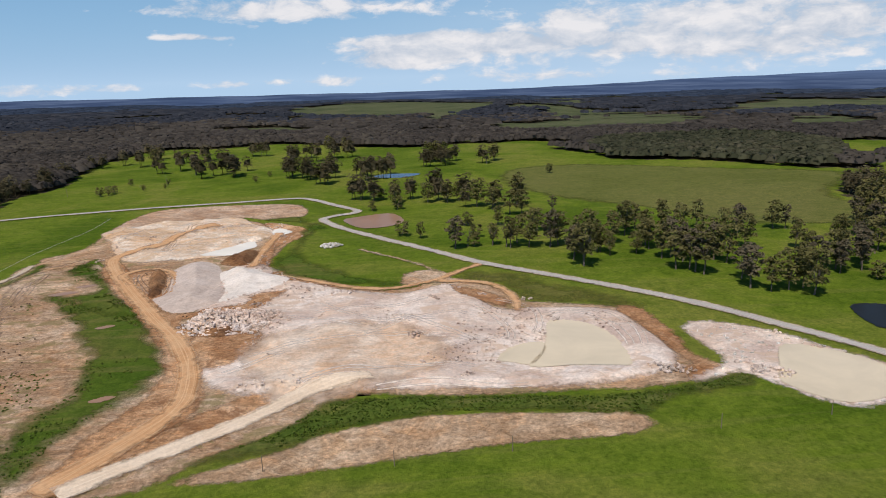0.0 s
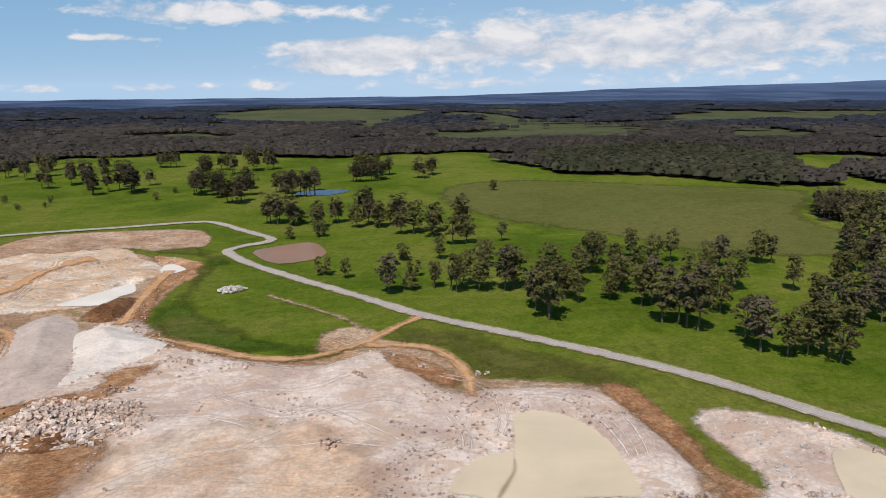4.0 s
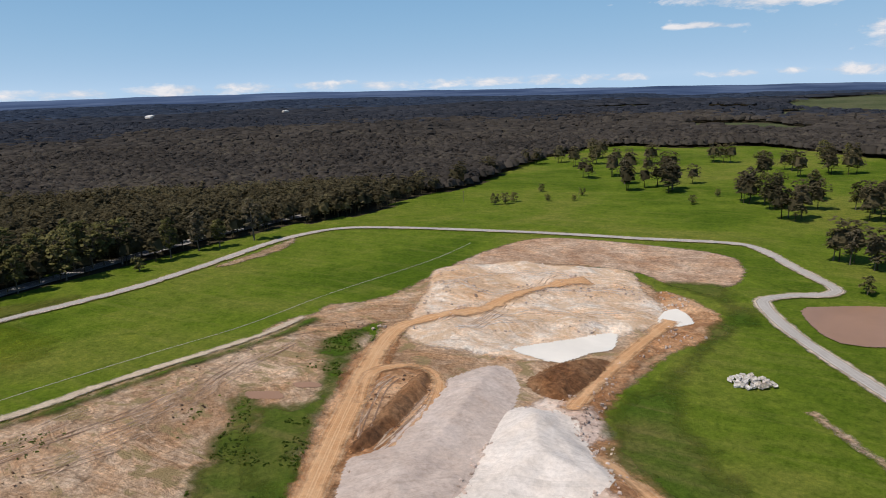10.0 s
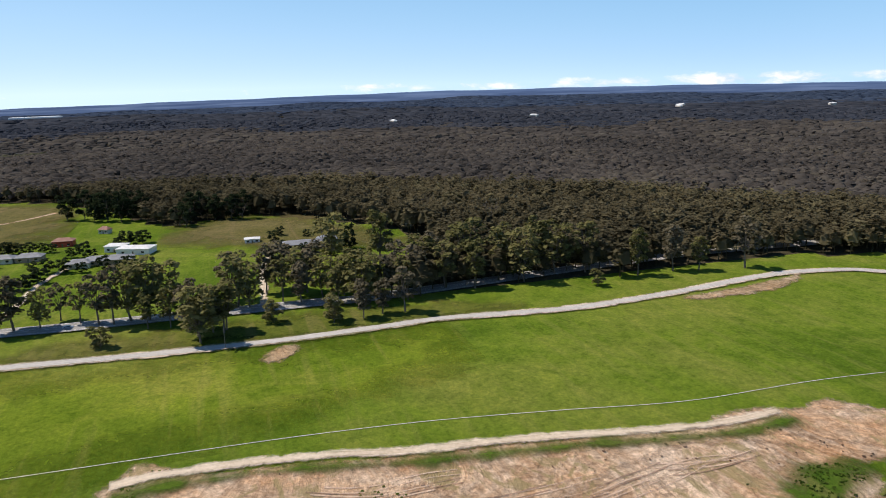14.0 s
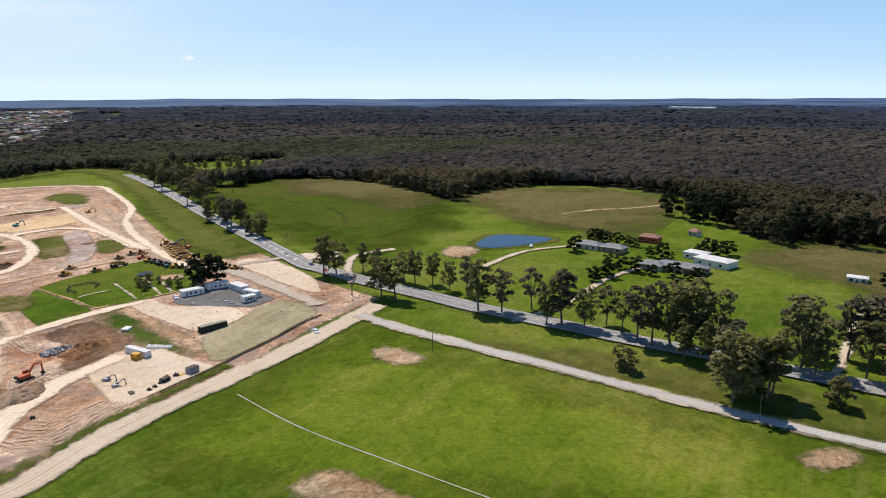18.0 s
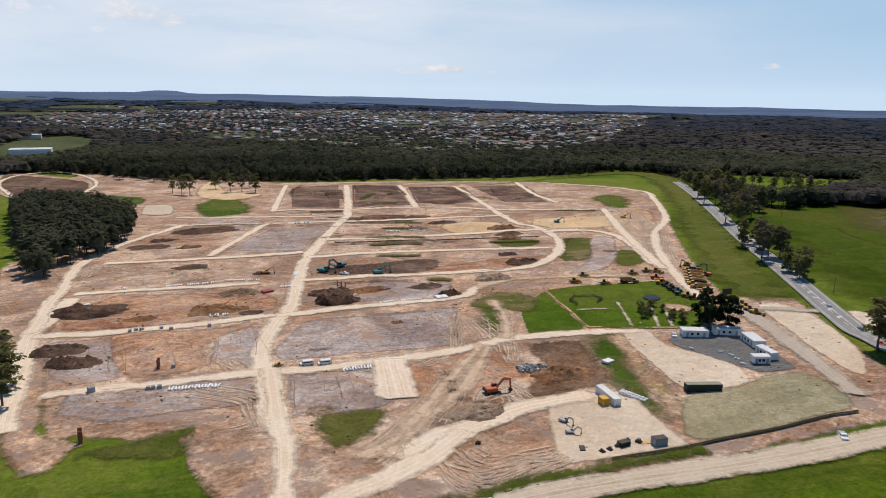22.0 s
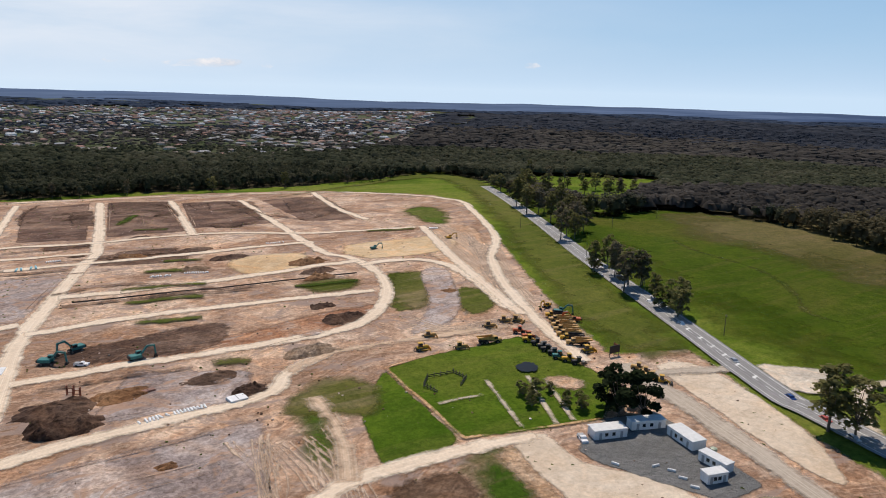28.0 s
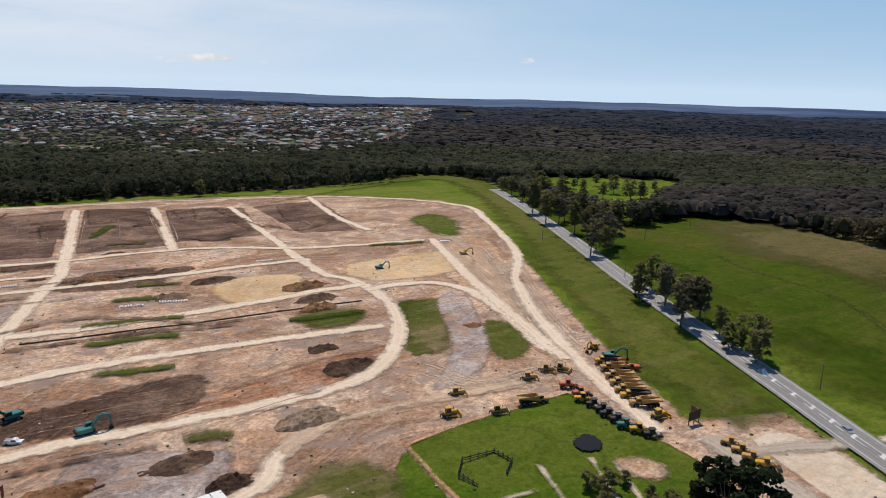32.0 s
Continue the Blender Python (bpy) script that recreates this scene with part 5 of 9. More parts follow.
ribbon("weed_strip", [(x + 6.5, y) for x, y in BERM_STRIP], 5.0, WEEDY_BERM, "green weeds below the pale berm strip", "grass", fringe=5.0)
ribbon("road_verge", GRAVEL_ROAD, 7.6, VERGE, "pale dusty road verge", "verge")
ribbon("gravel_road", GRAVEL_ROAD, 5.0, GRAVEL, "grey gravel road winding through pasture", "road", crown=0.08)
ribbon("highway", HIGHWAY, 12.0, SEAL, "two-lane sealed highway with white lines", "road", crown=0.1)

for p, mat, label in ((QUARRY_POND, CREAM_WATER, "cream silty quarry pond"), (QUARRY_SHALLOW, CREAM_WATER, "shallow cream silty water"), (EAST_POND, CREAM_WATER, "cream silty settling pond"), (BROWN_POND, BROWN_WATER, "muddy brown farm pond"), (DARK_POND, DARK_WATER, "dark still pond among trees"), (FAR_POND, BLUE_WATER, "far pond reflecting the sky"), (FARM_POND, BLUE_WATER, "deep blue farm dam"), (WHITE_PUDDLE, WHITE_WATER, "milky white water at the pit"), (WHITE_CORNER, WHITE_WATER, "white silt patch in the pit")):
    sheet("water", p, mat, label, "pond", fringe=0.0, cell=0.8, lift=0.36)

# ---- trees ----
OPEN_RING = curve(OPEN, 20.0, True)
TOWN_RING = curve(TOWN, 40.0, True)
WOOD_RING = curve(WOOD_W, 10.0, True)
CLEARING = curve([(-789, -678), (-843, -653), (-904, -551), (-834, -479), (-719, -419), (-626, -373), (-664, -435), (-681, -506)], 15.0, True)
rng = np.random.default_rng(7)


def tufts(centres, radii, count, size, level=0.0):
    """Leaf sprays: small bent squares scattered over the outside of each clump."""
    v = []
    for c, r in zip(centres, radii):
        d = rng.normal(size=(count, 3))
        d /= np.linalg.norm(d, axis=1)[:, None]
        d[:, 2] = np.where(d[:, 2] < -0.35, -d[:, 2], d[:, 2])
        p = c + d * r * (0.55 + 0.5 * rng.random((count, 1)))
        face = d * max(0.15, 1 - 0.55 * level) + np.array([0, 0, 1.1 * level]) + (0.6 - 0.25 * level) * rng.normal(size=(count, 3))
        a = np.cross(face, rng.normal(size=(count, 3)))
        a /= np.linalg.norm(a, axis=1)[:, None] + 1e-9
        b = np.cross(face, a)
        b /= np.linalg.norm(b, axis=1)[:, None] + 1e-9
        s = size * (0.6 + 0.8 * rng.random((count, 1)))
        v.append(np.stack([p - a * s - b * s * 0.6, p + a * s - b * s * 0.7, p + a * s * 0.8 + b * s * 0.7, p - a * s * 0.7 + b * s * 0.8], 1))
    v = np.concatenate(v).reshape(-1, 3)
    return v, np.arange(len(v)).reshape(-1, 4)


def limb(a, b, ra, rb, n=6):
    """A tapered limb from a to b."""
    a, b = np.array(a, float), np.array(b, float)
    d = (b - a) / (np.linalg.norm(b - a) + 1e-9)
    u = np.cross(d, (0.3, 0.9, 0.1))
    u /= np.linalg.norm(u)
    w = np.cross(d, u)
    ang = np.arange(n) / n * 2 * np.pi
    ring = np.cos(ang)[:, None] * u + np.sin(ang)[:, None] * w
    v = np.concatenate([a + ring * ra, b + ring * rb])
    i = np.arange(n)
    f = np.stack([i, (i + 1) % n, n + (i + 1) % n, n + i], 1)
    return v, f


def join(parts):
    v, f, k = [], [], 0
    for a, b in parts:
        v.append(a)
        f.append(b + k)
        k += len(a)
    return np.concatenate(v), np.concatenate(f)


def crown_plan(style, seed):
    """Clump centres and radii of a tree one metre tall, and how high its bare trunk is."""
    r = np.random.default_rng(seed)
    n, bare, wide, fat = {"round": (17, 0.14, 0.30, 1.0), "tall": (17, 0.20, 0.20, 0.85), "open": (13, 0.24, 0.24, 0.75)}.get(style, (12, 0.03, 0.34, 1.1))
    k = (np.arange(n) + r.random(n)) / n
    z = bare + (1 - bare) * (0.10 + 0.84 * k)
    reach = wide * (0.35 + 0.65 * np.sin(np.clip(k * 0.8 + 0.12, 0, 1) * np.pi) ** 0.7)
    a = np.arange(n) * 2.4 + r.random(n) * 1.2
    out = 0.45 + 0.6 * r.random(n)
    c = np.stack([np.cos(a) * reach * out, np.sin(a) * reach * out, z], 1)
    rad = fat * (0.085 + 0.06 * r.random((n, 1))) * np.array([1.15, 1.15, 0.85])
    return c, rad, bare


def tree(name, style, seed, material, leaf, label, category="tree", count=46):
    """One tree, a metre tall, to be copied at its true height."""
    root = tagged(new(name), label, category)
    c, rad, bare = crown_plan(style, seed)
    r = np.random.default_rng(seed + 50)
    fork = np.array([0.02 * r.normal(), 0.02 * r.normal(), bare + 0.08])
    parts = [limb((0, 0, -0.03), fork, 0.022, 0.015, 7)]
    for p in c:
        knee = fork * 0.5 + p * 0.5 + r.normal(size=3) * 0.015
        parts += [limb(fork, knee, 0.010, 0.007, 5), limb(knee, p, 0.007, 0.003, 5)]
    v, f = join(parts)
    trunk = new("trunk", mesh_of("trunk", v, f, BARK))
    trunk.parent = root
    v, f = tufts(c, rad, count, leaf, 0.9)
    crown = new("crown", mesh_of("crown", v, f, material, False))
    crown.parent = root
    return root


def bare_tree(name, seed, label):
    root = tagged(new(name), label, "tree")
    r = np.random.default_rng(seed)
    parts = [limb((0, 0, -0.03), (0.01, 0.0, 0.4), 0.02, 0.013, 7)]
    for i in range(11):
        z = 0.28 + 0.05 * i * 0.4
        a = r.random() * 6.28
        k = np.array([math.cos(a) * 0.12, math.sin(a) * 0.12, z + 0.22])
        e = k + np.array([math.cos(a) * 0.08 + 0.03 * r.normal(), math.sin(a) * 0.08, 0.1 + 0.18 * r.random()])
        parts += [limb((0, 0, z), k, 0.008, 0.005, 5), limb(k, e, 0.005, 0.001, 5)]
        for _ in range(5):
            parts.append(limb(k + (e - k) * r.random(), e + r.normal(size=3) * 0.06, 0.003, 0.001, 3))
    v, f = join([p for p in parts])
    t = new("trunk", mesh_of("trunk", v, f, BARK))
    t.parent = root
    return root


GUMS = [tree("gum_tree", s, 100 + i, m, 0.030, l) for i, (s, m, l) in enumerate((
    ("tall", GUM, "tall dark olive gum tree standing in grass"), ("round", GUM, "rounded dark olive gum tree in pasture"),
    ("open", GUM_GREY, "sparse grey-green gum tree with pale limbs"), ("tall", GUM_GREY, "tall grey-brown gum tree in pasture"),
    ("round", GUM, "spreading olive gum tree on grass"), ("open", GUM, "open-crowned olive gum tree on grass"), ("tall", GUM, "slender dark gum tree beside the road")))]
BUSHES = [tree("small_tree", "bush", 200 + i, GUM, 0.04, "small bushy dark green tree on grass", count=60) for i in range(2)]
BARE = bare_tree("bare_tree", 3, "leafless grey tree with forked limbs")
PINES = [tree("pine_tree", "bush", 300 + i, CONIFER, 0.03, "large dense dark conifer beside site offices", count=150) for i in range(2)]


def plant(kind, x, y, high, group="", wide=1.0):
    m = Matrix.Translation((x, y, at(x, y) - 0.05)) @ Matrix.Rotation(rng.random() * 6.28, 4, "Z") @ Matrix.Diagonal((high * wide, high * wide, high, 1))
    return tagged(copy_thing(kind, m), group=group)


for rows, group in ((T_PADDOCK_A, "paddock trees"), (T_PADDOCK_B, "paddock trees"), (T_PADDOCK_C, "paddock trees"), (T_EAST_A, "paddock trees"), (T_EAST_B, "paddock trees"), (T_ROAD_A, "roadside trees"), (T_ROAD_B, "roadside trees"), (T_ROAD_S_A, "roadside trees"), (T_ROAD_N_A, "roadside trees"), (T_ROAD_N_B, "roadside trees"), (T_MID_A, "paddock trees"), (T_FARTREES_A, "paddock trees"), (T_EAST_C, "paddock trees")):
    for x, y, high in rows:
        if high < 11:
            plant(BUSHES[rng.integers(2)], x, y, high * 1.08, group, 1.15)
        else:
            far = math.hypot(x, y) > 480
            plant(GUMS[rng.integers(len(GUMS))], x, y, high * (1.05 + 0.18 * rng.random()) * (1.3 if far else 1), group, 0.82 + 0.3 * rng.random())



# ---- woods ----
FAR_PADDOCKS = ((-660, 2260, 150, 200), (110, 2250, 330, 420), (560, 1390, 190, 140), (1020, 1700, 560, 100), (690, 800, 110, 60))
# stand under cloud shadow; the shade is put in as darker leaf colour
SHADED_WOOD = curve([(310, 760), (372, 732), (428, 692), (470, 632), (520, 620), (640, 800), (620, 960), (420, 1000), (330, 900)], 20.0, True)


def wooded(x, y):
    """Where the woods stand."""
    w = inside(x, y, OPEN_RING) < -3
    r = np.hypot(x + 80, y - 40)
    patchy = rough(x, y, 190, 5, 3)
    a = np.degrees(np.arctan2(-x, y))
    east = (a < -8) & (a > -70)
    w &= ~(east & (patchy > 0.56) & (r > 420))
    w &= ~((a < 12) & (a > -70) & (r > 1150) & (patchy > 0.60))
    for px, py, rx, ry in FAR_PADDOCKS:
        w &= ((x - px) / rx) ** 2 + ((y - py) / ry) ** 2 > 1
    t = inside(x, y, TOWN_RING)
    south = (a > 140) | (a < -150)
    w &= ~((t > 0) & (rough(x, y, 45, 9, 2) < 0.40))
    w &= ~(south & (r > 1900) & (rough(x, y, 220, 11, 3) > 0.5))
    w &= ~(inside(x, y, CLEARING) > 0)
    w &= ((x - 170) / 75) ** 2 + ((y + 1260) / 210) ** 2 > 1
    w |= inside(x, y, WOOD_RING) > 0
    w |= inside(x, y, SHADED_WOOD) > 0
    return w & ~((a < -60) & (a > -140)) & (rough(x, y, 30, 15, 2) > 0.17)


def stand(spacing, r0, r1):
    """Tree sites on a jittered grid in the ring between two distances."""
    n = int(r1 / spacing) + 1
    i, j = np.meshgrid(np.arange(-n, n), np.arange(-n, n))
    x = -80 + (i + 0.9 * rng.random(i.shape)).ravel() * spacing
    y = 40 + (j + 0.9 * rng.random(i.shape)).ravel() * spacing
    r = np.hypot(x + 80, y - 40)
    m = (r >= r0) & (r < r1)
    x, y = x[m], y[m]
    m = wooded(x, y)
    return x[m], y[m]


def mass(name, models, x, y, low, high, material, smooth, label):
    """Many trees as one mesh: each site takes one model, turned and sized."""
    v, f, tone, k = [], [], [], 0
    shade_of = np.clip(0.5 + 0.9 * (rough(x, y, 150, 21, 3) - 0.5) + 0.18 * rng.normal(size=len(x)), 0, 1)
    pick = rng.integers(len(models), size=len(x))
    z = land(x, y)
    for m, (mv, mf) in enumerate(models):
        s = np.flatnonzero(pick == m)
        a, h = rng.random(len(s)) * 6.28, low + (high - low) * (0.55 * rng.random(len(s)) + 0.45 * np.clip(2.2 * rough(x[s], y[s], 70, 3, 2) - 0.6, 0, 1))
        h = np.where(inside(x[s], y[s], TOWN_RING) > 0, h * 0.5, h)
        c, n = np.cos(a)[:, None], np.sin(a)[:, None]
        px = (mv[:, 0] * c - mv[:, 1] * n) * h[:, None] + x[s][:, None]
        py = (mv[:, 0] * n + mv[:, 1] * c) * h[:, None] + y[s][:, None]
        pz = mv[None, :, 2] * h[:, None] + z[s][:, None]
        v.append(np.stack([px, py, pz], -1).reshape(-1, 3))
        f.append((mf[None] + (np.arange(len(s)) * len(mv))[:, None, None] + k).reshape(-1, mf.shape[1]))
        tone.append(np.repeat(shade_of[s], len(mv)))
        k += len(s) * len(mv)
    me = mesh_of(name, np.concatenate(v), np.concatenate(f), material, smooth)
    me.attributes.new("tone", "FLOAT", "POINT").data.foreach_set("value", np.concatenate(tone).astype(np.float32))
    return tagged(new(name, me), label, "woods", kind="stuff")


def hummock(seed, wide, tall, high=0.5):
    """A patch of canopy on the skyline."""
    r = np.random.default_rng(seed)
    a = np.arange(6) / 6 * 2 * np.pi
    o = np.concatenate([np.c_[np.cos(a), np.sin(a), -0.6 + 0 * a], np.c_[0.7 * np.cos(a + 0.5), 0.7 * np.sin(a + 0.5), 0.5 + 0 * a], [(0, 0, 0.7)]])
    i = np.arange(6)
    j = (i + 1) % 6
    f = np.concatenate([np.c_[i, j, 6 + i], np.c_[j, 6 + j, 6 + i], np.c_[6 + i, 6 + j, 12 + 0 * i]])
    return np.array([0, 0, high]) + o * np.array([wide, wide, tall]) * (0.7 + 0.6 * r.random((13, 1))), f


def split(shape):
    """Quads as triangles."""
    v, f = shape
    return (v, np.concatenate([f[:, [0, 1, 2]], f[:, [0, 2, 3]]])) if f.shape[1] == 4 else shape


def leafy(style, seed, count, leaf):
    c, rad, bare = crown_plan(style, seed)
    t = limb((0, 0, -0.02), (0, 0, bare + 0.15), 0.02, 0.012, 4)
    return join([split(t), hummock(seed, 0.24, 0.26, bare + 0.5 * (1 - bare)), split(tufts(c, rad * 1.15, count, leaf, 1.3))])


def dome(seed, count, leaf, wide=0.42, tall=0.32):
    """A crown far off: a rounded uneven body with a few broad leaf sprays over it."""
    r = np.random.default_rng(seed)
    k = 3
    c = np.c_[r.normal(size=k) * wide * 0.38, r.normal(size=k) * wide * 0.38, 0.52 + 0.22 * r.random(k)]
    sprays = tufts(c, np.array([wide, wide, tall]) * (0.55 + 0.3 * r.random((k, 1))), count, leaf, 1.35)
    return join([hummock(seed, wide * 1.05, tall * 1.1, 0.55), split(sprays)])


NEAR_MODELS = [leafy(s, 400 + i, 8, 0.055) for i, s in enumerate(("round", "tall", "round", "tall", "open", "round", "open", "tall"))]
MID_MODELS = [dome(60 + i, 3, 0.13, 0.46 + 0.03 * (i % 4), 0.30 + 0.02 * (i % 3)) for i in range(11)]
FAR_MODELS = [hummock(90 + i, 0.74, 0.27, 0.55) for i in range(8)]


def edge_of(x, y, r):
    """The woods take on their bluer, hazed colours beyond an uneven line round the place."""
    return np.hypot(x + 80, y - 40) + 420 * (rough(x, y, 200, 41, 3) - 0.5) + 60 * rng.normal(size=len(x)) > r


x, y = stand(8.6, 0, 700)
dark = inside(x, y, SHADED_WOOD) > 0
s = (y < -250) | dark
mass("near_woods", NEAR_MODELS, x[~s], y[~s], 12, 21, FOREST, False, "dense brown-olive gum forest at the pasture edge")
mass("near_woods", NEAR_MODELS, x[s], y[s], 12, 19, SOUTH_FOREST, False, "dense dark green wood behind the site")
x, y = stand(9.6, 700, 1060)
s = (y < -640) & (x < 120) & (x > -760)
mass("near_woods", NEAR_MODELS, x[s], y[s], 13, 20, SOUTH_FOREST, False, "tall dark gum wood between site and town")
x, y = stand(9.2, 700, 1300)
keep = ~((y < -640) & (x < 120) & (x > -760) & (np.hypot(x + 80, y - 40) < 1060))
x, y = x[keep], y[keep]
# the northern stand gets the darker leaves as painted cloud shade
s = (y + 0.6 * x < -900) | (inside(x, y, SHADED_WOOD) > 0)
mass("woods", MID_MODELS, x[~s], y[~s], 9, 18, HAZED_MID_FOREST, True, "dark brown gum forest beyond the fields")
mass("woods", MID_MODELS, x[s], y[s], 10, 17, SOUTH_FOREST, True, "dark green woods before the town, and one cloud-darkened stand")
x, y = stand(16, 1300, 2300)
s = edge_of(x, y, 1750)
mass("far_woods", FAR_MODELS, x[~s], y[~s], 11, 18, HAZED_MID_FOREST, False, "far brown forest canopy")
mass("far_woods", FAR_MODELS, x[s], y[s], 11, 18, HAZED_FAR_FOREST, False, "far dark forest canopy")
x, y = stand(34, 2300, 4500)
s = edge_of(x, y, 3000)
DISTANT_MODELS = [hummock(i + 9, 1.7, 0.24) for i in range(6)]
mass("distant_woods", DISTANT_MODELS, x[~s], y[~s], 12, 17, HAZED_FAR_FOREST, True, "distant wooded rises")
mass("distant_woods", DISTANT_MODELS, x[s], y[s], 12, 17, HAZED_DISTANT_FOREST, True, "distant wooded hills")

# groves in the far paddocks
far_rows = np.array([r for r in T_NORTH_A + T_NORTH_B for _ in range(2)] + [r for r in T_PADDOCK_A + T_PADDOCK_B if math.hypot(r[0], r[1]) > 480 and r[2] > 10], float)
far_rows[:, :2] += rng.normal(size=(len(far_rows), 2)) * 5
mass("grove", [leafy(k, 460 + i, 16, 0.045) for i, k in enumerate(("round", "tall", "round", "open"))], far_rows[:, 0], far_rows[:, 1], 17, 27, FOREST, False, "dark groves of gum trees in far paddocks")

# loose trees along the edge of the southern wood
row = curve([(60, -895), (-79, -842), (-221, -816), (-371, -806), (-523, -775), (-640, -770)], 9.0)
row = row[rng.random(len(row)) < 0.55] + rng.normal(size=(1, 2))
row = row + rng.normal(size=row.shape) * 5 + (0, 8)
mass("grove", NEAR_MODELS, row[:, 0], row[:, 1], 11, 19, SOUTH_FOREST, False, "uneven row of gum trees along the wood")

# ranges on the skyline, highest in the east, their blue haze painted as glow
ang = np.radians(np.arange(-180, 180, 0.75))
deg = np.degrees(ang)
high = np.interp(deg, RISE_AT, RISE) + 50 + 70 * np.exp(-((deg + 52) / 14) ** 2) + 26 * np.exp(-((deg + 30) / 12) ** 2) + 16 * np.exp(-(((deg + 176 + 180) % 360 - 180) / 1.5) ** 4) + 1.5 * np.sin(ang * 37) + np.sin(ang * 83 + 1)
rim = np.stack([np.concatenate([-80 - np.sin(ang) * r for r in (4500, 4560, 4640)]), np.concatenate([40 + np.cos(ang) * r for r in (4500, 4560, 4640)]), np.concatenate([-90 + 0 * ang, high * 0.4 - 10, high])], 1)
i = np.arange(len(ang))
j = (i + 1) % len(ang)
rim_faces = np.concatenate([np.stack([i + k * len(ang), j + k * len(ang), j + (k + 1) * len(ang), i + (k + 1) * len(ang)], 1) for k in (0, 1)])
tagged(new("backdrop", mesh_of("backdrop", rim, rim_faces, HAZE_GLOW_HILLS)), "haze-blue glowing ranges along the far skyline", "hills", kind="structure")

# leaf litter under the woods, mixed gardens in the town, haze-dulled pasture far out
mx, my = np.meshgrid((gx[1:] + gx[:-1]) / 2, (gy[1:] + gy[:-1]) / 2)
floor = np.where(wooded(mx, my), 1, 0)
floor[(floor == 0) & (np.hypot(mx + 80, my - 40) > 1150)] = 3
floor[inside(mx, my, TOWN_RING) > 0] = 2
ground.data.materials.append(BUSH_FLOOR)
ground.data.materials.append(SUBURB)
ground.data.materials.append(HAZED_PASTURE)
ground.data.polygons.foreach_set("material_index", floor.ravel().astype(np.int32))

# ---- building blocks for things ----
def thing(name, label, category, group="", x=0.0, y=0.0, z=None, turn=0.0):
    ob = tagged(new(name), label, category, group)
    ob.matrix_basis = Matrix.Translation((x, y, at(x, y) if z is None else z)) @ Matrix.Rotation(radians(turn), 4, "Z")
    return ob


def piece(name, shape, material, parent, label="", smooth=False):
    ob = new(name, mesh_of(name, shape[0], shape[1], material, smooth))
    ob.parent = parent
    return tagged(ob, label)


def set_down(proto, spots, group="", lift=0.0):
    """Copies of a thing at x, y, turn (and size); the model itself goes to the first spot."""
    out = []
    for i, (x, y, turn, *size) in enumerate(spots):
        s = size[0] if size else 1.0
        m = Matrix.Translation((x, y, at(x, y) + lift)) @ Matrix.Rotation(radians(turn), 4, "Z") @ Matrix.Diagonal((s, s, s, 1))
        if i == len(spots) - 1:
            proto.matrix_basis = m
            ob = proto
        else:
            ob = copy_thing(proto, m)
        out.append(tagged(ob, group=group))
    return out


def remove(proto):
    for o in (*proto.children_recursive, proto):
        bpy.data.objects.remove(o)


def tub(x0, x1, y0, y1, z0, z1, c=0.06, slope=0.0):
    """A box with a chamfered top edge; slope narrows it along x at the top."""
    def rect(a, b, d, e, z):
        return [(a, d, z), (b, d, z), (b, e, z), (a, e, z)]
    v = rect(x0, x1, y0, y1, z0) + rect(x0 + slope, x1 - slope, y0, y1, z1 - c) + rect(x0 + slope + c, x1 - slope - c, y0 + c, y1 - c, z1)
    f = [(3, 2, 1, 0), (8, 9, 10, 11)]
    for k in (0, 4):
        for i in range(4):
            j = (i + 1) % 4
            f.append((k + i, k + j, k + 4 + j, k + 4 + i))
    return np.array(v, float), np.array(f)


def bar(a, b, w, h):
    """A rectangular beam from a to b."""
    a, b = np.array(a, float), np.array(b, float)
    d = (b - a) / np.linalg.norm(b - a)
    s = np.cross(d, (0, 0, 1.0))
    s = s / np.linalg.norm(s) if np.linalg.norm(s) > 1e-3 else np.array((1.0, 0, 0))
    u = np.cross(s, d)
    q = [-s * w / 2 - u * h / 2, s * w / 2 - u * h / 2, s * w / 2 + u * h / 2, -s * w / 2 + u * h / 2]
    v = np.array([a + k for k in q] + [b + k for k in q])
    f = np.array([(3, 2, 1, 0), (4, 5, 6, 7), (0, 1, 5, 4), (1, 2, 6, 5), (2, 3, 7, 6), (3, 0, 4, 7)])
    return v, f


def drum(a, b, r, n=12, r2=None):
    """A closed cylinder or cone frustum from a to b."""
    v, f = limb(a, b, r, r if r2 is None else r2, n)
    caps = [(0, i + 2, i + 1, i) for i in ()]
    for k in range(1, n - 2, 2):
        caps.append((0, k + 2, k + 1, k))
        caps.append((n, n + k, n + k + 1, n + k + 2))
    return v, np.concatenate([f, np.array(caps)])


def wheels(parent, spots, r, w, tyre, hub=None):
    for x, y in spots:
        t = piece("wheel", drum((x, y - w / 2, r), (x, y + w / 2, r), r, 14), tyre, parent)
        s = 1 if y > 0 else -1
        piece("rim", drum((x, y + s * (w / 2 - 0.02), r), (x, y + s * (w / 2 + 0.03), r), r * 0.5, 10), hub or STEEL, t)


RUBBER = plain("black_rubber", (0.025, 0.025, 0.026), 0.85, 0, 0.3, 3, 0.2)
STEEL = plain("dull_steel", (0.22, 0.21, 0.20), 0.5, 0.7, 0.4, 2)
DARK_STEEL = plain("dark_track_steel", (0.06, 0.052, 0.045), 0.7, 0.3, 0.4, 3)
GLASS = plain("dark_glass", (0.02, 0.026, 0.03), 0.08, 0, 0.1, 1, 0.6)
WHITE_PAINT = plain("white_paint", (0.80, 0.80, 0.79), 0.45, 0, 0.12, 0.8)
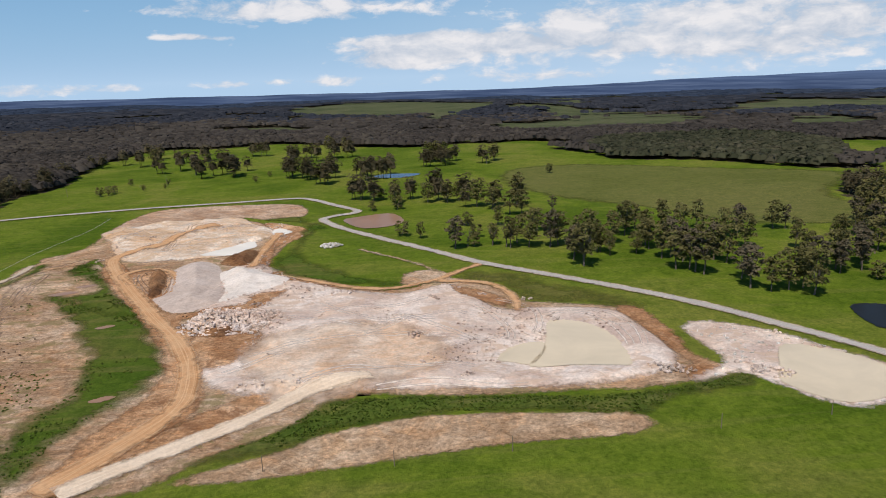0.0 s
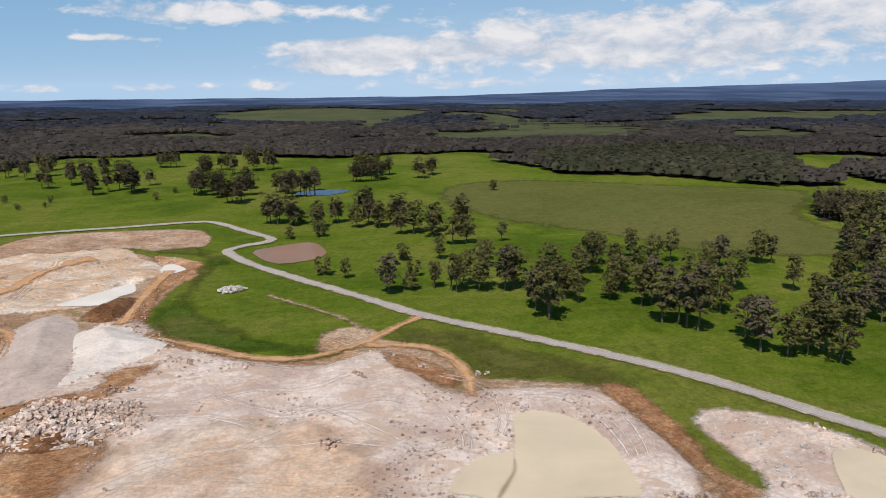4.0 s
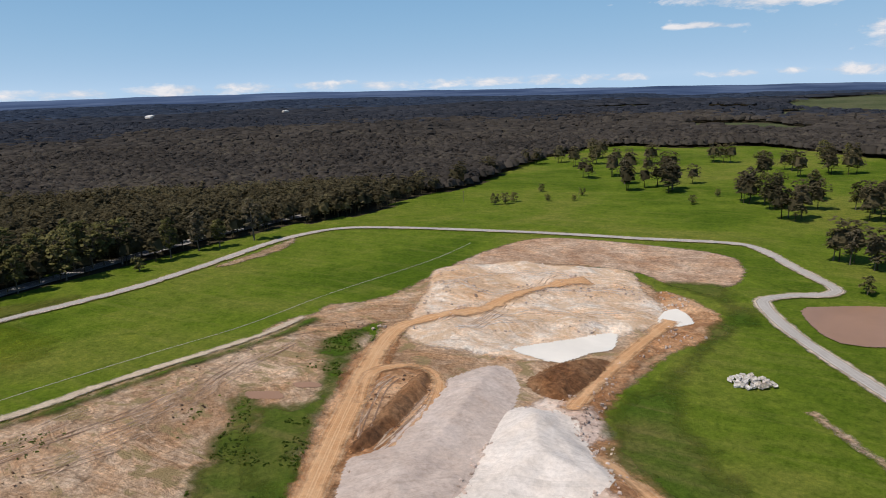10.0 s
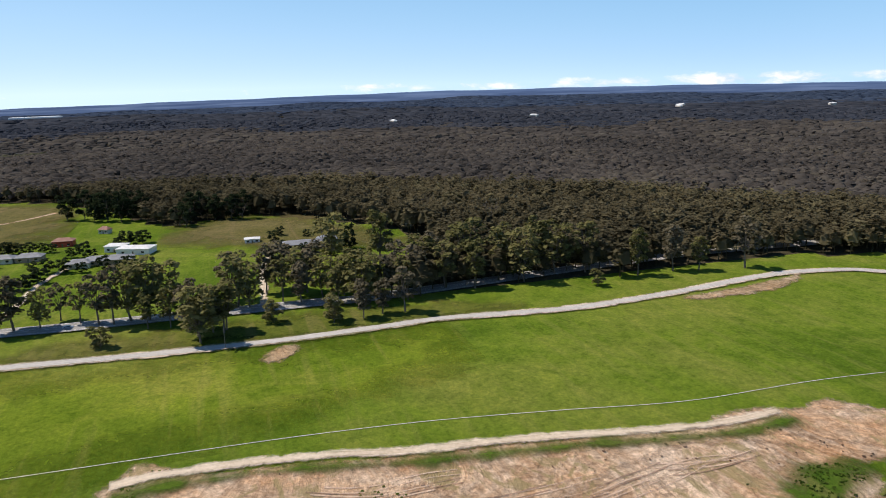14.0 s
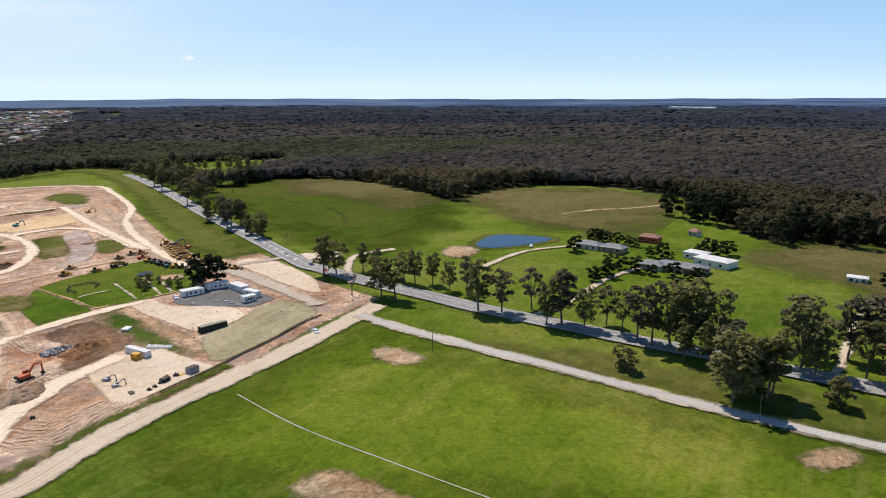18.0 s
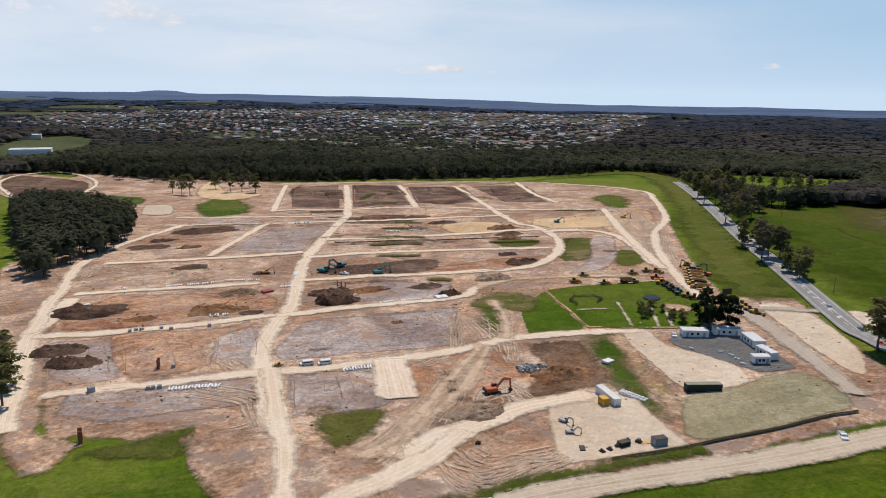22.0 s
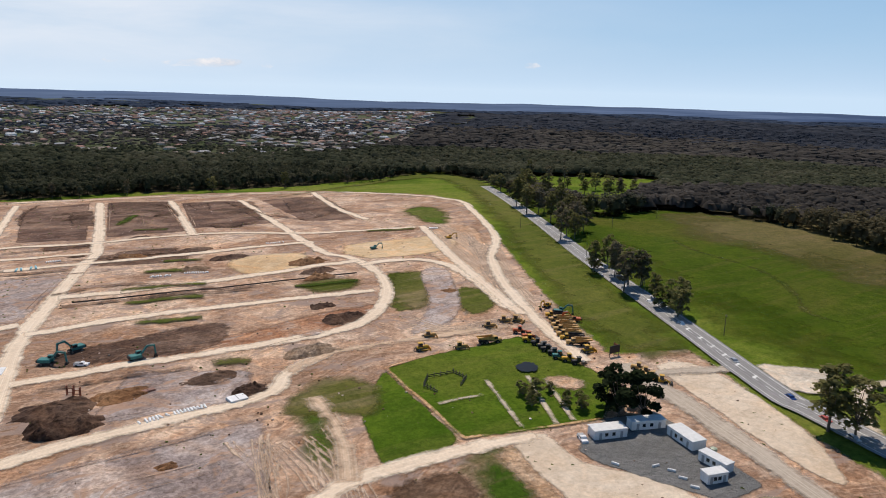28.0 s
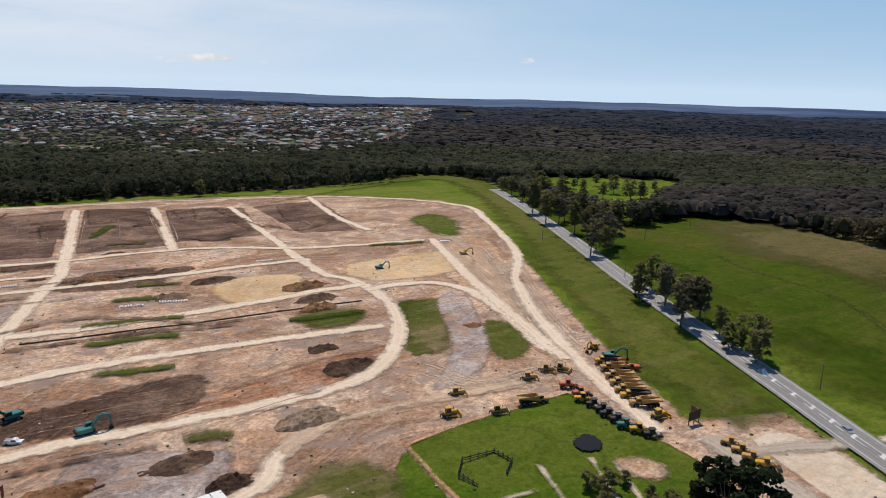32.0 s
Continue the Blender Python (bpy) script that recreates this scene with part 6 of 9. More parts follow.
ROOF_WHITE = plain("white_sheet_roof", (0.72, 0.72, 0.70), 0.4, 0, 0.18, 0.6)
GREY_PAINT = plain("grey_paint", (0.36, 0.37, 0.38), 0.5, 0, 0.2, 1)
YELLOW_PAINT = plain("yellow_machine_paint", (0.70, 0.38, 0.03), 0.5, 0, 0.35, 1.2)
CREAM_PAINT = plain("dusty_yellow_machine_paint", (0.60, 0.35, 0.11), 0.55, 0, 0.4, 1.2)
ORANGE_PAINT = plain("orange_red_machine_paint", (0.58, 0.12, 0.035), 0.5, 0, 0.3, 1.2)
TEAL_PAINT = plain("teal_machine_paint", (0.03, 0.20, 0.19), 0.5, 0, 0.3, 1.2)
GREEN_BOX = plain("dark_green_container_paint", (0.035, 0.045, 0.032), 0.6, 0, 0.3, 0.7)
OLIVE_ROOF = plain("olive_container_top", (0.24, 0.25, 0.17), 0.6, 0, 0.3, 0.7)
RED_PAINT = plain("red_paint", (0.45, 0.06, 0.035), 0.5, 0, 0.25, 1)
BLUE_PAINT = plain("blue_car_paint", (0.03, 0.07, 0.22), 0.25, 0.2, 0.1, 1)
SILVER_PAINT = plain("silver_car_paint", (0.42, 0.43, 0.44), 0.3, 0.5, 0.1, 1)
BLACK_PAINT = plain("black_panel", (0.018, 0.017, 0.018), 0.6, 0, 0.2, 1)
RUSTY_BOARD = plain("rust_red_board", (0.32, 0.10, 0.05), 0.7, 0, 0.3, 1)
SILT_CLOTH = plain("brown_silt_cloth", (0.11, 0.08, 0.06), 0.9, 0, 0.4, 1)
TIMBER = plain("weathered_timber", (0.20, 0.16, 0.12), 0.85, 0, 0.4, 3)
CONCRETE = plain("pale_concrete", (0.56, 0.53, 0.48), 0.85, 0, 0.25, 0.6)
CYAN_PIPE = plain("pale_blue_pipe", (0.22, 0.48, 0.56), 0.45, 0, 0.15, 1)
ROAD_PAINT = plain("white_road_paint", (0.74, 0.74, 0.71), 0.7, 0, 0.3, 0.4)
TANK_GREEN = plain("pale_green_tank", (0.40, 0.45, 0.32), 0.5, 0, 0.2, 1)
ROCK = soil("broken_pale_rock", (0.44, 0.34, 0.285), (0.58, 0.475, 0.415), (0.68, 0.59, 0.53), 10, 0.2, 0, hue=0.2)
PALE_BLOCK = soil("broken_pink_rock", (0.56, 0.45, 0.39), (0.68, 0.575, 0.51), (0.76, 0.68, 0.62), 10, 0.2, 0, relief=0.3)
WHITE_ROCK = soil("broken_white_rock", (0.60, 0.57, 0.53), (0.70, 0.67, 0.63), (0.78, 0.76, 0.72), 10, 0.2, 0)
BLUE_ROCK = soil("broken_grey_rock", (0.30, 0.31, 0.32), (0.44, 0.45, 0.46), (0.58, 0.58, 0.57), 10, 0.2, 0)
TILE_RED = plain("terracotta_roof", (0.31, 0.165, 0.125), 0.8, 0, 0.3, 0.3)
TILE_BROWN = plain("brown_tile_roof", (0.20, 0.155, 0.13), 0.8, 0, 0.3, 0.3)
TILE_GREY = plain("grey_tile_roof", (0.22, 0.23, 0.25), 0.7, 0, 0.3, 0.3)
BRICK_WALL = plain("tan_brick_wall", (0.38, 0.27, 0.20), 0.85, 0, 0.25, 0.5)
CREAM_WALL = plain("cream_wall", (0.62, 0.57, 0.48), 0.8, 0, 0.2, 0.5)


# ---- heaps and rocks ----
def heap(name, x, y, rx, ry, high, material, label, turn=0.0, seed=0, category="heap", sharp=1.0):
    """A tipped heap: a ridge of overlapping cones, worn at the foot."""
    r = np.random.default_rng(seed + int(abs(x) * 7 + abs(y) * 3))
    n = 54
    u, v = np.meshgrid(np.linspace(-1.1, 1.1, n), np.linspace(-1.1, 1.1, n))
    d = np.hypot(u, v) * (1 + 0.95 * (rough(u * 1.6 + x, v * 1.6 + y, 1.0, seed, 4) - 0.42))
    z = 0.75 * np.clip(1 - d, 0, 1) ** (0.8 / sharp)
    for _ in range(9):
        a, b = r.uniform(-0.6, 0.6, 2)
        z = np.maximum(z, (0.45 + 0.5 * r.random()) * np.clip(1 - np.hypot(u - a, v - b) * (1.8 + r.random()), 0, 1) ** 0.9 * (d < 0.98))
    z = z * (0.55 + 0.9 * rough(u * 7 + x, v * 7 + y, 1.0, seed + 1, 4))
    z[d > 1.0] = -0.03
    ca, sa = math.cos(radians(turn)), math.sin(radians(turn))
    px, py = u * rx * ca - v * ry * sa, u * rx * sa + v * ry * ca
    base = top(px + x, py + y) - at(x, y)
    verts = np.stack([px, py, base + 0.1 + z * high], -1).reshape(-1, 3)
    f = grid_faces(n, n)
    f = f[(d.ravel()[f] < 1.06).any(1)]
    used, back = np.unique(f, return_inverse=True)
    ob = new(name, mesh_of(name, verts[used], back.reshape(f.shape), material))
    ob.location = (x, y, at(x, y))
    return tagged(ob, label, category)


def mound(name, outline, high, slope, material, label, category, lumps=0.5):
    """A tipped heap over an outlined foot, rising at its angle of rest to an uneven crest."""
    ring = curve(outline, 3.0, True)
    lo, hi = ring.min(0) - 2, ring.max(0) + 2
    x, y = np.meshgrid(np.arange(lo[0], hi[0], 0.8), np.arange(lo[1], hi[1], 0.8))
    d = inside(x, y, ring) + 2.2 * (rough(x, y, 9, 3, 4) - 0.5)
    crest = high * (0.7 + 0.6 * rough(x, y, 18, 5, 3))
    z = np.where(d > 0, np.minimum(d * slope, crest + 0.12 * d), -0.05) + lumps * np.clip(d, 0, 1) * (rough(x, y, 2.5, 8, 3) - 0.5)
    cx, cy = ring.mean(0)
    f = grid_faces(x.shape[1], x.shape[0])
    f = f[(d.ravel()[f] > -0.6).any(1)]
    used, back = np.unique(f, return_inverse=True)
    v = np.stack([x - cx, y - cy, top(x, y) + 0.15 + z - at(cx, cy)], -1).reshape(-1, 3)[used]
    ob = new(name, mesh_of(name, v, back.reshape(f.shape), material))
    ob.location = (cx, cy, at(cx, cy))
    return tagged(ob, label, category)


def stone(r, size):
    """An angular broken rock."""
    o = np.array([(-1, -1, -1), (1, -1, -1), (1, 1, -1), (-1, 1, -1), (-1, -1, 1), (1, -1, 1), (1, 1, 1), (-1, 1, 1)], float)
    v = o * (0.55 + 0.55 * r.random((8, 3))) * size * (0.6 + 0.6 * r.random(3)) * 0.5
    f = np.array([(3, 2, 1, 0), (4, 5, 6, 7), (0, 1, 5, 4), (1, 2, 6, 5), (2, 3, 7, 6), (3, 0, 4, 7)])
    return v, f


def rock_pile(name, x, y, rx, ry, high, count, size, material, label, turn=0.0, seed=1):
    """Loose broken rocks tipped in a pile, each a piece of its own."""
    r = np.random.default_rng(seed)
    root = thing(name, label, "rock pile", "", x, y)
    shapes = [mesh_of("rock", *stone(r, 1.0), material, False) for _ in range(9)]
    for _ in range(count):
        a, d = r.random() * 6.28, math.sqrt(r.random())
        u, v = math.cos(a) * d * rx, math.sin(a) * d * ry
        px, py = u * math.cos(radians(turn)) - v * math.sin(radians(turn)), u * math.sin(radians(turn)) + v * math.cos(radians(turn))
        z = high * (1 - d) ** 0.6 * (0.55 + 0.5 * r.random())
        ob = new("rock", shapes[r.integers(9)])
        ob.parent = root
        s = size * (0.55 + 0.9 * r.random())
        ob.matrix_basis = Matrix.LocRotScale((px, py, at(x + px, y + py) - at(x, y) + z + s * 0.25), Euler(r.random(3) * 1.2 - 0.6 + np.array((0, 0, r.random() * 6))), (s, s * 0.8, s * 0.6))
    return root


mound("stockpile", STOCKPILE, 2.0, 0.22, GREY_HEAP, "large smooth pinkish grey crushed rock stockpile", "heap")
mound("stockpile", WHITE_HEAP, 2.8, 0.30, WHITE_STOCK, "white crushed rock stockpile with crisp ridge", "heap")
mound("soil_mound", DARK_HEAP, 2.2, 0.7, RED_HEAP, "long dark clay ridge beside loop track", "heap", 2.2)
mound("soil_mound", BROWN_HEAP, 1.8, 0.5, RED_HEAP, "rough red-brown clay heap below the pit", "heap", 2.4)
heap("soil_mound", -72, 196, 12, 7, 2.0, RED_HEAP, "low red-brown clay bank beside rock pile", 20, 5)
rock_pile("rock_pile", -70, 207, 18, 13, 1.3, 295, 1.55, PALE_BLOCK, "large pile of broken pale sandstone blocks", 0, 1)
rock_pile("rock_pile", -54, 210, 8, 6, 1.2, 60, 1.5, ROCK, "scattered tail of broken pale blocks", 0, 2)
rock_pile("rock_pile", -28, 352, 7, 6, 1.4, 70, 1.8, WHITE_ROCK, "pile of white boulders on grass", 10, 3)
rock_pile("rock_pile", -251, -57, 6.5, 3.5, 1.8, 110, 1.1, BLUE_ROCK, "pile of grey and white rubble", -15, 4)
rock_pile("rock_pile", 104, 125, 9, 4, 1.0, 60, 1.3, ROCK, "broken pale rocks at pond edge", -20, 5)
rock_pile("rock_pile", 139, 117, 8, 5, 0.8, 50, 1.3, ROCK, "broken pale rocks beside settling pond", -30, 6)
rock_pile("rock_pile", 12, 175, 4, 3, 0.7, 26, 1.1, ROCK, "small cluster of broken rocks", 0, 7)
rock_pile("rock_pile", -58, 229, 6, 3, 0.7, 30, 1.0, ROCK, "scattered small rocks on quarry floor", 0, 8)
for i, (x, y) in enumerate(((28, 129), (77, 186), (163, 154), (170, 138), (133, 127), (172, 92), (-36, 251), (-15, 242), (26, 222), (50, 230), (71, 218), (-170, 340), (-126, 444))):
    rock_pile("rock_cluster", x, y, 3.2, 1.6, 0.3, 9, 1.2, ROCK, "few loose pale rocks lying on the ground", i * 37, 20 + i)
HEAPS_DARK = [(-88, -175, 14.9, 5), (-92, -108, 8.3, 4.5), (-131, -379, 20.1, 2.5), (-104, -346, 8, 2), (-97, -323, 11.5, 1.5), (-122, -316, 7.5, 1.5), (-126, -255, 8.2, 2), (-164, -229, 4.6, 2), (-195, -161, 9, 6), (-251, -160, 5.9, 4), (-310, -235, 5.8, 3), (-311, -213, 9.5, 3), (-249, -591, 8.9, 3), (-312, -568, 7.3, 3), (-369, -576, 12, 2), (-217, -591, 5.9, 1.5), (-156, -153, 5.6, 1.5), (-229, -416, 4.5, 1.5), (-275, -466, 6.2, 1.2), (-195, -175, 10.0, 3.5), (-85, -124, 9.5, 3.5), (-253, -607, 8.7, 2.5), (-246, -632, 10.1, 2.2), (-374, -553, 14, 2), (-296, -397, 10.5, 2.5), (-336, -300, 9, 2.8), (-306, -362, 10.4, 2.8), (-243, -177, 8, 2.5)]
HEAPS_BROWN = [(-151, -190, 9.7, 3), (-141, -162, 11.5, 2.5), (-214, -177, 8.1, 2), (-282, -182, 10.1, 3), (-340, -323, 11.1, 3.5), (-331, -286, 8.5, 3), (-280, -342, 8.1, 2.5), (-257, -397, 8.9, 2), (-111, -159, 6.4, 1), (-220, -30, 10, 3), (-258, -50, 10.5, 3.5), (-216, -123, 2.9, 1), (-174, -44, 5.1, 1), (-375, -226, 5.2, 1)]
for i, (x, y, r, high) in enumerate(HEAPS_DARK):
    heap("soil_mound", x, y, r * 1.2, r * 0.8, high * 0.78, DARK_SOIL_HEAP, "dark topsoil heap on graded site", 5, 30 + i)
for i, (x, y, r, high) in enumerate(HEAPS_BROWN):
    heap("soil_mound", x, y, r * 1.15, r * 0.75, high, RED_HEAP if i % 3 else BROWN_SOIL_HEAP, "brown soil heap on graded site", 5, 60 + i)


# ---- machines ----
def excavator(paint, label):
    e = thing("excavator", label, "excavator", "parked machines")
    for y in (-1.15, 1.15):
        t = piece("track", tub(-2.1, 2.1, y - 0.3, y + 0.3, 0, 0.95, 0.25), DARK_STEEL, e)
        for x in (-1.6, 1.6):
            piece("sprocket", drum((x, y - 0.33, 0.47), (x, y + 0.33, 0.47), 0.38, 10), STEEL, t)
    piece("slew_ring", drum((0, 0, 0.8), (0, 0, 1.1), 0.9), DARK_STEEL, e)
    piece("house", tub(-2.7, 1.0, -1.4, 1.4, 1.05, 2.1, 0.18), paint, e)
    piece("counterweight", tub(-3.1, -2.5, -1.35, 1.35, 1.1, 2.0, 0.2), DARK_STEEL, e)
    c = piece("cab", tub(-0.3, 1.5, 0.35, 1.4, 1.05, 3.0, 0.15, 0.1), paint, e)
    piece("window", tub(-0.1, 1.56, 0.3, 1.45, 1.9, 2.75, 0.05, 0.1), GLASS, c)
    piece("boom", join([bar((0.8, -0.2, 1.7), (3.2, -0.2, 4.4), 0.5, 0.6), bar((3.1, -0.2, 4.4), (5.6, -0.2, 4.1), 0.45, 0.5)]), paint, e)
    piece("arm", bar((5.5, -0.2, 4.4), (5.9, -0.2, 1.2), 0.4, 0.5), paint, e)
    piece("ram", join([drum((1.2, -0.2, 2.6), (3.1, -0.2, 4.0), 0.1, 8), drum((3.4, -0.2, 4.9), (5.5, -0.2, 4.7), 0.1, 8)]), STEEL, e)
    piece("bucket", tub(5.3, 6.4, -0.75, 0.35, 0.05, 1.2, 0.3, 0.15), DARK_STEEL, e)
    return e


def dozer(paint, label):
    e = thing("bulldozer", label, "bulldozer", "parked machines")
    for y in (-1.1, 1.1):
        t = piece("track", tub(-2.0, 2.0, y - 0.32, y + 0.32, 0, 1.15, 0.3), DARK_STEEL, e)
        piece("sprocket", drum((-1.3, y - 0.35, 0.7), (-1.3, y + 0.35, 0.7), 0.45, 10), STEEL, t)
    piece("engine_hood", tub(0.0, 2.4, -0.65, 0.65, 0.8, 2.1, 0.15), paint, e)
    piece("body", tub(-2.0, 0.2, -0.8, 0.8, 0.8, 1.7, 0.12), paint, e)
    c = piece("cab", tub(-1.3, 0.3, -0.8, 0.8, 1.6, 3.1, 0.15, 0.12), GLASS, e)
    piece("cab_roof", tub(-1.5, 0.5, -0.95, 0.95, 3.05, 3.25, 0.08), paint, c)
    piece("exhaust", drum((1.2, 0.3, 2.0), (1.2, 0.3, 2.9), 0.09, 8), DARK_STEEL, e)
    piece("blade", join([bar((3.1, -1.9, 0.75), (3.1, 1.9, 0.75), 0.25, 1.35), bar((3.3, -1.9, 0.15), (3.3, 1.9, 0.15), 0.2, 0.25)]), paint, e)
    for y in (-1.5, 1.5):
        piece("push_arm", bar((-0.6, y, 0.7), (3.0, y, 0.6), 0.2, 0.3), paint, e)
    piece("ripper", join([bar((-2.2, -0.7, 1.1), (-2.2, 0.7, 1.1), 0.3, 0.4), bar((-2.9, 0, 1.2), (-3.0, 0, 0.2), 0.2, 0.3), bar((-2.2, 0, 1.2), (-2.9, 0, 1.2), 0.3, 0.3)]), DARK_STEEL, e)
    return e


def dump_truck(paint, label):
    e = thing("dump_truck", label, "dump truck", "parked machines")
    piece("chassis", tub(-4.8, 4.6, -0.6, 0.6, 0.9, 1.4, 0.05), DARK_STEEL, e)
    piece("bonnet", tub(3.0, 5.2, -1.2, 1.2, 1.1, 2.3, 0.25), paint, e)
    c = piece("cab", tub(1.6, 3.2, -1.1, 1.1, 1.2, 3.3, 0.15, 0.1), paint, e)
    piece("window", tub(1.7, 3.27, -1.14, 1.14, 2.2, 3.05, 0.05, 0.05), GLASS, c)
    outer = np.array([(-5.4, -1.5, 2.6), (1.3, -1.5, 1.7), (1.3, 1.5, 1.7), (-5.4, 1.5, 2.6), (-5.6, -1.6, 3.1), (1.6, -1.6, 3.4), (1.6, 1.6, 3.4), (-5.6, 1.6, 3.1), (-5.5, -1.4, 3.05), (1.4, -1.4, 3.35), (1.4, 1.4, 3.35), (-5.5, 1.4, 3.05), (-5.3, -1.3, 2.75), (1.1, -1.3, 1.9), (1.1, 1.3, 1.9), (-5.3, 1.3, 2.75)], float)
    f = [(3, 2, 1, 0), (12, 13, 14, 15)]
    for k in (0, 4, 8):
        for i in range(4):
            j = (i + 1) % 4
            f.append((k + i, k + j, k + 4 + j, k + 4 + i))
    piece("tipper_body", (outer, np.array(f)), CREAM_PAINT if paint is not YELLOW_PAINT else DARK_STEEL, e)
    wheels(e, [(x, y) for x in (3.2, -1.6, -3.6) for y in (-1.2, 1.2)], 0.88, 0.65, RUBBER)
    return e


def loader(paint, label, name="wheel_loader"):
    e = thing(name, label, "loader", "parked machines")
    piece("rear_body", tub(-3.0, -0.4, -0.9, 0.9, 0.9, 2.1, 0.2), paint, e)
    piece("front_frame", tub(-0.4, 1.6, -0.6, 0.6, 0.8, 1.6, 0.15), paint, e)
    c = piece("cab", tub(-0.9, 0.5, -0.75, 0.75, 1.6, 3.2, 0.12, 0.1), GLASS, e)
    piece("cab_roof", tub(-1.0, 0.6, -0.85, 0.85, 3.15, 3.32, 0.06), paint, c)
    for y in (-0.5, 0.5):
        piece("lift_arm", bar((0.6, y, 1.8), (2.9, y, 0.7), 0.2, 0.35), paint, e)
    piece("bucket", tub(2.5, 3.7, -1.4, 1.4, 0.08, 1.1, 0.3, 0.1), DARK_STEEL, e)
    wheels(e, [(x, y) for x in (1.2, -1.9) for y in (-1.05, 1.05)], 0.75, 0.55, RUBBER)
    return e


def roller(paint, label):
    e = thing("soil_compactor", label, "roller", "parked machines")
    piece("rear_body", tub(-2.8, -0.3, -0.85, 0.85, 0.9, 1.9, 0.2), paint, e)
    c = piece("cab", tub(-0.9, 0.5, -0.75, 0.75, 1.3, 2.9, 0.1, 0.1), GLASS, e)
    piece("canopy", tub(-1.1, 0.7, -0.9, 0.9, 2.85, 3.0, 0.05), paint, c)
    piece("drum_frame", join([bar((0.3, -1.15, 0.8), (2.7, -1.15, 0.8), 0.15, 0.35), bar((0.3, 1.15, 0.8), (2.7, 1.15, 0.8), 0.15, 0.35), bar((2.7, -1.2, 0.8), (2.7, 1.2, 0.8), 0.2, 0.35)]), paint, e)
    piece("drum", drum((1.7, -1.05, 0.76), (1.7, 1.05, 0.76), 0.75, 16), STEEL, e)
    wheels(e, [(-1.7, y) for y in (-0.85, 0.85)], 0.75, 0.5, RUBBER)
    return e


def van(paint, label):
    e = thing("van", label, "van", "site vans")
    b = piece("body", join([tub(-2.5, 2.5, -0.95, 0.95, 0.35, 1.15, 0.08), tub(-2.45, 1.7, -0.92, 0.92, 1.1, 2.05, 0.15, 0.12)]), paint, e)
    piece("side_windows", tub(-1.9, 1.5, -0.95, 0.95, 1.3, 1.75, 0.03, 0.05), GLASS, b)
    piece("windscreen", bar((1.75, 0, 1.15), (1.5, 0, 1.9), 1.6, 0.06), GLASS, b)
    piece("bumper", tub(2.4, 2.62, -0.9, 0.9, 0.35, 0.65, 0.05), BLACK_PAINT, e)
    wheels(e, [(x, y) for x in (1.6, -1.6) for y in (-0.85, 0.85)], 0.36, 0.24, RUBBER)
    return e


def car(paint, label, name="car", group="cars on the highway", tray=False):
    e = thing(name, label, "car", group)
    b = piece("body", tub(-2.25, 2.25, -0.9, 0.9, 0.3, 0.95, 0.12), paint, e)
    x0, x1 = (-0.5, 1.1) if tray else (-1.7, 1.0)
    c = piece("cabin", tub(x0, x1, -0.78, 0.78, 0.9, 1.5, 0.1, 0.3), paint, e)
    piece("windows", tub(x0 + 0.1, x1 - 0.1, -0.81, 0.81, 1.0, 1.36, 0.03, 0.22), GLASS, c)
    if tray:
        piece("tray", tub(-2.2, -0.6, -0.85, 0.85, 0.9, 1.15, 0.05), GREY_PAINT, e)
    for y in (-0.65, 0.65):
        piece("headlight", tub(2.18, 2.28, y - 0.18, y + 0.18, 0.6, 0.78, 0.03), WHITE_PAINT, b)
    wheels(e, [(x, y) for x in (1.4, -1.4) for y in (-0.8, 0.8)], 0.33, 0.22, RUBBER)
    return e


set_down(excavator(ORANGE_PAINT, "orange excavator digging on brown earth"), [(-230, -42, -176, 1.05)])
set_down(excavator(TEAL_PAINT, "teal excavator parked on graded earth"), [(-197, -222, 150, 1.15), (-207, -231, 20, 1.15), (-225, -208, -172, 1.1), (-396, -168, 140)], "teal excavators")
set_down(excavator(YELLOW_PAINT, "yellow excavator parked beside the track"), [(-397, -178, 20, 0.9), (-166, -228, 170, 0.8), (-450, -338, 160, 0.9)])
set_down(excavator(ORANGE_PAINT, "orange excavator with raised boom among trucks"), [(-394, -156, -34, 0.95)])
set_down(excavator(TEAL_PAINT, "small teal excavator on far lots"), [(-391, -336, 170, 0.9)])
set_down(dozer(CREAM_PAINT, "dusty yellow bulldozer on red earth track"), [(-329, -172, 160), (-332, -154, 158), (-357, -169, 155), (-367, -171, 140), (-372, -169, 120)], "bulldozers")
set_down(dozer(YELLOW_PAINT, "yellow bulldozer on red earth track"), [(-318, -160, 165), (-371, -125, 170), (-164, -85, 5, 0.6)], "bulldozers")
set_down(dump_truck(CREAM_PAINT, "dusty yellow articulated dump truck parked in row"), [(-384, -153, -34, 0.95), (-381, -148, -34, 0.95), (-378, -143, -34, 0.95), (-388, -159, -34, 0.95), (-374, -133, -34, 0.95), (-346, -154, 160, 0.95)], "dump trucks")
set_down(dump_truck(YELLOW_PAINT, "yellow dump truck parked in row"), [(-391, -165, -34, 0.9), (-376, -139, -34, 0.9)], "dump trucks")
set_down(loader(YELLOW_PAINT, "yellow wheel loader parked beside trucks"), [(-360, -146, 150), (-359, -122, 150), (-372, -90, 130)], "wheel loaders")
set_down(loader(ORANGE_PAINT, "red wheel tractor parked beside track"), [(-364, -157, 150), (-363, -150, 160)], "wheel loaders")
set_down(roller(BLACK_PAINT, "dark soil compactor parked in row"), [(-360, -141, 150), (-360, -137, 150), (-359, -134, 148), (-359, -130, 152), (-360, -118, 150)], "soil compactors")
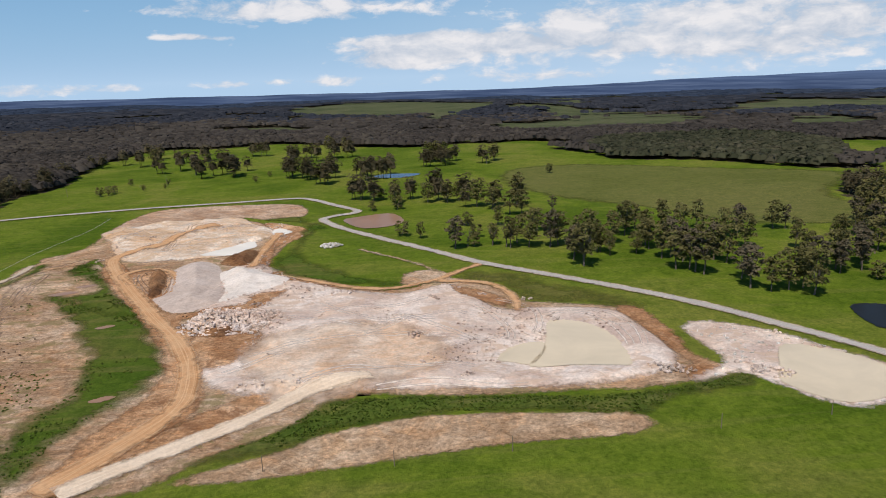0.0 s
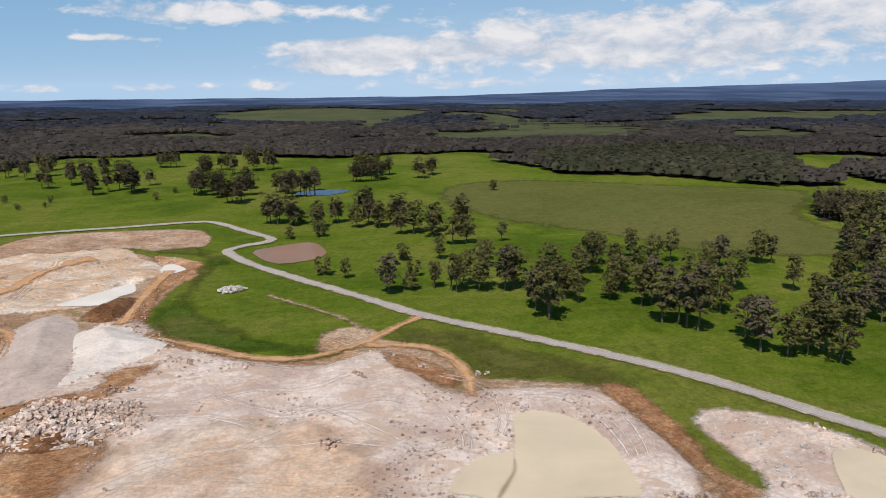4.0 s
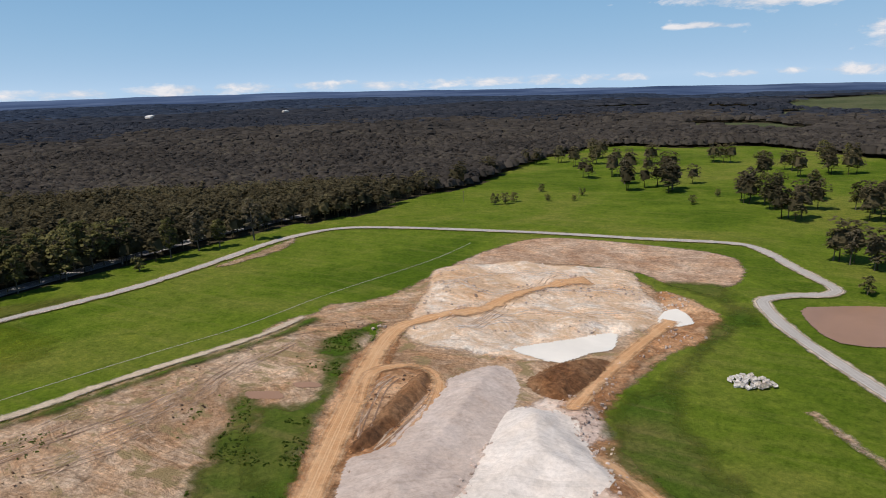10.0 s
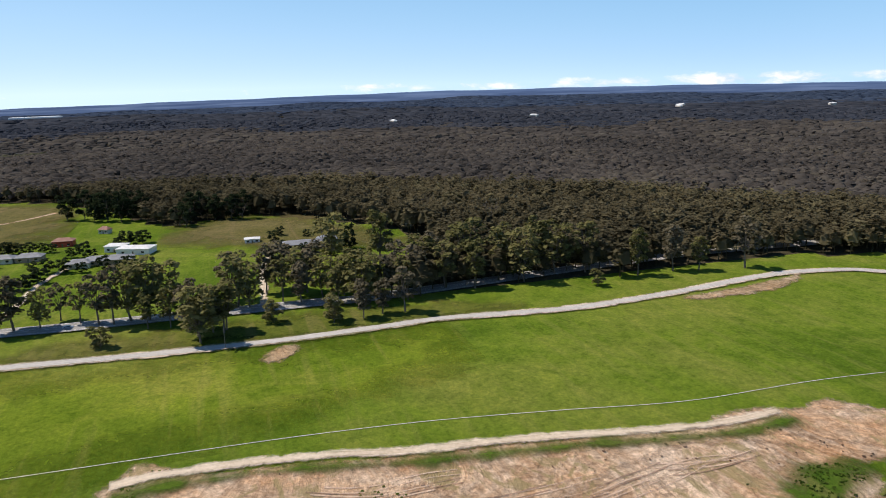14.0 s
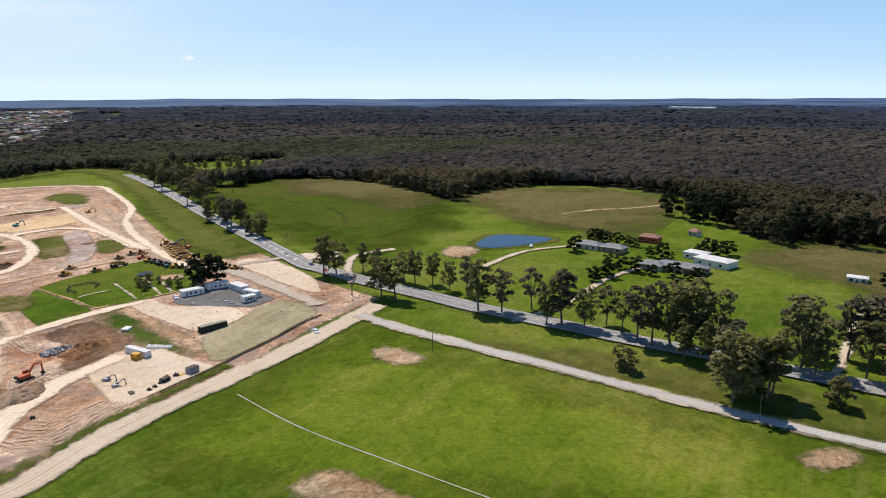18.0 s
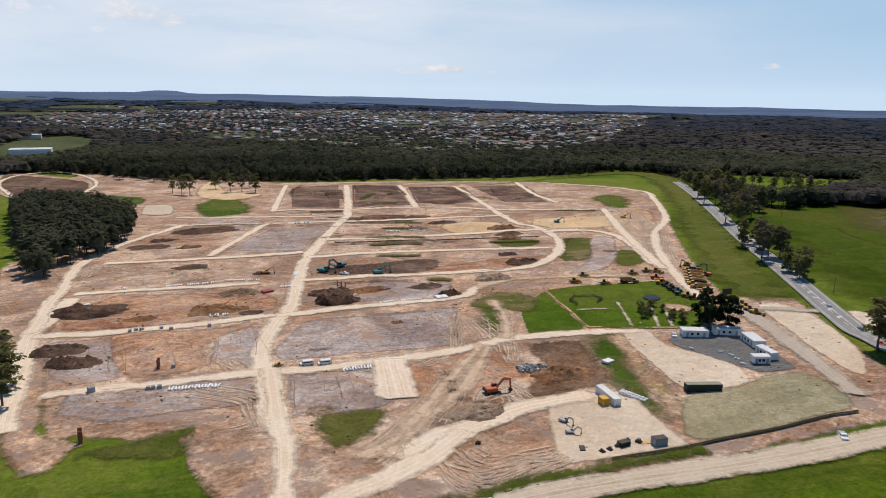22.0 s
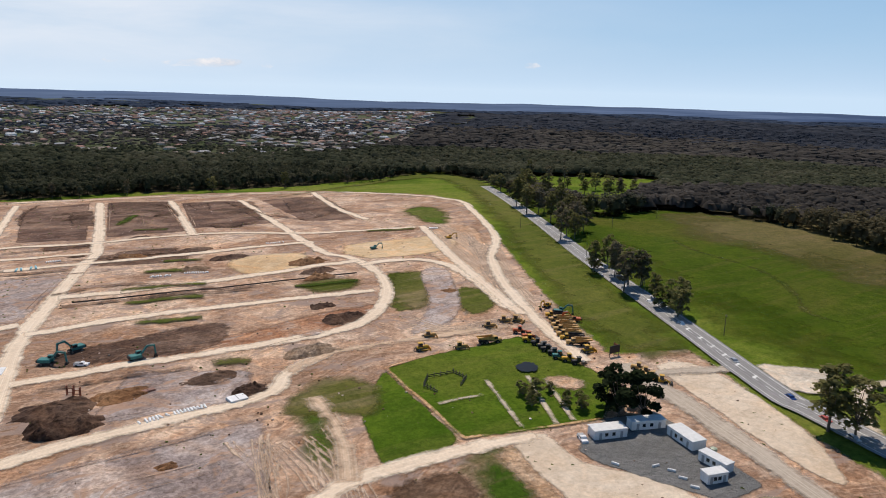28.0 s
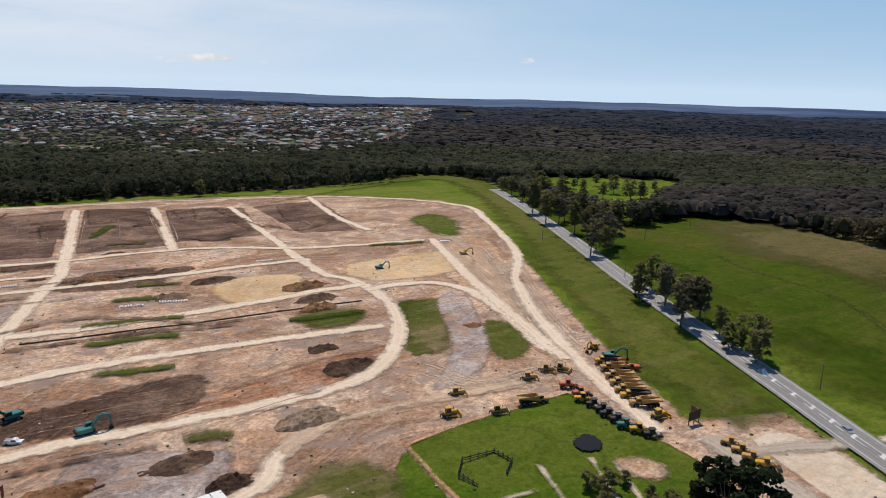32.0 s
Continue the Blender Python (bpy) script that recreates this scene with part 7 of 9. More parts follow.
set_down(loader(TEAL_PAINT, "teal wheel loader parked in row"), [(-358, -126, 150)])
set_down(loader(CREAM_PAINT, "dusty loader parked behind the conifers"), [(-374, -102, 120), (-373, -98, 130), (-372, -94, 125)], "wheel loaders")
set_down(van(WHITE_PAINT, "white van parked on cream track"), [(-174, -84, 5), (-180.3, -83.2, 5)], "site vans")
set_down(car(WHITE_PAINT, "white utility parked beside site office", "utility_truck", "", True), [(-320, -75, 65, 1.1), (-207, -214, 150, 1.1), (-316, 14, 60, 1.1)])
set_down(car(SILVER_PAINT, "dark silver car on the highway"), [(-411, -89, 62), (-387, -33, 66), (-371, 118, 90)], "cars on the highway")
set_down(car(BLUE_PAINT, "blue car on the highway"), [(-398, -59, 64)])
set_down(car(WHITE_PAINT, "white car on the highway"), [(-430, -128, 60), (-444, -158, 60), (-368, 166, 90), (-498, 29, 20)], "cars on the highway")
set_down(car(RED_PAINT, "dark red car on the highway"), [(-392, -44, 65)])


# ---- site yard ----
def office(length, depth, high, label, group, x, y, turn):
    """A portable site office: front along local x, facing +y."""
    e = thing("site_office", label, "site office", group, x, y, None, turn)
    b = piece("wall", tub(-length / 2, length / 2, -depth / 2, depth / 2, 0.35, high, 0.02), WHITE_PAINT, e)
    piece("roof", tub(-length / 2 - 0.15, length / 2 + 0.15, -depth / 2 - 0.15, depth / 2 + 0.15, high, high + 0.2, 0.09), ROOF_WHITE, e)
    piece("skirting", tub(-length / 2 + 0.08, length / 2 - 0.08, -depth / 2 + 0.08, depth / 2 - 0.08, 0, 0.36, 0.02), BLACK_PAINT, e)
    for k in (-0.32, 0.32):
        d = piece("door", tub(k * length - 0.42, k * length + 0.42, depth / 2 - 0.02, depth / 2 + 0.05, 0.4, 2.4, 0.02), GREY_PAINT, e, "dark door")
        piece("handle", tub(k * length + 0.25, k * length + 0.33, depth / 2 + 0.05, depth / 2 + 0.1, 1.35, 1.42, 0.01), STEEL, d)
    for k in (-0.08, 0.14):
        w = piece("window", tub(k * length - 0.5, k * length + 0.5, depth / 2 - 0.02, depth / 2 + 0.04, 1.3, 2.2, 0.02), GLASS, e)
        piece("frame", join([tub(k * length - 0.56, k * length + 0.56, depth / 2, depth / 2 + 0.06, 1.22, 1.3, 0.01), tub(k * length - 0.56, k * length + 0.56, depth / 2, depth / 2 + 0.06, 2.2, 2.27, 0.01)]), STEEL, w)
    piece("air_conditioner", tub(0.4, 1.2, -depth / 2 - 0.35, -depth / 2, 1.6, 2.2, 0.05), GREY_PAINT, e)
    return e


office(10.4, 4.6, 3.0, "white site office with two dark doors", "site offices", -328.0, -73.1, -18.5)
office(10.8, 3.6, 3.0, "white site office on dark gravel", "site offices", -341.2, -70.3, -22)
office(10.8, 4.8, 3.0, "long white site office beside the yard", "site offices", -343.8, -57.9, -102)
office(8.8, 3.2, 3.0, "white site shed at yard edge", "site offices", -339.0, -44.6, -92)
office(6.1, 3.2, 3.0, "short white site shed on dark gravel", "site offices", -332.8, -40.5, -16)


def container(length, wide, high, paint, roof, label, x, y, turn, group=""):
    e = thing("shipping_container", label, "container", group, x, y, None, turn)
    n = int(length / 0.35)
    ribs = [tub(-length / 2, length / 2, -wide / 2 + 0.05, wide / 2 - 0.05, 0.1, high - 0.05, 0.02)]
    for k in range(n):
        u = -length / 2 + 0.2 + k * 0.35
        for s in (-1, 1):
            ribs.append(tub(u, u + 0.17, s * (wide / 2 - 0.03) - 0.03, s * (wide / 2 - 0.03) + 0.03, 0.2, high - 0.15, 0.01))
    piece("side_wall", join(ribs), paint, e)
    piece("roof", tub(-length / 2, length / 2, -wide / 2, wide / 2, high - 0.06, high + 0.02, 0.03), roof, e)
    for sx in (-1, 1):
        for sy in (-1, 1):
            piece("corner_post", tub(sx * (length / 2 - 0.07) - 0.08, sx * (length / 2 - 0.07) + 0.08, sy * (wide / 2 - 0.07) - 0.08, sy * (wide / 2 - 0.07) + 0.08, 0, high, 0.01), paint, e)
    for sy in (-1, 1):
        d = piece("door", tub(length / 2 - 0.02, length / 2 + 0.05, sy * wide / 4 - wide / 4 + 0.1, sy * wide / 4 + wide / 4 - 0.1, 0.2, high - 0.15, 0.02), paint, e)
        piece("lock_bar", drum((length / 2 + 0.08, sy * 0.3, 0.2), (length / 2 + 0.08, sy * 0.3, high - 0.2), 0.03, 6), STEEL, d)
    return e


container(12.0, 2.5, 2.7, GREEN_BOX, OLIVE_ROOF, "dark green shipping container beside cream pad", -297.2, -24.7, 167)
container(11.6, 2.5, 2.7, WHITE_PAINT, ROOF_WHITE, "white shipping container on cream pad", -263.4, -26.8, 91)
container(3.0, 2.4, 2.5, YELLOW_PAINT, YELLOW_PAINT, "small yellow container beside white one", -260.2, -23.7, 91)
container(4.0, 2.4, 2.4, GREY_PAINT, DARK_STEEL, "grey steel skip at pad edge", -263, 3, 0)
container(3.2, 2.0, 1.6, BLACK_PAINT, DARK_STEEL, "dark equipment box on pad", -253, 1, 10)

tank = thing("water_tank", "pale green water tank beside site shed", "water tank", "", -343.5, -48.6)
piece("shell", drum((0, 0, 0.4), (0, 0, 2.5), 0.95, 16), TANK_GREEN, tank)
piece("lid", drum((0, 0, 2.5), (0, 0, 2.75), 0.95, 16, 0.25), TANK_GREEN, tank)
piece("stand", tub(-0.9, 0.9, -0.9, 0.9, 0, 0.42, 0.05), TIMBER, tank)

barrier = thing("road_barrier", "white road barrier at yard edge", "barrier", "road barriers")
piece("block", tub(-1.1, 1.1, -0.25, 0.25, 0, 0.95, 0.12), WHITE_PAINT, barrier)
for k in (-0.7, 0.7):
    piece("foot", tub(k - 0.2, k + 0.2, -0.4, 0.4, 0, 0.2, 0.05), WHITE_PAINT, barrier)
set_down(barrier, [(-317.5, -60, 110), (-326, -53.5, 170), (-327.5, -49.5, 120), (-327, -45.5, 120), (-326, -41, 120)], "road barriers")

board = thing("billboard", "black billboard with rust-red back beside track", "billboard", "", -377, -117)
piece("panel", bar((-2.6, 0.2, 3.0), (2.6, 0.2, 3.0), 0.15, 3.0), BLACK_PAINT, board)
piece("side_panel", bar((-2.6, 0, 2.6), (-3.4, -3.6, 2.6), 0.15, 2.6), RUSTY_BOARD, board, "rust-red side panel")
for x, y in ((-2.4, 0), (2.4, 0), (-3.3, -3.3), (0, 0)):
    piece("post", bar((x, y, 0), (x, y, 4.2), 0.18, 0.18), TIMBER, board)

bags = thing("stack_of_bags", "row of white bulk bags on grass bank", "bags", "", -272, -26, None, -65)
_r = np.random.default_rng(4)
for i in range(16):
    u, v = (i // 2) * 1.25 - 4.5, (i % 2) * 1.15 - 0.5
    piece("bag", tub(u - 0.55, u + 0.5, v - 0.5, v + 0.5, 0, 0.9 + 0.3 * _r.random(), 0.25), WHITE_PAINT, bags)


def crate(label, x, y, turn, w, d, h, mat, n=2):
    e = thing("stacked_material", label, "materials", "stacked materials", x, y, None, turn)
    for i in range(n):
        piece("slab", tub(-w / 2 + i * w / n, -w / 2 + (i + 0.94) * w / n, -d / 2, d / 2, 0.12, h, 0.08), mat, e)
    for s in (-0.35, 0.35):
        piece("skid", tub(-w / 2, w / 2, s * d - 0.1, s * d + 0.1, 0, 0.12, 0.02), TIMBER, e)
    return e


crate("white wrapped sheets stacked on bare earth", -245, -155, 5, 6.0, 4.5, 1.0, WHITE_PAINT)
crate("red and white stacked pipes on earth", -165, -188, 20, 5.5, 3.5, 1.2, RED_PAINT, 3)
crate("white stacked slabs on brown earth", -83, -184, 30, 6.0, 3.0, 1.0, WHITE_PAINT)
crate("white slab stack on grass bank", -279, -55, 20, 4.0, 3.0, 0.9, WHITE_PAINT)
crate("white wrapped pallets beside excavators", -182, -222, 75, 7.0, 2.5, 0.9, WHITE_PAINT, 3)
crate("pink stacked panels on bare earth", -222, -176, 15, 4.5, 2.0, 0.8, TILE_RED, 2)
crate("white pipe stack on far lot", -462, -377, -35, 7.0, 2.5, 0.7, WHITE_PAINT, 3)


def pipe_row(label, a, b, mat, step=2.2, long=2.6, r=0.38):
    """Short pipes laid side by side along a line, each a piece of its own."""
    a, b = np.array(a, float), np.array(b, float)
    d = (b - a) / np.linalg.norm(b - a)
    s = np.array((-d[1], d[0]))
    e = thing("pipe_row", label, "pipes", "laid-out pipes", a[0], a[1])
    n = max(3, int(np.linalg.norm(b - a) / step))
    rr = np.random.default_rng(int(abs(a[0])))
    for i in range(n):
        p = d * i * step
        if rr.random() < 0.12:
            continue
        h = at(a[0] + p[0], a[1] + p[1]) - at(*a) + r
        k = long * (0.8 + 0.4 * rr.random()) / 2
        q = s + d * rr.normal() * 0.15
        piece("pipe", drum((*(p - q * k), h), (*(p + q * k), h), r, 8), mat, e)
    return e


for a, b in (((-116, -214), (-142, -214)), ((-145, -216), (-163, -214)), ((-186, -75), (-197, -74)), ((-215, -153), (-236, -155)), ((-139, -153), (-149, -153)), ((-127, -74), (-145, -72)), ((-96, -215), (-100, -215))):
    pipe_row("white concrete pipes laid along the track", a, b, WHITE_PAINT, 1.05)
for a, b in (((-256, -337), (-269, -333)), ((-273, -335), (-286, -331)), ((-340, -392), (-352, -389)), ((-212, -408), (-221, -407)), ((-172, -196), (-182, -195))):
    pipe_row("long white pipes beside site track", a, b, WHITE_PAINT, 1.2, 2.4, 0.4)
pipe_row("pale blue pipes stacked on far lot", (-196, -394), (-208, -394), CYAN_PIPE, 2.4, 6.0, 0.6)

def digger_bucket(label, spots):
    """A spare excavator bucket lying on the ground."""
    e = thing("digger_bucket", label, "bucket", "spare buckets")
    piece("shell", tub(-0.7, 0.7, -0.75, 0.75, 0, 0.95, 0.3, 0.2), DARK_STEEL, e)
    for k in (-0.5, 0, 0.5):
        piece("tooth", bar((0.65, k, 0.12), (1.0, k, 0.1), 0.14, 0.1), STEEL, e)
    piece("bracket", join([bar((-0.2, -0.25, 0.9), (-0.2, -0.25, 1.3), 0.5, 0.08), bar((-0.2, 0.25, 0.9), (-0.2, 0.25, 1.3), 0.5, 0.08)]), STEEL, e)
    set_down(e, spots, "spare buckets")


def trench_box(label, spots):
    """Steel trench shoring standing on end: two posts on each side, joined by struts."""
    e = thing("trench_box", label, "trench box", "trench boxes")
    for y in (-1.1, 1.1):
        piece("side_panel", bar((0, y, 0), (0, y, 3.4), 1.0, 0.2), RUSTY_BOARD, e)
    for z in (1.0, 2.3):
        piece("strut", drum((0, -1.1, z), (0, 1.1, z), 0.12, 8), RUSTY_BOARD, e)
    set_down(e, spots, "trench boxes")


def pallet_stack(label, spots):
    """Pallets of blocks, strapped."""
    e = thing("pallet", label, "pallet", "pallets beside tracks")
    for k in (-0.5, 0.5):
        piece("skid", tub(-0.7, 0.7, k - 0.08, k + 0.08, 0, 0.14, 0.02), TIMBER, e)
    piece("load", tub(-0.65, 0.65, -0.65, 0.65, 0.14, 1.35, 0.08), GREY_PAINT, e)
    piece("strap", tub(-0.67, 0.67, -0.06, 0.06, 0.14, 1.37, 0.02), BLACK_PAINT, e)
    set_down(e, spots, "pallets beside tracks")


def plate_stack(label, mat, spots):
    """A low stack of steel sheets or frames lying on the pad."""
    e = thing("steel_sheet", label, "steel sheets", "stores on the pad")
    for k in range(4):
        piece("sheet", tub(-1.5 + 0.06 * k, 1.5 - 0.04 * k, -0.8 + 0.05 * k, 0.8, 0.16 * k, 0.16 * k + 0.13, 0.02), mat, e)
    set_down(e, spots, "stores on the pad")


digger_bucket("dark steel digger bucket lying on pad", [(-248, 2.2, 20), (-251, 1.2, 80), (-255.5, -0.8, 140), (-258, 0.6, 30, 1.2), (-245.5, 2.6, 200), (-214, -10.5, 60)])
plate_stack("rusty steel sheets stacked on pad edge", DARK_STEEL, [(-254, 0.2, 15), (-241, -0.6, 70)])
plate_stack("yellow steel frames lying on pad edge", YELLOW_PAINT, [(-259.5, 1.4, 5, 0.8)])
set_down(excavator(GREY_PAINT, "small grey excavator parked on cream pad"), [(-243, -16, 120, 0.55), (-242, -9.5, 160, 0.5)], "small excavators")
trench_box("rust-red steel trench box standing on earth", [(-123, -95, 0), (-107, -43, 10, 1.15), (-200.5, -187, 60), (-202, -184, 60)])
pallet_stack("grey pallet load beside cream track", [(-108, -140, 5), (-110.3, -141, 15), (-112.4, -141, 40), (-120, -141, 0), (-124, -139.2, 20), (-139, -139, 0), (-128, -94, 10), (-123, -76, 5), (-125, -76, 0), (-121.4, -76, 8), (-104, -78, 20, 1.6)])

# ---- highway lines, fences, poles ----
def stripe(name, line, offset, width, parent, lift=0.62, dash=None):
    """A painted line beside the middle of a road, whole or dashed."""
    c = curve(line, 2.0)
    t = np.gradient(c, axis=0)
    t /= np.linalg.norm(t, axis=1)[:, None] + 1e-9
    n = np.stack([-t[:, 1], t[:, 0]], 1)
    p = c + n * offset
    a, b = p - n * width / 2, p + n * width / 2
    z = top(p[:, 0], p[:, 1]) + lift
    v = np.concatenate([np.c_[a, z], np.c_[b, z]])
    i = np.arange(len(p) - 1)
    if dash:
        i = i[(i // dash) % 2 == 0]
    f = np.stack([i, i + 1, i + 1 + len(p), i + len(p)], 1)
    ob = new(name, mesh_of(name, v, f, ROAD_PAINT, False))
    ob.parent = parent
    return tagged(ob, "white painted road line")


highway = bpy.data.objects["highway"]
road_lift = float(highway.data.vertices[3].co.z - top(np.array([[highway.data.vertices[3].co.x]]), np.array([[highway.data.vertices[3].co.y]]))[0, 0]) + 0.03
for off, dash in ((-4.6, None), (4.6, None), (-0.9, 2), (0.9, None)):
    stripe("road_line", HIGHWAY, off, 0.28, highway, road_lift, dash)
ribbon("driveway", [(-380, -17), (-404, -38), (-428, -50), (-452, -40)], 5.0, VERGE, "pale gravel driveway off the highway", "track")
ribbon("driveway", [(-402, -85), (-388, -92), (-375, -97), (-366, -104)], 6.0, ACCESS_GREY, "grey gravel site entrance", "track", fringe=1.6)
ribbon("driveway", [(-366, 197), (-392, 200), (-440, 203), (-478, 212)], 3.5, VERGE, "pale driveway to farmhouse", "track")
ribbon("driveway", [(-366, 78), (-400, 88), (-450, 92), (-480, 100)], 3.5, VERGE, "pale driveway through trees", "track")
ribbon("driveway", [(-440, 26), (-480, 30), (-505, 45), (-515, 60)], 4.0, VERGE, "pale farm track beside dam", "track")
ribbon("access_road", ACCESS_ROAD, 9.0, ACCESS_GREY, "grey-brown worn access road beside pale strip", "road", fringe=2.5)
ribbon("drain_line", [(-575, -250), (-559, -222), (-546, -169), (-518, -130), (-493, -109), (-490, -92)], 2.4, WEEDY, "dark winding drain across green paddock", "drain", fringe=1.5)
sheet("driveway_mouth", [(-404, -62), (-415, -83), (-423, -75), (-432, -67), (-424, -58), (-412, -55)], VERGE_SOIL, "pale gravel driveway mouth at highway", "track")
ribbon("field_line", FIELD_LINE, 0.22, CONCRETE, "white sediment fence line across pasture", "fence", fringe=0.05, lift=0.2)
ribbon("edge_drain", EDGE_DRAIN, 0.7, BUSH_FLOOR, "dark weedy drain along the pad", "drain", fringe=0.2)
ribbon("hill_track", [(-690, 60), (-660, 40), (-640, 20), (-610, 5)], 4.0, TAN_EARTH, "faint track up the dry slope", "track")
for p in ([(-322, -124), (-310, -90)], [(-336, -119), (-320, -86)], [(-340, -114), (-326, -85)], [(-297, -116), (-314, -115)]):
    ribbon("field_path", [p[0], ((p[0][0] + p[1][0]) / 2, (p[0][1] + p[1][1]) / 2), p[1]], 1.6, VERGE, "narrow pale path in green field", "path", fringe=0.2)
for a, b in zip(FIELD_MAIN, FIELD_MAIN[1:] + FIELD_MAIN[:1]):
    m = ((a[0] + b[0]) / 2, (a[1] + b[1]) / 2)
    ribbon("field_edge", [a, m, b], 1.0, ORANGE_TRACK, "worn orange strip along field edge", "path", fringe=0.2)
sheet("slab", [(-340, -114), (-347, -113), (-349, -102), (-342, -102), (-339, -106)], PINK_EARTH, "old bare house slab on grass", "slab")
sheet("water", [(-338, -127), (-344, -129), (-345, -124), (-341, -121), (-337, -123)], DARK_WATER, "small dark pond in green field", "pond", fringe=0.0, cell=0.7, lift=0.8)
sheet("green_paddock", [(-455, -130), (-545, -345), (-600, -500), (-690, -640), (-700, -500), (-600, -380), (-690, -345), (-650, -170), (-560, -60), (-440, -40)], DEEP_GREEN, "deep green paddock beyond the highway", "grass", fringe=14, cell=6)
sheet("dry_paddock", [(-600, -250), (-690, -330), (-720, -200), (-640, -120), (-560, -110), (-590, -150)], DRY_SLOPE, "dry brown paddock below the forest", "grass", fringe=45, cell=6)
sheet("dry_paddock", [(-560, 10), (-600, -60), (-690, -110), (-760, -20), (-720, 60), (-620, 80), (-540, 60)], DRY_SLOPE, "dry brown slope behind the dam", "grass", fringe=45, cell=6)
sheet("dry_paddock", [(-520, 170), (-560, 150), (-620, 190), (-580, 250), (-520, 290), (-460, 300), (-480, 230)], DRY_SLOPE, "dry olive paddock behind farmhouse", "grass", fringe=40, cell=6)
sheet("verge_grass", [(-345, 90), (-355, 160), (-352, 240), (-340, 300), (-325, 300), (-322, 220), (-328, 140), (-335, 80)], DRY_GRASS, "olive roadside grass between roads", "grass", fringe=4)
sheet("verge_grass", OLIVE_EDGE, DRY_GRASS, "olive mown verge beside the highway", "grass", fringe=6)
sheet("clay_pond", [(-111, -693), (-115, -800), (-128, -828), (-138, -700), (-147, -646), (-173, -637), (-178, -604), (-151, -570), (-130, -582), (-115, -614)], SAND, "pale dried clay basin behind trees", "bare earth")
sheet("pale_pad", [(-72, -532), (-74, -548), (-95, -533), (-98, -477), (-76, -477)], VERGE, "pale gravel pad on far lots", "gravel pad")
for p in [[(-270, -372), (-280, -368), (-290, -363)], [(-254, -349), (-269, -345), (-284, -341)], [(-237, -315), (-258, -311), (-277, -306)], [(-234, -290), (-253, -285), (-269, -281)], [(-313, -276), (-329, -271), (-346, -268)], [(-232, -256), (-246, -251), (-259, -248)], [(-247, -189), (-254, -188), (-260, -185)], [(-271, -534), (-283, -560), (-294, -585)], [(-275, -496), (-287, -492), (-299, -488)], [(-415, -394), (-431, -389), (-451, -386)]]:
    ribbon("grass_row", p, 6.5, WEEDY, "long row of dark weeds between tracks", "grass", fringe=3.5)
silt_fence = thing("silt_fence", "long dark sediment fence across the lots", "fence", "", -214, -305)
silt = curve([(-214, -305), (-237, -301), (-261, -296), (-301, -292), (-353, -285)], 4.0)
for a, b in zip(silt[:-1], silt[1:]):
    o = silt[0]
    za, zb = (at(*q) - at(*o) for q in (a, b))
    piece("fabric", bar((*(a - o), za + 0.35), (*(b - o), zb + 0.35), 0.1, 0.7), SILT_CLOTH, silt_fence)
    piece("post", bar((*(a - o), za), (*(a - o), za + 0.9), 0.1, 0.1), TIMBER, silt_fence)
for a, b in (((-208, -300), (-346, -280)), ((-190, -196), (-240, -190)), ((-215, -402), (-275, -396)), ((-190, -372), (-240, -364)), ((-120, -405), (-190, -395))):
    m = ((a[0] + b[0]) / 2, (a[1] + b[1]) / 2)
    ribbon("trench", [a, m, b], 2.2, BROWN_EARTH, "dark dug trench across lots", "trench", fringe=0.4)
for p in (BLACK_A, BLACK_B, BLACK_C, BLACK_D, BLACK_E, BLACK_F, BLACK_G, BLACK_H, BLACK_I, BLACK_J, BLACK_K, BLACK_L):
    ribbon("trench", p, 3.2 if p is not BLACK_D else 9.0, BROWN_EARTH, "dark dug edge along a far lot", "trench", fringe=1.2)
for p in PUDDLES:
    sheet("puddle", p, BROWN_WATER, "shallow brown puddle in rough grass", "puddle", fringe=0.0, cell=0.6, lift=0.25)
for x, y, r in ((-200, -230, 4), (-245, -172, 4), (-180, -100, 5), (-290, -200, 5)):
    sheet("puddle", [(x - r, y), (x, y - r * 0.4), (x + r, y + 0.5), (x, y + r * 0.5)], GREY_EARTH, "blue-grey clay patch on bare ground", "clay patch", fringe=0.5)


def pole(label, high=9.0, arm=True):
    e = thing("power_pole", label, "power pole", "power poles")
    piece("post", drum((0, 0, -0.2), (0, 0, high), 0.16, 8, 0.11), TIMBER, e)
    if arm:
        a = piece("crossarm", bar((-1.1, 0, high - 0.5), (1.1, 0, high - 0.5), 0.12, 0.14), TIMBER, e)
        for k in (-0.9, 0.9):
            piece("insulator", drum((k, 0, high - 0.43), (k, 0, high - 0.2), 0.06, 8), STEEL, a)
    return e


set_down(pole("slim timber power pole beside paddock"), [(-322, 66, 10), (-434, -110, 60), (-456, -172, 60), (-516, -342, 60), (-573, -305, 60), (-641, -321, 60), (-488, -245, 60), (-322, 180, 0), (-300, 640, 0), (-215, 690, 0), (-385, -20, 60)], "power poles")
set_down(pole("short timber marker post in pasture", 5.0, False), [(100, 80, 0), (139, 83, 0), (33, 76, 0), (-39, 75, 0), (-2, 73, 0), (120, 505, 0)], "marker posts")


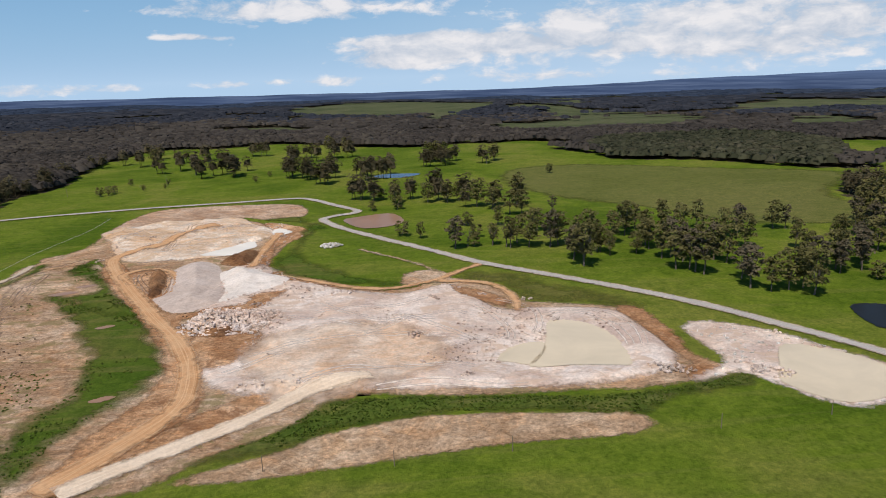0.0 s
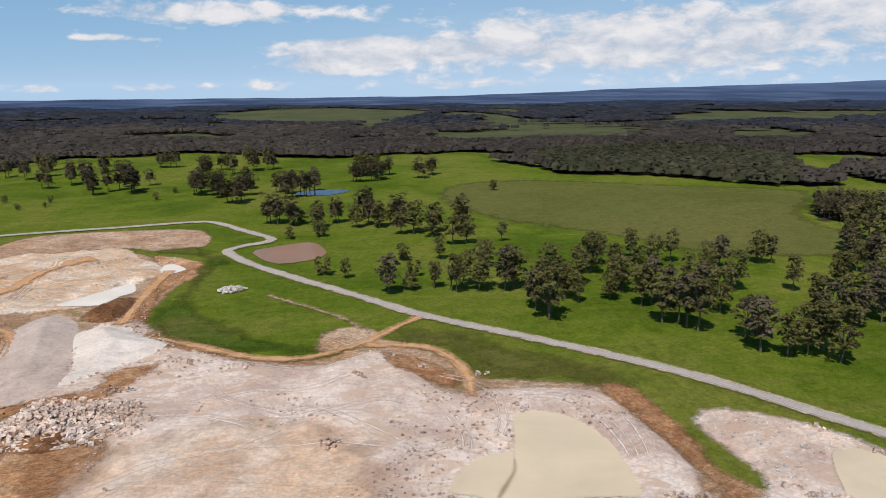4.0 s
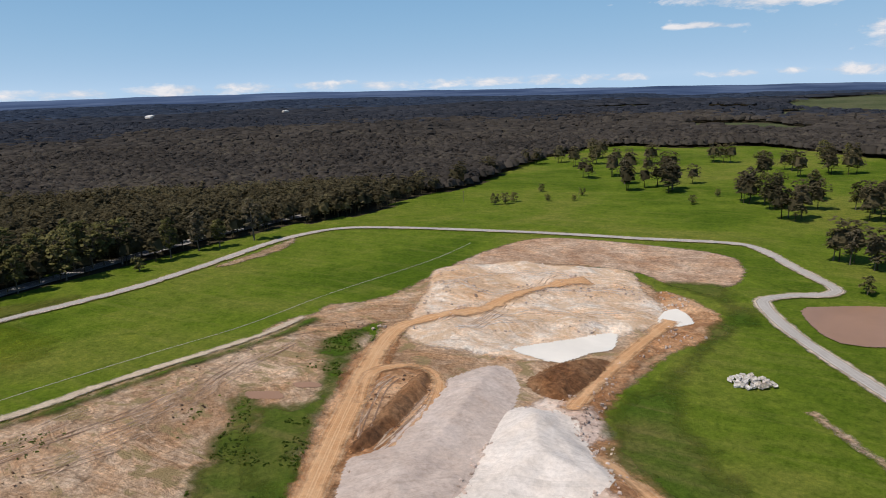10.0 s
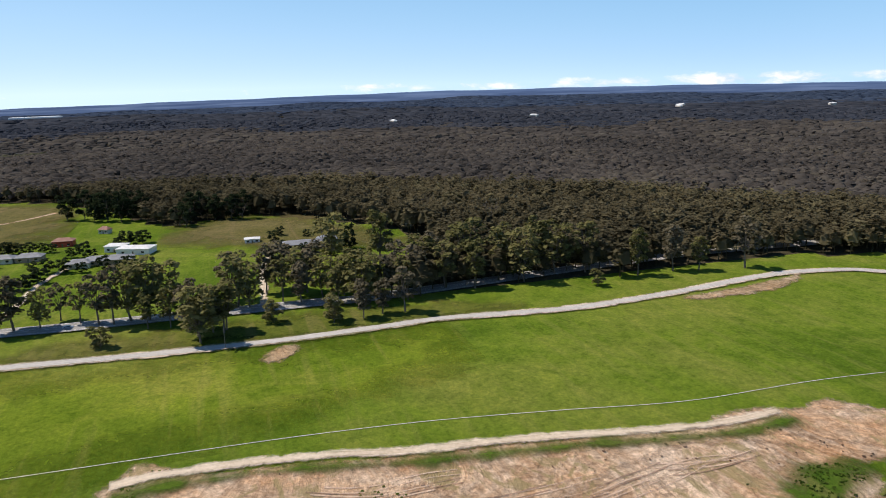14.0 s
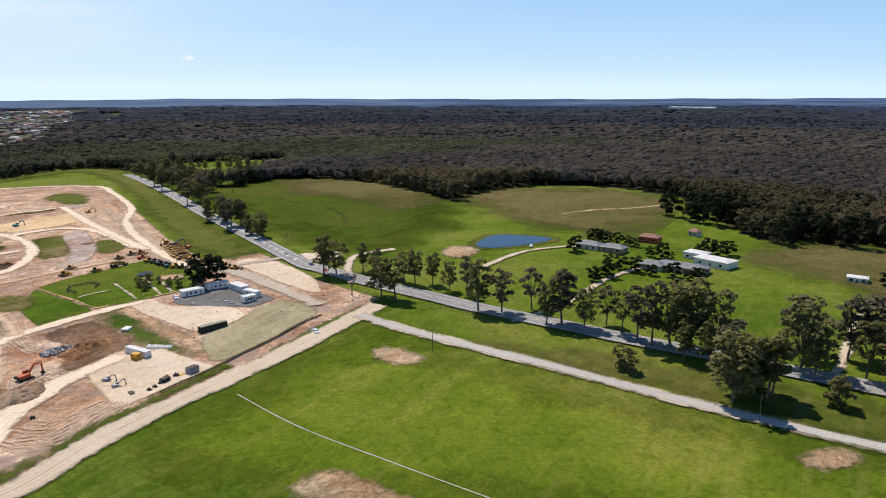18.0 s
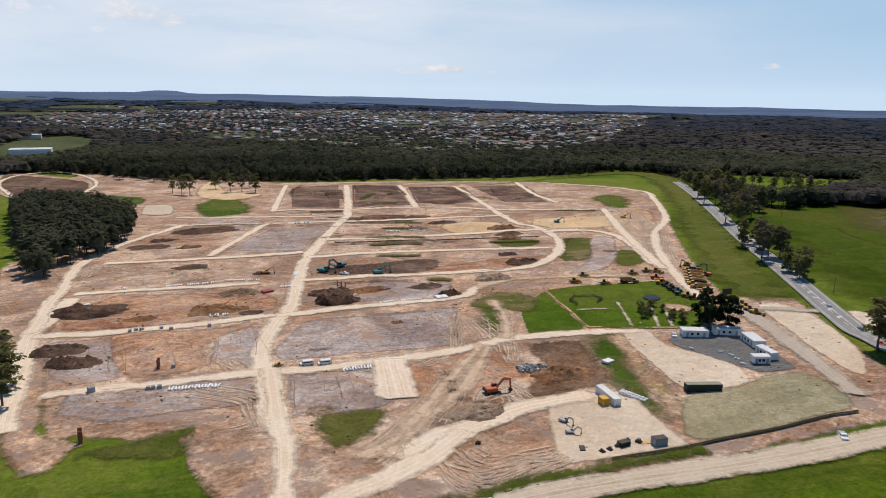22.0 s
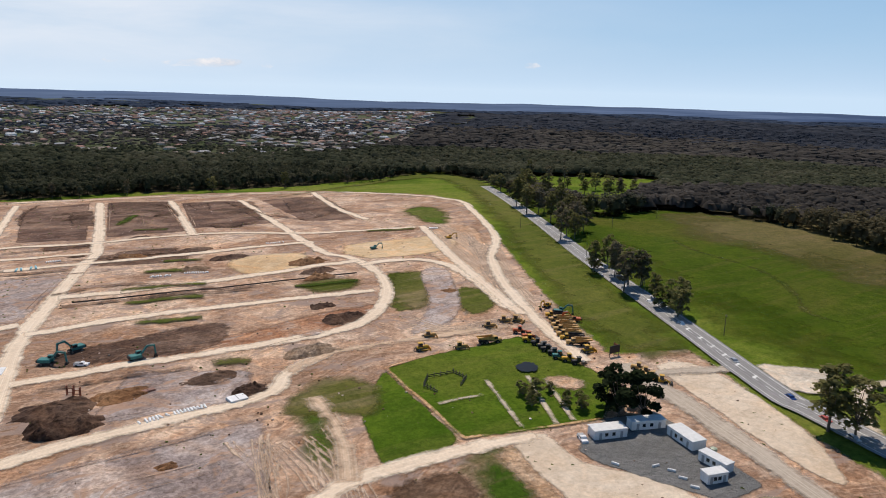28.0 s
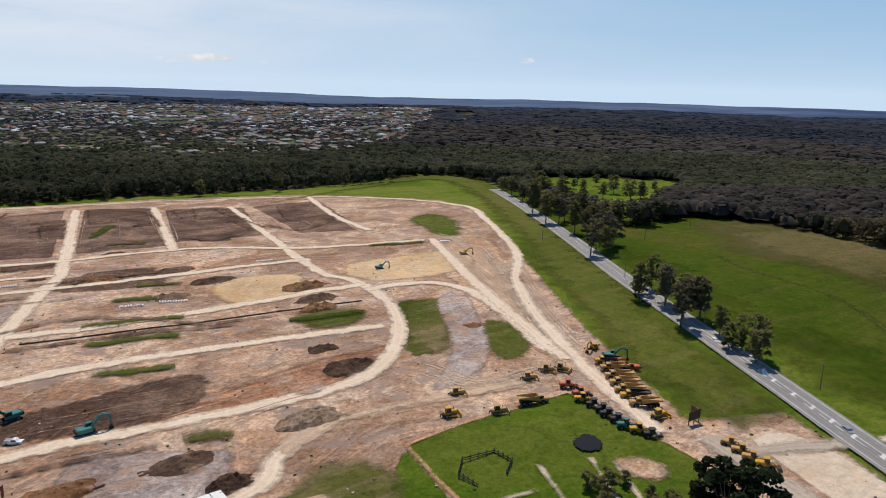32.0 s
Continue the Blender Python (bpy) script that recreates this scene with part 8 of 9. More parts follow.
def fence(label, line, step, high, group="fences"):
    e = thing("fence", label, "fence", group, line[0][0], line[0][1])
    c = curve(line, step)
    o = np.array(line[0], float)
    zs = top(c[:, 0], c[:, 1]) + 0.05 - at(*line[0])
    for p, z in zip(c - o, zs):
        piece("post", bar((p[0], p[1], z - 0.1), (p[0], p[1], z + high), 0.14, 0.14), TIMBER, e)
    for k in (0.45, 0.9):
        v = [bar((*(c[i] - o), zs[i] + high * k), (*(c[i + 1] - o), zs[i + 1] + high * k), 0.05, 0.06) for i in range(len(c) - 1)]
        piece("wire", join(v), STEEL, e)
    return e


fence("timber post fence along the highway verge", [(-368, 62), (-366, 20), (-372, -10)], 4.0, 1.2)
fence("white rail fence at driveway mouth", [(-378, -12), (-390, -22), (-404, -28)], 3.0, 1.3)
pen = thing("stock_pen", "dark timber stock pen on grass", "pen", "", -309, -129)
ring = [(-7, -6.5), (3, -7.5), (8, -2), (7, 5), (-3, 4), (-8, 0)]
for a, b in zip(ring, ring[1:] + ring[:1]):
    if (a, b) == (ring[3], ring[4]):
        continue
    for h in (0.6, 1.2):
        piece("rail", bar((*a, h), (*b, h), 0.1, 0.25), BLACK_PAINT, pen)
    for k in np.linspace(0, 1, 5)[:-1]:
        q = np.array(a) * (1 - k) + np.array(b) * k
        piece("post", bar((*q, 0), (*q, 2.0), 0.22, 0.22), TIMBER, pen)


# ---- farms and town ----
def house(length, depth, wall, roof, label, x, y, turn, high=2.8, rise=2.0, group="", name="house", category="house", detail=True):
    e = thing(name, label, category, group, x, y, None, turn)
    l, d = length / 2, depth / 2
    piece("wall", tub(-l, l, -d, d, -0.3, high, 0.01), wall, e)
    o = 0.5
    v = np.array([(-l - o, -d - o, high - 0.1), (l + o, -d - o, high - 0.1), (l + o, d + o, high - 0.1), (-l - o, d + o, high - 0.1), (-l + d * 0.7, 0, high + rise), (l - d * 0.7, 0, high + rise), (-l - o, -d - o, high + 0.08), (l + o, -d - o, high + 0.08), (l + o, d + o, high + 0.08), (-l - o, d + o, high + 0.08)], float)
    piece("roof", (np.concatenate([v, v[[5, 4]] + (0.01, 0, -0.02)]), np.array([(3, 2, 1, 0), (0, 1, 7, 6), (1, 2, 8, 7), (2, 3, 9, 8), (3, 0, 6, 9), (6, 7, 5, 4), (8, 9, 4, 5), (7, 8, 10, 5), (9, 6, 11, 4)])), roof, e)
    if detail:
        for k in (-0.3, 0.3):
            for s in (-1, 1):
                w = piece("window", tub(k * length - 0.8, k * length + 0.8, s * d - 0.03, s * d + 0.03, 0.9, 2.1, 0.01), GLASS, e)
                piece("sill", tub(k * length - 0.9, k * length + 0.9, s * d - 0.08, s * d + 0.08, 0.8, 0.9, 0.01), WHITE_PAINT, w)
        piece("door", tub(-0.5, 0.5, -d - 0.04, -d + 0.04, 0, 2.1, 0.02), TIMBER, e)
    return e


house(26, 11, BRICK_WALL, TILE_GREY, "grey-roofed brick farmhouse among garden trees", -488, 121, 84)
house(12, 8, CREAM_WALL, TILE_GREY, "small grey-roofed annexe beside farmhouse", -484, 106, 84)
house(20, 11, WHITE_PAINT, ROOF_WHITE, "white-roofed farm shed beside garden", -509, 134, 70, 3.6, 1.2, "", "farm_shed", "shed")
house(12, 9, WHITE_PAINT, ROOF_WHITE, "white metal machinery shed", -520, 122, 75, 3.6, 1.2, "", "farm_shed", "shed")
house(12, 8, RED_PAINT, TILE_RED, "dark red barn behind the hedge", -548, 88, 85, 3.6, 1.8, "", "barn", "barn")
house(14, 9, CREAM_WALL, TILE_GREY, "grey-roofed cottage behind hedge", -513, 61, 85)
house(14, 9, BRICK_WALL, TILE_GREY, "low grey-roofed cottage beside farm track", -512, 76, 85)
house(9, 6, WHITE_PAINT, ROOF_WHITE, "small white shed alone in paddock", -511, 202, 88, 2.8, 0.9, "", "farm_shed", "shed")
house(27, 11, BRICK_WALL, TILE_GREY, "long grey-roofed farmhouse among conifers", -486, 231, 86)
house(12, 9, BRICK_WALL, TILE_GREY, "grey-roofed wing of the farmhouse", -494, 247, 86)
house(10, 7, CREAM_WALL, TILE_RED, "small cottage under gum trees", -528, 309, 80)
house(7, 5, CREAM_WALL, TILE_RED, "tiny red-roofed pump house on slope", -583, 108, 60)

GARDEN = tree("garden_tree", "bush", 222, CONIFER, 0.045, "dark green garden tree beside farm buildings", count=60)
for x, y in ((-533, 54), (-533, 58), (-533, 62), (-532, 67), (-531, 73), (-531, 79), (-530, 84), (-510, 98), (-509, 105), (-508, 110), (-532, 121), (-532, 126), (-531, 132), (-536, 137), (-473, 100), (-470, 109), (-472, 120), (-471, 128), (-470, 133), (-474, 92), (-500, 56), (-508, 215), (-524, 221), (-515, 237), (-474, 230), (-474, 245), (-471, 257), (-476, 220), (-444, 87), (-453, 87), (-455, 91), (-478, 84)):
    plant(GARDEN, x, y, 5 + 5 * rng.random(), "garden trees", 1.2)
plant(GARDEN, -470, 257, 16, "garden trees", 0.55)
for x, y in ((-647, 86), (-633, 95), (-632, 104), (-625, 114), (-625, 121), (-629, 127), (-675, 93), (-674, 103), (-673, 113), (-672, 122), (-590, 156), (-582, 161), (-601, 164), (-649, 74), (-612, 172), (-604, 181), (-598, 192), (-598, 200), (-655, 96), (-652, 108), (-645, 118), (-660, 115)):
    plant(PINES[rng.integers(2)], x, y, 17 + 6 * rng.random(), "conifer grove", 0.85)
for x, y, h in ((-340, -80, 17), (-346, -76, 15), (-342, -87, 13), (-350, -82, 12)):
    plant(PINES[rng.integers(2)], x, y, h, "conifers beside offices", 1.0)
for x, y in ((-325, -108), (-328, -105), (-334, -105), (-334, -97), (-334, -90), (-322, -100), (-331, -94)):
    plant(BUSHES[rng.integers(2)], x, y, 4 + 3 * rng.random(), "field shrubs", 1.1)
for x, y, h in ((118, 274, 22), (-362, -3, 13), (-545, 330, 20), (-478, 352, 24), (60, 334, 12), (76, 333, 14), (84, 327, 18)):
    plant(BARE, x, y, h, "bare trees", 1.2)
for x, y in [(-653, -542), (-632, -501), (-630, -478), (-594, -430), (-613, -433), (-583, -392), (-599, -398), (-569, -356), (-580, -358), (-558, -332), (-536, -302), (-545, -306), (-686, -551), (-680, -590), (-676, -514), (-659, -472), (-633, -424), (-612, -390), (-588, -353), (-575, -334)]:
    plant(GUMS[rng.integers(len(GUMS))], x, y, 14 + 6 * rng.random(), "roadside trees", 1.15)
for x, y in [(-69, -113), (-76, -90), (-79, -75), (-71, -101)]:
    plant(GUMS[rng.integers(len(GUMS))], x, y, 13 + 4 * rng.random(), "paddock trees", 1.3)
for x, y in [(-752, -557), (-739, -530), (-794, -565), (-711, -475), (-755, -486), (-744, -454), (-800, -488), (-764, -588)]:
    plant(GUMS[rng.integers(len(GUMS))], x, y, 11 + 6 * rng.random(), "paddock trees", 1.3)
remove(GARDEN)

# the near rows of the town, house by house, then the rest as one
hr = np.random.default_rng(21)
lo, hi = TOWN_RING.min(0), TOWN_RING.max(0)
sx, sy = np.meshgrid(np.arange(lo[0], hi[0], 21.0), np.arange(lo[1] - 500, hi[1], 27.0))
sx, sy = sx.ravel() + hr.normal(size=sx.size) * 2.5, sy.ravel() + hr.normal(size=sx.size) * 3
d = inside(sx, sy, TOWN_RING)
keep = ((d > 4) & (hr.random(sx.size) < 0.44) & (rough(sx, sy, 130, 31, 2) < 0.66)) | ((d <= 4) & (sy < -1650) & (hr.random(sx.size) < 0.10))
sites = sorted([(a, b, math.hypot(a + 80, b)) for a, b in zip(sx[keep], sy[keep])], key=lambda s: s[2])
ROOFS = (TILE_RED, TILE_BROWN, TILE_GREY, TILE_BROWN, TILE_GREY)
protos = [house(15 + 2 * i, 10 + i % 2, (BRICK_WALL, CREAM_WALL)[i % 2], ROOFS[i], ("red-roofed brick town house", "brown-roofed brick town house", "grey-roofed rendered town house", "brown-tiled cream town house", "grey-tiled cream town house")[i] + " among gardens", 0, 0, 0, 2.8, 2.2, "town houses", detail=False) for i in range(5)]
for x, y, _ in sites[:140]:
    copy_thing(protos[hr.integers(5)], Matrix.Translation((x, y, float(land(x, y)))) @ Matrix.Rotation(radians(hr.choice((0, 90)) + 12), 4, "Z"))
for p in protos:
    remove(p)
for k, roof in enumerate((TILE_RED, TILE_BROWN, TILE_GREY, TILE_BROWN, TILE_GREY, TILE_RED, TILE_BROWN, ROOF_WHITE)):
    some = sites[140 + k::8]
    parts = []
    for x, y, _ in some:
        l, d, z = 7 + 3 * hr.random(), 5 + hr.random(), float(land(x, y))
        v, f = tub(-l, l, -d, d, 0, 5.2, 2.2)
        a = radians(hr.choice((0, 90)) + 12)
        c, s = math.cos(a), math.sin(a)
        parts.append((np.stack([v[:, 0] * c - v[:, 1] * s + x, v[:, 0] * s + v[:, 1] * c + y, v[:, 2] + z], 1), f))
    v, f = join(parts)
    tagged(new("distant_houses", mesh_of("distant_houses", v, f, roof, False)), "distant rows of suburban house roofs", "houses", kind="stuff")

house(60, 34, WHITE_PAINT, ROOF_WHITE, "long white warehouse beyond the trees", 165, -1150, 8, 9, 1.0, "", "warehouse", "warehouse", False)
house(40, 24, CREAM_WALL, ROOF_WHITE, "white-roofed warehouse beyond the trees", 225, -1400, 8, 8, 1.0, "", "warehouse", "warehouse", False)

for x, y, turn in ((-2150, 1715, 20), (-2185, 1750, 35), (-2115, 1690, 10), (-1885, 1048, 40), (-1921, 656, 15), (-1762, 1974, 80)):
    house(22, 12, CREAM_WALL, ROOF_WHITE, "pale roofed house far in the forest", x, y, turn, 13.0, 3.0, "forest houses", detail=False)
house(190, 40, WHITE_PAINT, ROOF_WHITE, "long white shed far in the forest", -3350, -470, 96, 17, 2.0, "", "warehouse", "warehouse", False)

# ---- wheel marks, stones and weeds ----
PASSES_SITE_A = [[(-173, 4), (-189, -10), (-202, -28), (-213, -44), (-226, -63), (-237, -81)], [(-173, -4), (-187, -15), (-201, -32), (-210, -47), (-215, -60)], [(-221, -68), (-221, -48), (-214, -37), (-206, -27)], [(-203, -1), (-208, 9), (-225, 7), (-237, 6)], [(-206, -9), (-211, 3), (-227, 1), (-234, -1)], [(-141, -33), (-156, -37), (-160, -61)], [(-135, -73), (-153, -61), (-156, -47), (-157, -27)], [(-146, -96), (-156, -82), (-161, -92)], [(-461, -391), (-422, -281), (-396, -206), (-384, -175)], [(-461, -313), (-407, -224), (-382, -167)]]
PASSES_SITE_B = [[(-478, -409), (-447, -304), (-413, -226), (-386, -170)], [(-473, -355), (-415, -244), (-388, -184)], [(-334, -200), (-341, -177), (-370, -172), (-373, -161)], [(-254, -122), (-254, -106), (-251, -85), (-244, -63)], [(-242, -126), (-238, -103), (-232, -84)], [(-192, -72), (-206, -79), (-216, -71), (-227, -79)], [(-76, -223), (-90, -244), (-115, -243)], [(-69, -238), (-76, -276), (-97, -256)], [(-228, -42), (-236, -44), (-237, -32), (-229, -24)], [(-215, -28), (-228, -42), (-240, -43)]]
PASSES_PIT_A = [[(-55, 159), (-38, 173), (-15, 179), (19, 177), (49, 159)], [(-39, 130), (-19, 147), (3, 149), (29, 145), (45, 137)], [(-31, 210), (-10, 219), (12, 219), (36, 234)], [(-15, 177), (5, 192), (29, 199), (48, 188)], [(68, 192), (87, 196), (100, 182), (101, 158), (95, 134)], [(75, 201), (96, 200), (109, 182), (107, 153), (102, 133)], [(-61, 185), (-50, 197), (-30, 202), (-10, 191)], [(-7, 125), (18, 126), (42, 124), (59, 124)], [(-62, 139), (-52, 158), (-38, 168)]]
PASSES_PIT_B = [[(6, 203), (20, 189), (39, 168), (52, 173)], [(-42, 126), (-27, 133), (-2, 134)], [(39, 214), (52, 195), (55, 172), (48, 154)], [(49, 222), (67, 205), (69, 181), (63, 164)], [(-29, 230), (-15, 210), (2, 198), (18, 197)], [(-28, 247), (-7, 232), (18, 226), (44, 235)], [(-14, 203), (3, 190), (25, 189)], [(-178, 384), (-169, 422), (-146, 445), (-109, 438)], [(-144, 364), (-125, 386), (-98, 399), (-75, 413)], [(-183, 408), (-142, 397), (-119, 417), (-91, 425)]]
PASSES_PIT_C = [[(-144, 344), (-129, 364), (-112, 376)]]
PASSES_WORKS_A = [[(-178, 203), (-182, 224), (-183, 247), (-187, 275), (-193, 301)], [(-199, 196), (-195, 218), (-190, 242), (-190, 267)], [(-187, 199), (-180, 218), (-176, 236)], [(-213, 196), (-204, 214), (-202, 236)], [(-191, 278), (-189, 297), (-187, 312)], [(-151, 345), (-149, 378), (-137, 395), (-134, 446)], [(-137, 342), (-135, 372), (-135, 406), (-118, 437)], [(-116, 251), (-129, 276), (-135, 293), (-134, 309)], [(-110, 258), (-114, 279), (-118, 302)]]


def marks(name, lines, material, label, passes=4, apart=2.0, width=0.55, wander=3.0, seed=0, lift=0.45):
    """Wheel marks: several passes of two wheels each along the guiding lines, as thin worn strips."""
    r = np.random.default_rng(seed)
    vs, fs, ins, k = [], [], [], 0
    for line in lines:
        c = curve(line, 2.5)
        if len(c) < 4:
            continue
        t = np.gradient(c, axis=0)
        t /= np.linalg.norm(t, axis=1)[:, None] + 1e-9
        n = np.stack([-t[:, 1], t[:, 0]], 1)
        s = np.linspace(0, 1, len(c))
        for _ in range(passes):
            off = r.normal() * wander * (0.5 + s * r.normal() * 0.5) + 0.5 * wander * np.sin(s * (2 + 4 * r.random()) + r.random() * 6)
            lo, hi = int(len(c) * 0.25 * r.random()), len(c) - int(len(c) * 0.25 * r.random())
            for side in ((-apart / 2, apart / 2) if apart else (0,)):
                w = width * (0.7 + 0.7 * r.random())
                across = np.array([-1.0, 0, 1.0]) * w
                p = (c + n * (off + side)[:, None])[lo:hi, None] + n[lo:hi, None] * across[None, :, None]
                vs.append(p.reshape(-1, 2))
                fs.append(grid_faces(3, hi - lo) + k)
                ins.append(np.broadcast_to(w * 0.6 - np.abs(across), p.shape[:2]).ravel())
                k += len(vs[-1])
    v = np.concatenate(vs)
    v = np.c_[v, top(v[:, 0], v[:, 1]) + lift + 0.0007 * seed]
    ob = new(name, mesh_of(name, v, np.concatenate(fs), material, True, np.concatenate(ins)))
    return tagged(ob, label, "wheel marks", kind="stuff")


PALE_MARK = track("pale_wheel_dust", (0.47, 0.33, 0.23), (0.53, 0.39, 0.285), (0.59, 0.45, 0.34), 0.9)
DARK_MARK = track("dark_wheel_ruts", (0.19, 0.118, 0.08), (0.25, 0.16, 0.11), (0.31, 0.21, 0.15), 0.40)
WHITE_MARK = track("white_scrapes", (0.62, 0.53, 0.46), (0.70, 0.62, 0.55), (0.76, 0.69, 0.63), 0.5)
TAN_MARK = track("tan_scrapes", (0.40, 0.26, 0.175), (0.46, 0.32, 0.23), (0.53, 0.40, 0.31), 0.5)
SITE_PASSES = PASSES_SITE_A + PASSES_SITE_B
PIT_PASSES = PASSES_PIT_A + PASSES_PIT_B + PASSES_PIT_C
WORKS_PASSES = PASSES_WORKS_A
marks("wheel_marks", SITE_PASSES, PALE_MARK, "pale swirling wheel marks on graded earth", 7, 2.0, 0.7, 5.0, 1, 0.4)
marks("wheel_marks", PIT_PASSES, WHITE_MARK, "white curved scraper marks on quarry floor", 1, 2.6, 0.5, 4.0, 3, 0.24)
marks("wheel_marks", WORKS_PASSES, PALE_MARK, "pale scraper marks across stripped earth", 2, 2.4, 0.4, 4.5, 5, 0.27)
marks("wheel_marks", WORKS_PASSES, DARK_MARK, "dark scraper ruts across stripped earth", 1, 2.4, 0.3, 4.5, 6, 0.27)


def lot_lines(ring, count, seed):
    """Lines graded along the longer side of a lot."""
    r = np.random.default_rng(seed)
    p = np.array(ring, float)
    e = np.roll(p, -1, 0) - p
    d = e[np.argmax(np.linalg.norm(e, axis=1))]
    d /= np.linalg.norm(d)
    n, m = np.array([-d[1], d[0]]), p.mean(0)
    u, v = (p - m) @ d, (p - m) @ n
    out = []
    for k in np.linspace(v.min() + 2, v.max() - 2, count):
        a, b = sorted(r.uniform(u.min() * 0.9, u.max() * 0.9, 2))
        if b - a < 12:
            a, b = u.min() * 0.7, u.max() * 0.7
        w = r.normal() * 0.6
        q = [m + d * (a + (b - a) * f) + n * (k + w * math.sin(3 * f)) for f in (0, 0.33, 0.67, 1)]
        out.append([(float(x), float(y)) for x, y in q])
    return out


for i, ring in enumerate((LOT_A, LOT_B, LOT_C, LOT_D, LOT_E, LOT_F, LOT_K, REDLOT_A, REDLOT_B, REDLOT_C, DARKLOT_A, LOT_G, LOT_H, LOT_I, LOT_J)):
    far = i > 10
    marks("grading_lines", lot_lines(ring, 3 if far else 4, i), TAN_MARK, "pale grading lines along a lot", 1, 0, 0.25 if not far else 0.6, 0.6, 40 + i)
    marks("grading_lines", lot_lines(ring, 3, 60 + i), DARK_MARK, "dark service trench lines along a lot", 1, 0, 0.2 if not far else 0.6, 0.6, 80 + i)


def scatter(ring, count, seed, clump=0.5, size=25):
    """Random spots inside an outline, thicker in some places."""
    r = np.random.default_rng(seed)
    g = curve(ring, 6.0, True)
    lo, hi = g.min(0), g.max(0)
    x, y = r.uniform(lo[0], hi[0], count * 6), r.uniform(lo[1], hi[1], count * 6)
    for water_ring in WATERS:
        near = inside(x, y, water_ring) < -1.0
        x, y = x[near], y[near]
    m = (inside(x, y, g) > 1.0) & (rough(x, y, size, seed, 3) > clump)
    return x[m][:count], y[m][:count]


def stones(name, ring, count, size, material, label, seed, clump=0.5, lift=0.4):
    """Loose stones and clods too many to count."""
    r = np.random.default_rng(seed)
    x, y = scatter(ring, count, seed, clump)
    shapes = [stone(r, 1.0) for _ in range(6)]
    z = top(x, y) + lift
    s = size * (0.35 + 1.3 * r.random(len(x)) ** 3)
    vs, fs = [], []
    for i in range(len(x)):
        v, f = shapes[i % 6]
        vs.append(v * s[i] * np.array([1, 0.9, 0.6]) + (x[i], y[i], z[i]))
        fs.append(f + 8 * i)
    return tagged(new(name, mesh_of(name, np.concatenate(vs), np.concatenate(fs), material, False)), label, "stones", kind="stuff")


def weeds(name, ring, count, size, material, label, seed, clump=0.5):
    """Tufts of weeds too many to count: small fans of blades."""
    r = np.random.default_rng(seed)
    x, y = scatter(ring, count, seed, clump)
    n = len(x)
    z = top(x, y) + 0.1
    h = size * (0.4 + 0.9 * r.random(n))
    vs = []
    for k in range(3):
        a = r.random(n) * 6.28
        dx, dy = np.cos(a) * h, np.sin(a) * h
        lean = r.normal(size=(n, 2)) * 0.4 * h[:, None]
        vs.append(np.stack([np.c_[x - dx, y - dy, z], np.c_[x + dx, y + dy, z], np.c_[x + dx * 0.8 + lean[:, 0], y + dy * 0.8 + lean[:, 1], z + h], np.c_[x - dx * 0.8 + lean[:, 0], y - dy * 0.8 + lean[:, 1], z + h * 0.8]], 1))
    v = np.concatenate(vs).reshape(-1, 3)
    return tagged(new(name, mesh_of(name, v, np.arange(len(v)).reshape(-1, 4), material, False)), label, "weeds", kind="stuff")


WEED = leaves("weed_leaves", (0.09, 0.145, 0.02), (0.17, 0.21, 0.05))
DARK_CLOD = soil("dark_clods", (0.09, 0.055, 0.038), (0.15, 0.095, 0.065), (0.22, 0.15, 0.105), 0, 0.2, 0)
stones("loose_stones", PALE_FLOOR, 1500, 0.8, ROCK, "loose pale stones over the quarry floor", 1, 0.54)
stones("loose_stones", EXC_RIM, 350, 1.0, ROCK, "loose pale rocks along the orange rim", 12, 0.5)
stones("loose_clods", ORANGE_YARD, 300, 0.6, DARK_CLOD, "dark clods on orange clay", 13, 0.52)
stones("loose_stones", UPPER_PIT, 500, 0.8, ROCK, "loose pale stones on the upper pit", 2, 0.54)
stones("loose_stones", SITE, 1500, 0.55, ROCK, "loose pale stones over the building site", 3, 0.55)
stones("loose_clods", SITE, 1300, 0.55, DARK_CLOD, "dark soil clods over the building site", 4, 0.56)
stones("loose_clods", WORKS_WEST, 500, 0.55, DARK_CLOD, "dark soil clods over stripped earth", 5, 0.55)
stones("loose_stones", [(-92, 196), (-88, 216), (-76, 226), (-52, 220), (-44, 208), (-52, 192), (-74, 188)], 700, 1.5, PALE_BLOCK, "broken pale rubble between the blocks", 14, 0.2, 0.6)
stones("loose_stones", EAST_WORKS, 160, 1.0, WHITE_ROCK, "loose pale stones round settling pond", 6, 0.45)
weeds("weeds", SITE, 2200, 0.4, WEED, "scattered green weeds on the building site", 7, 0.60)
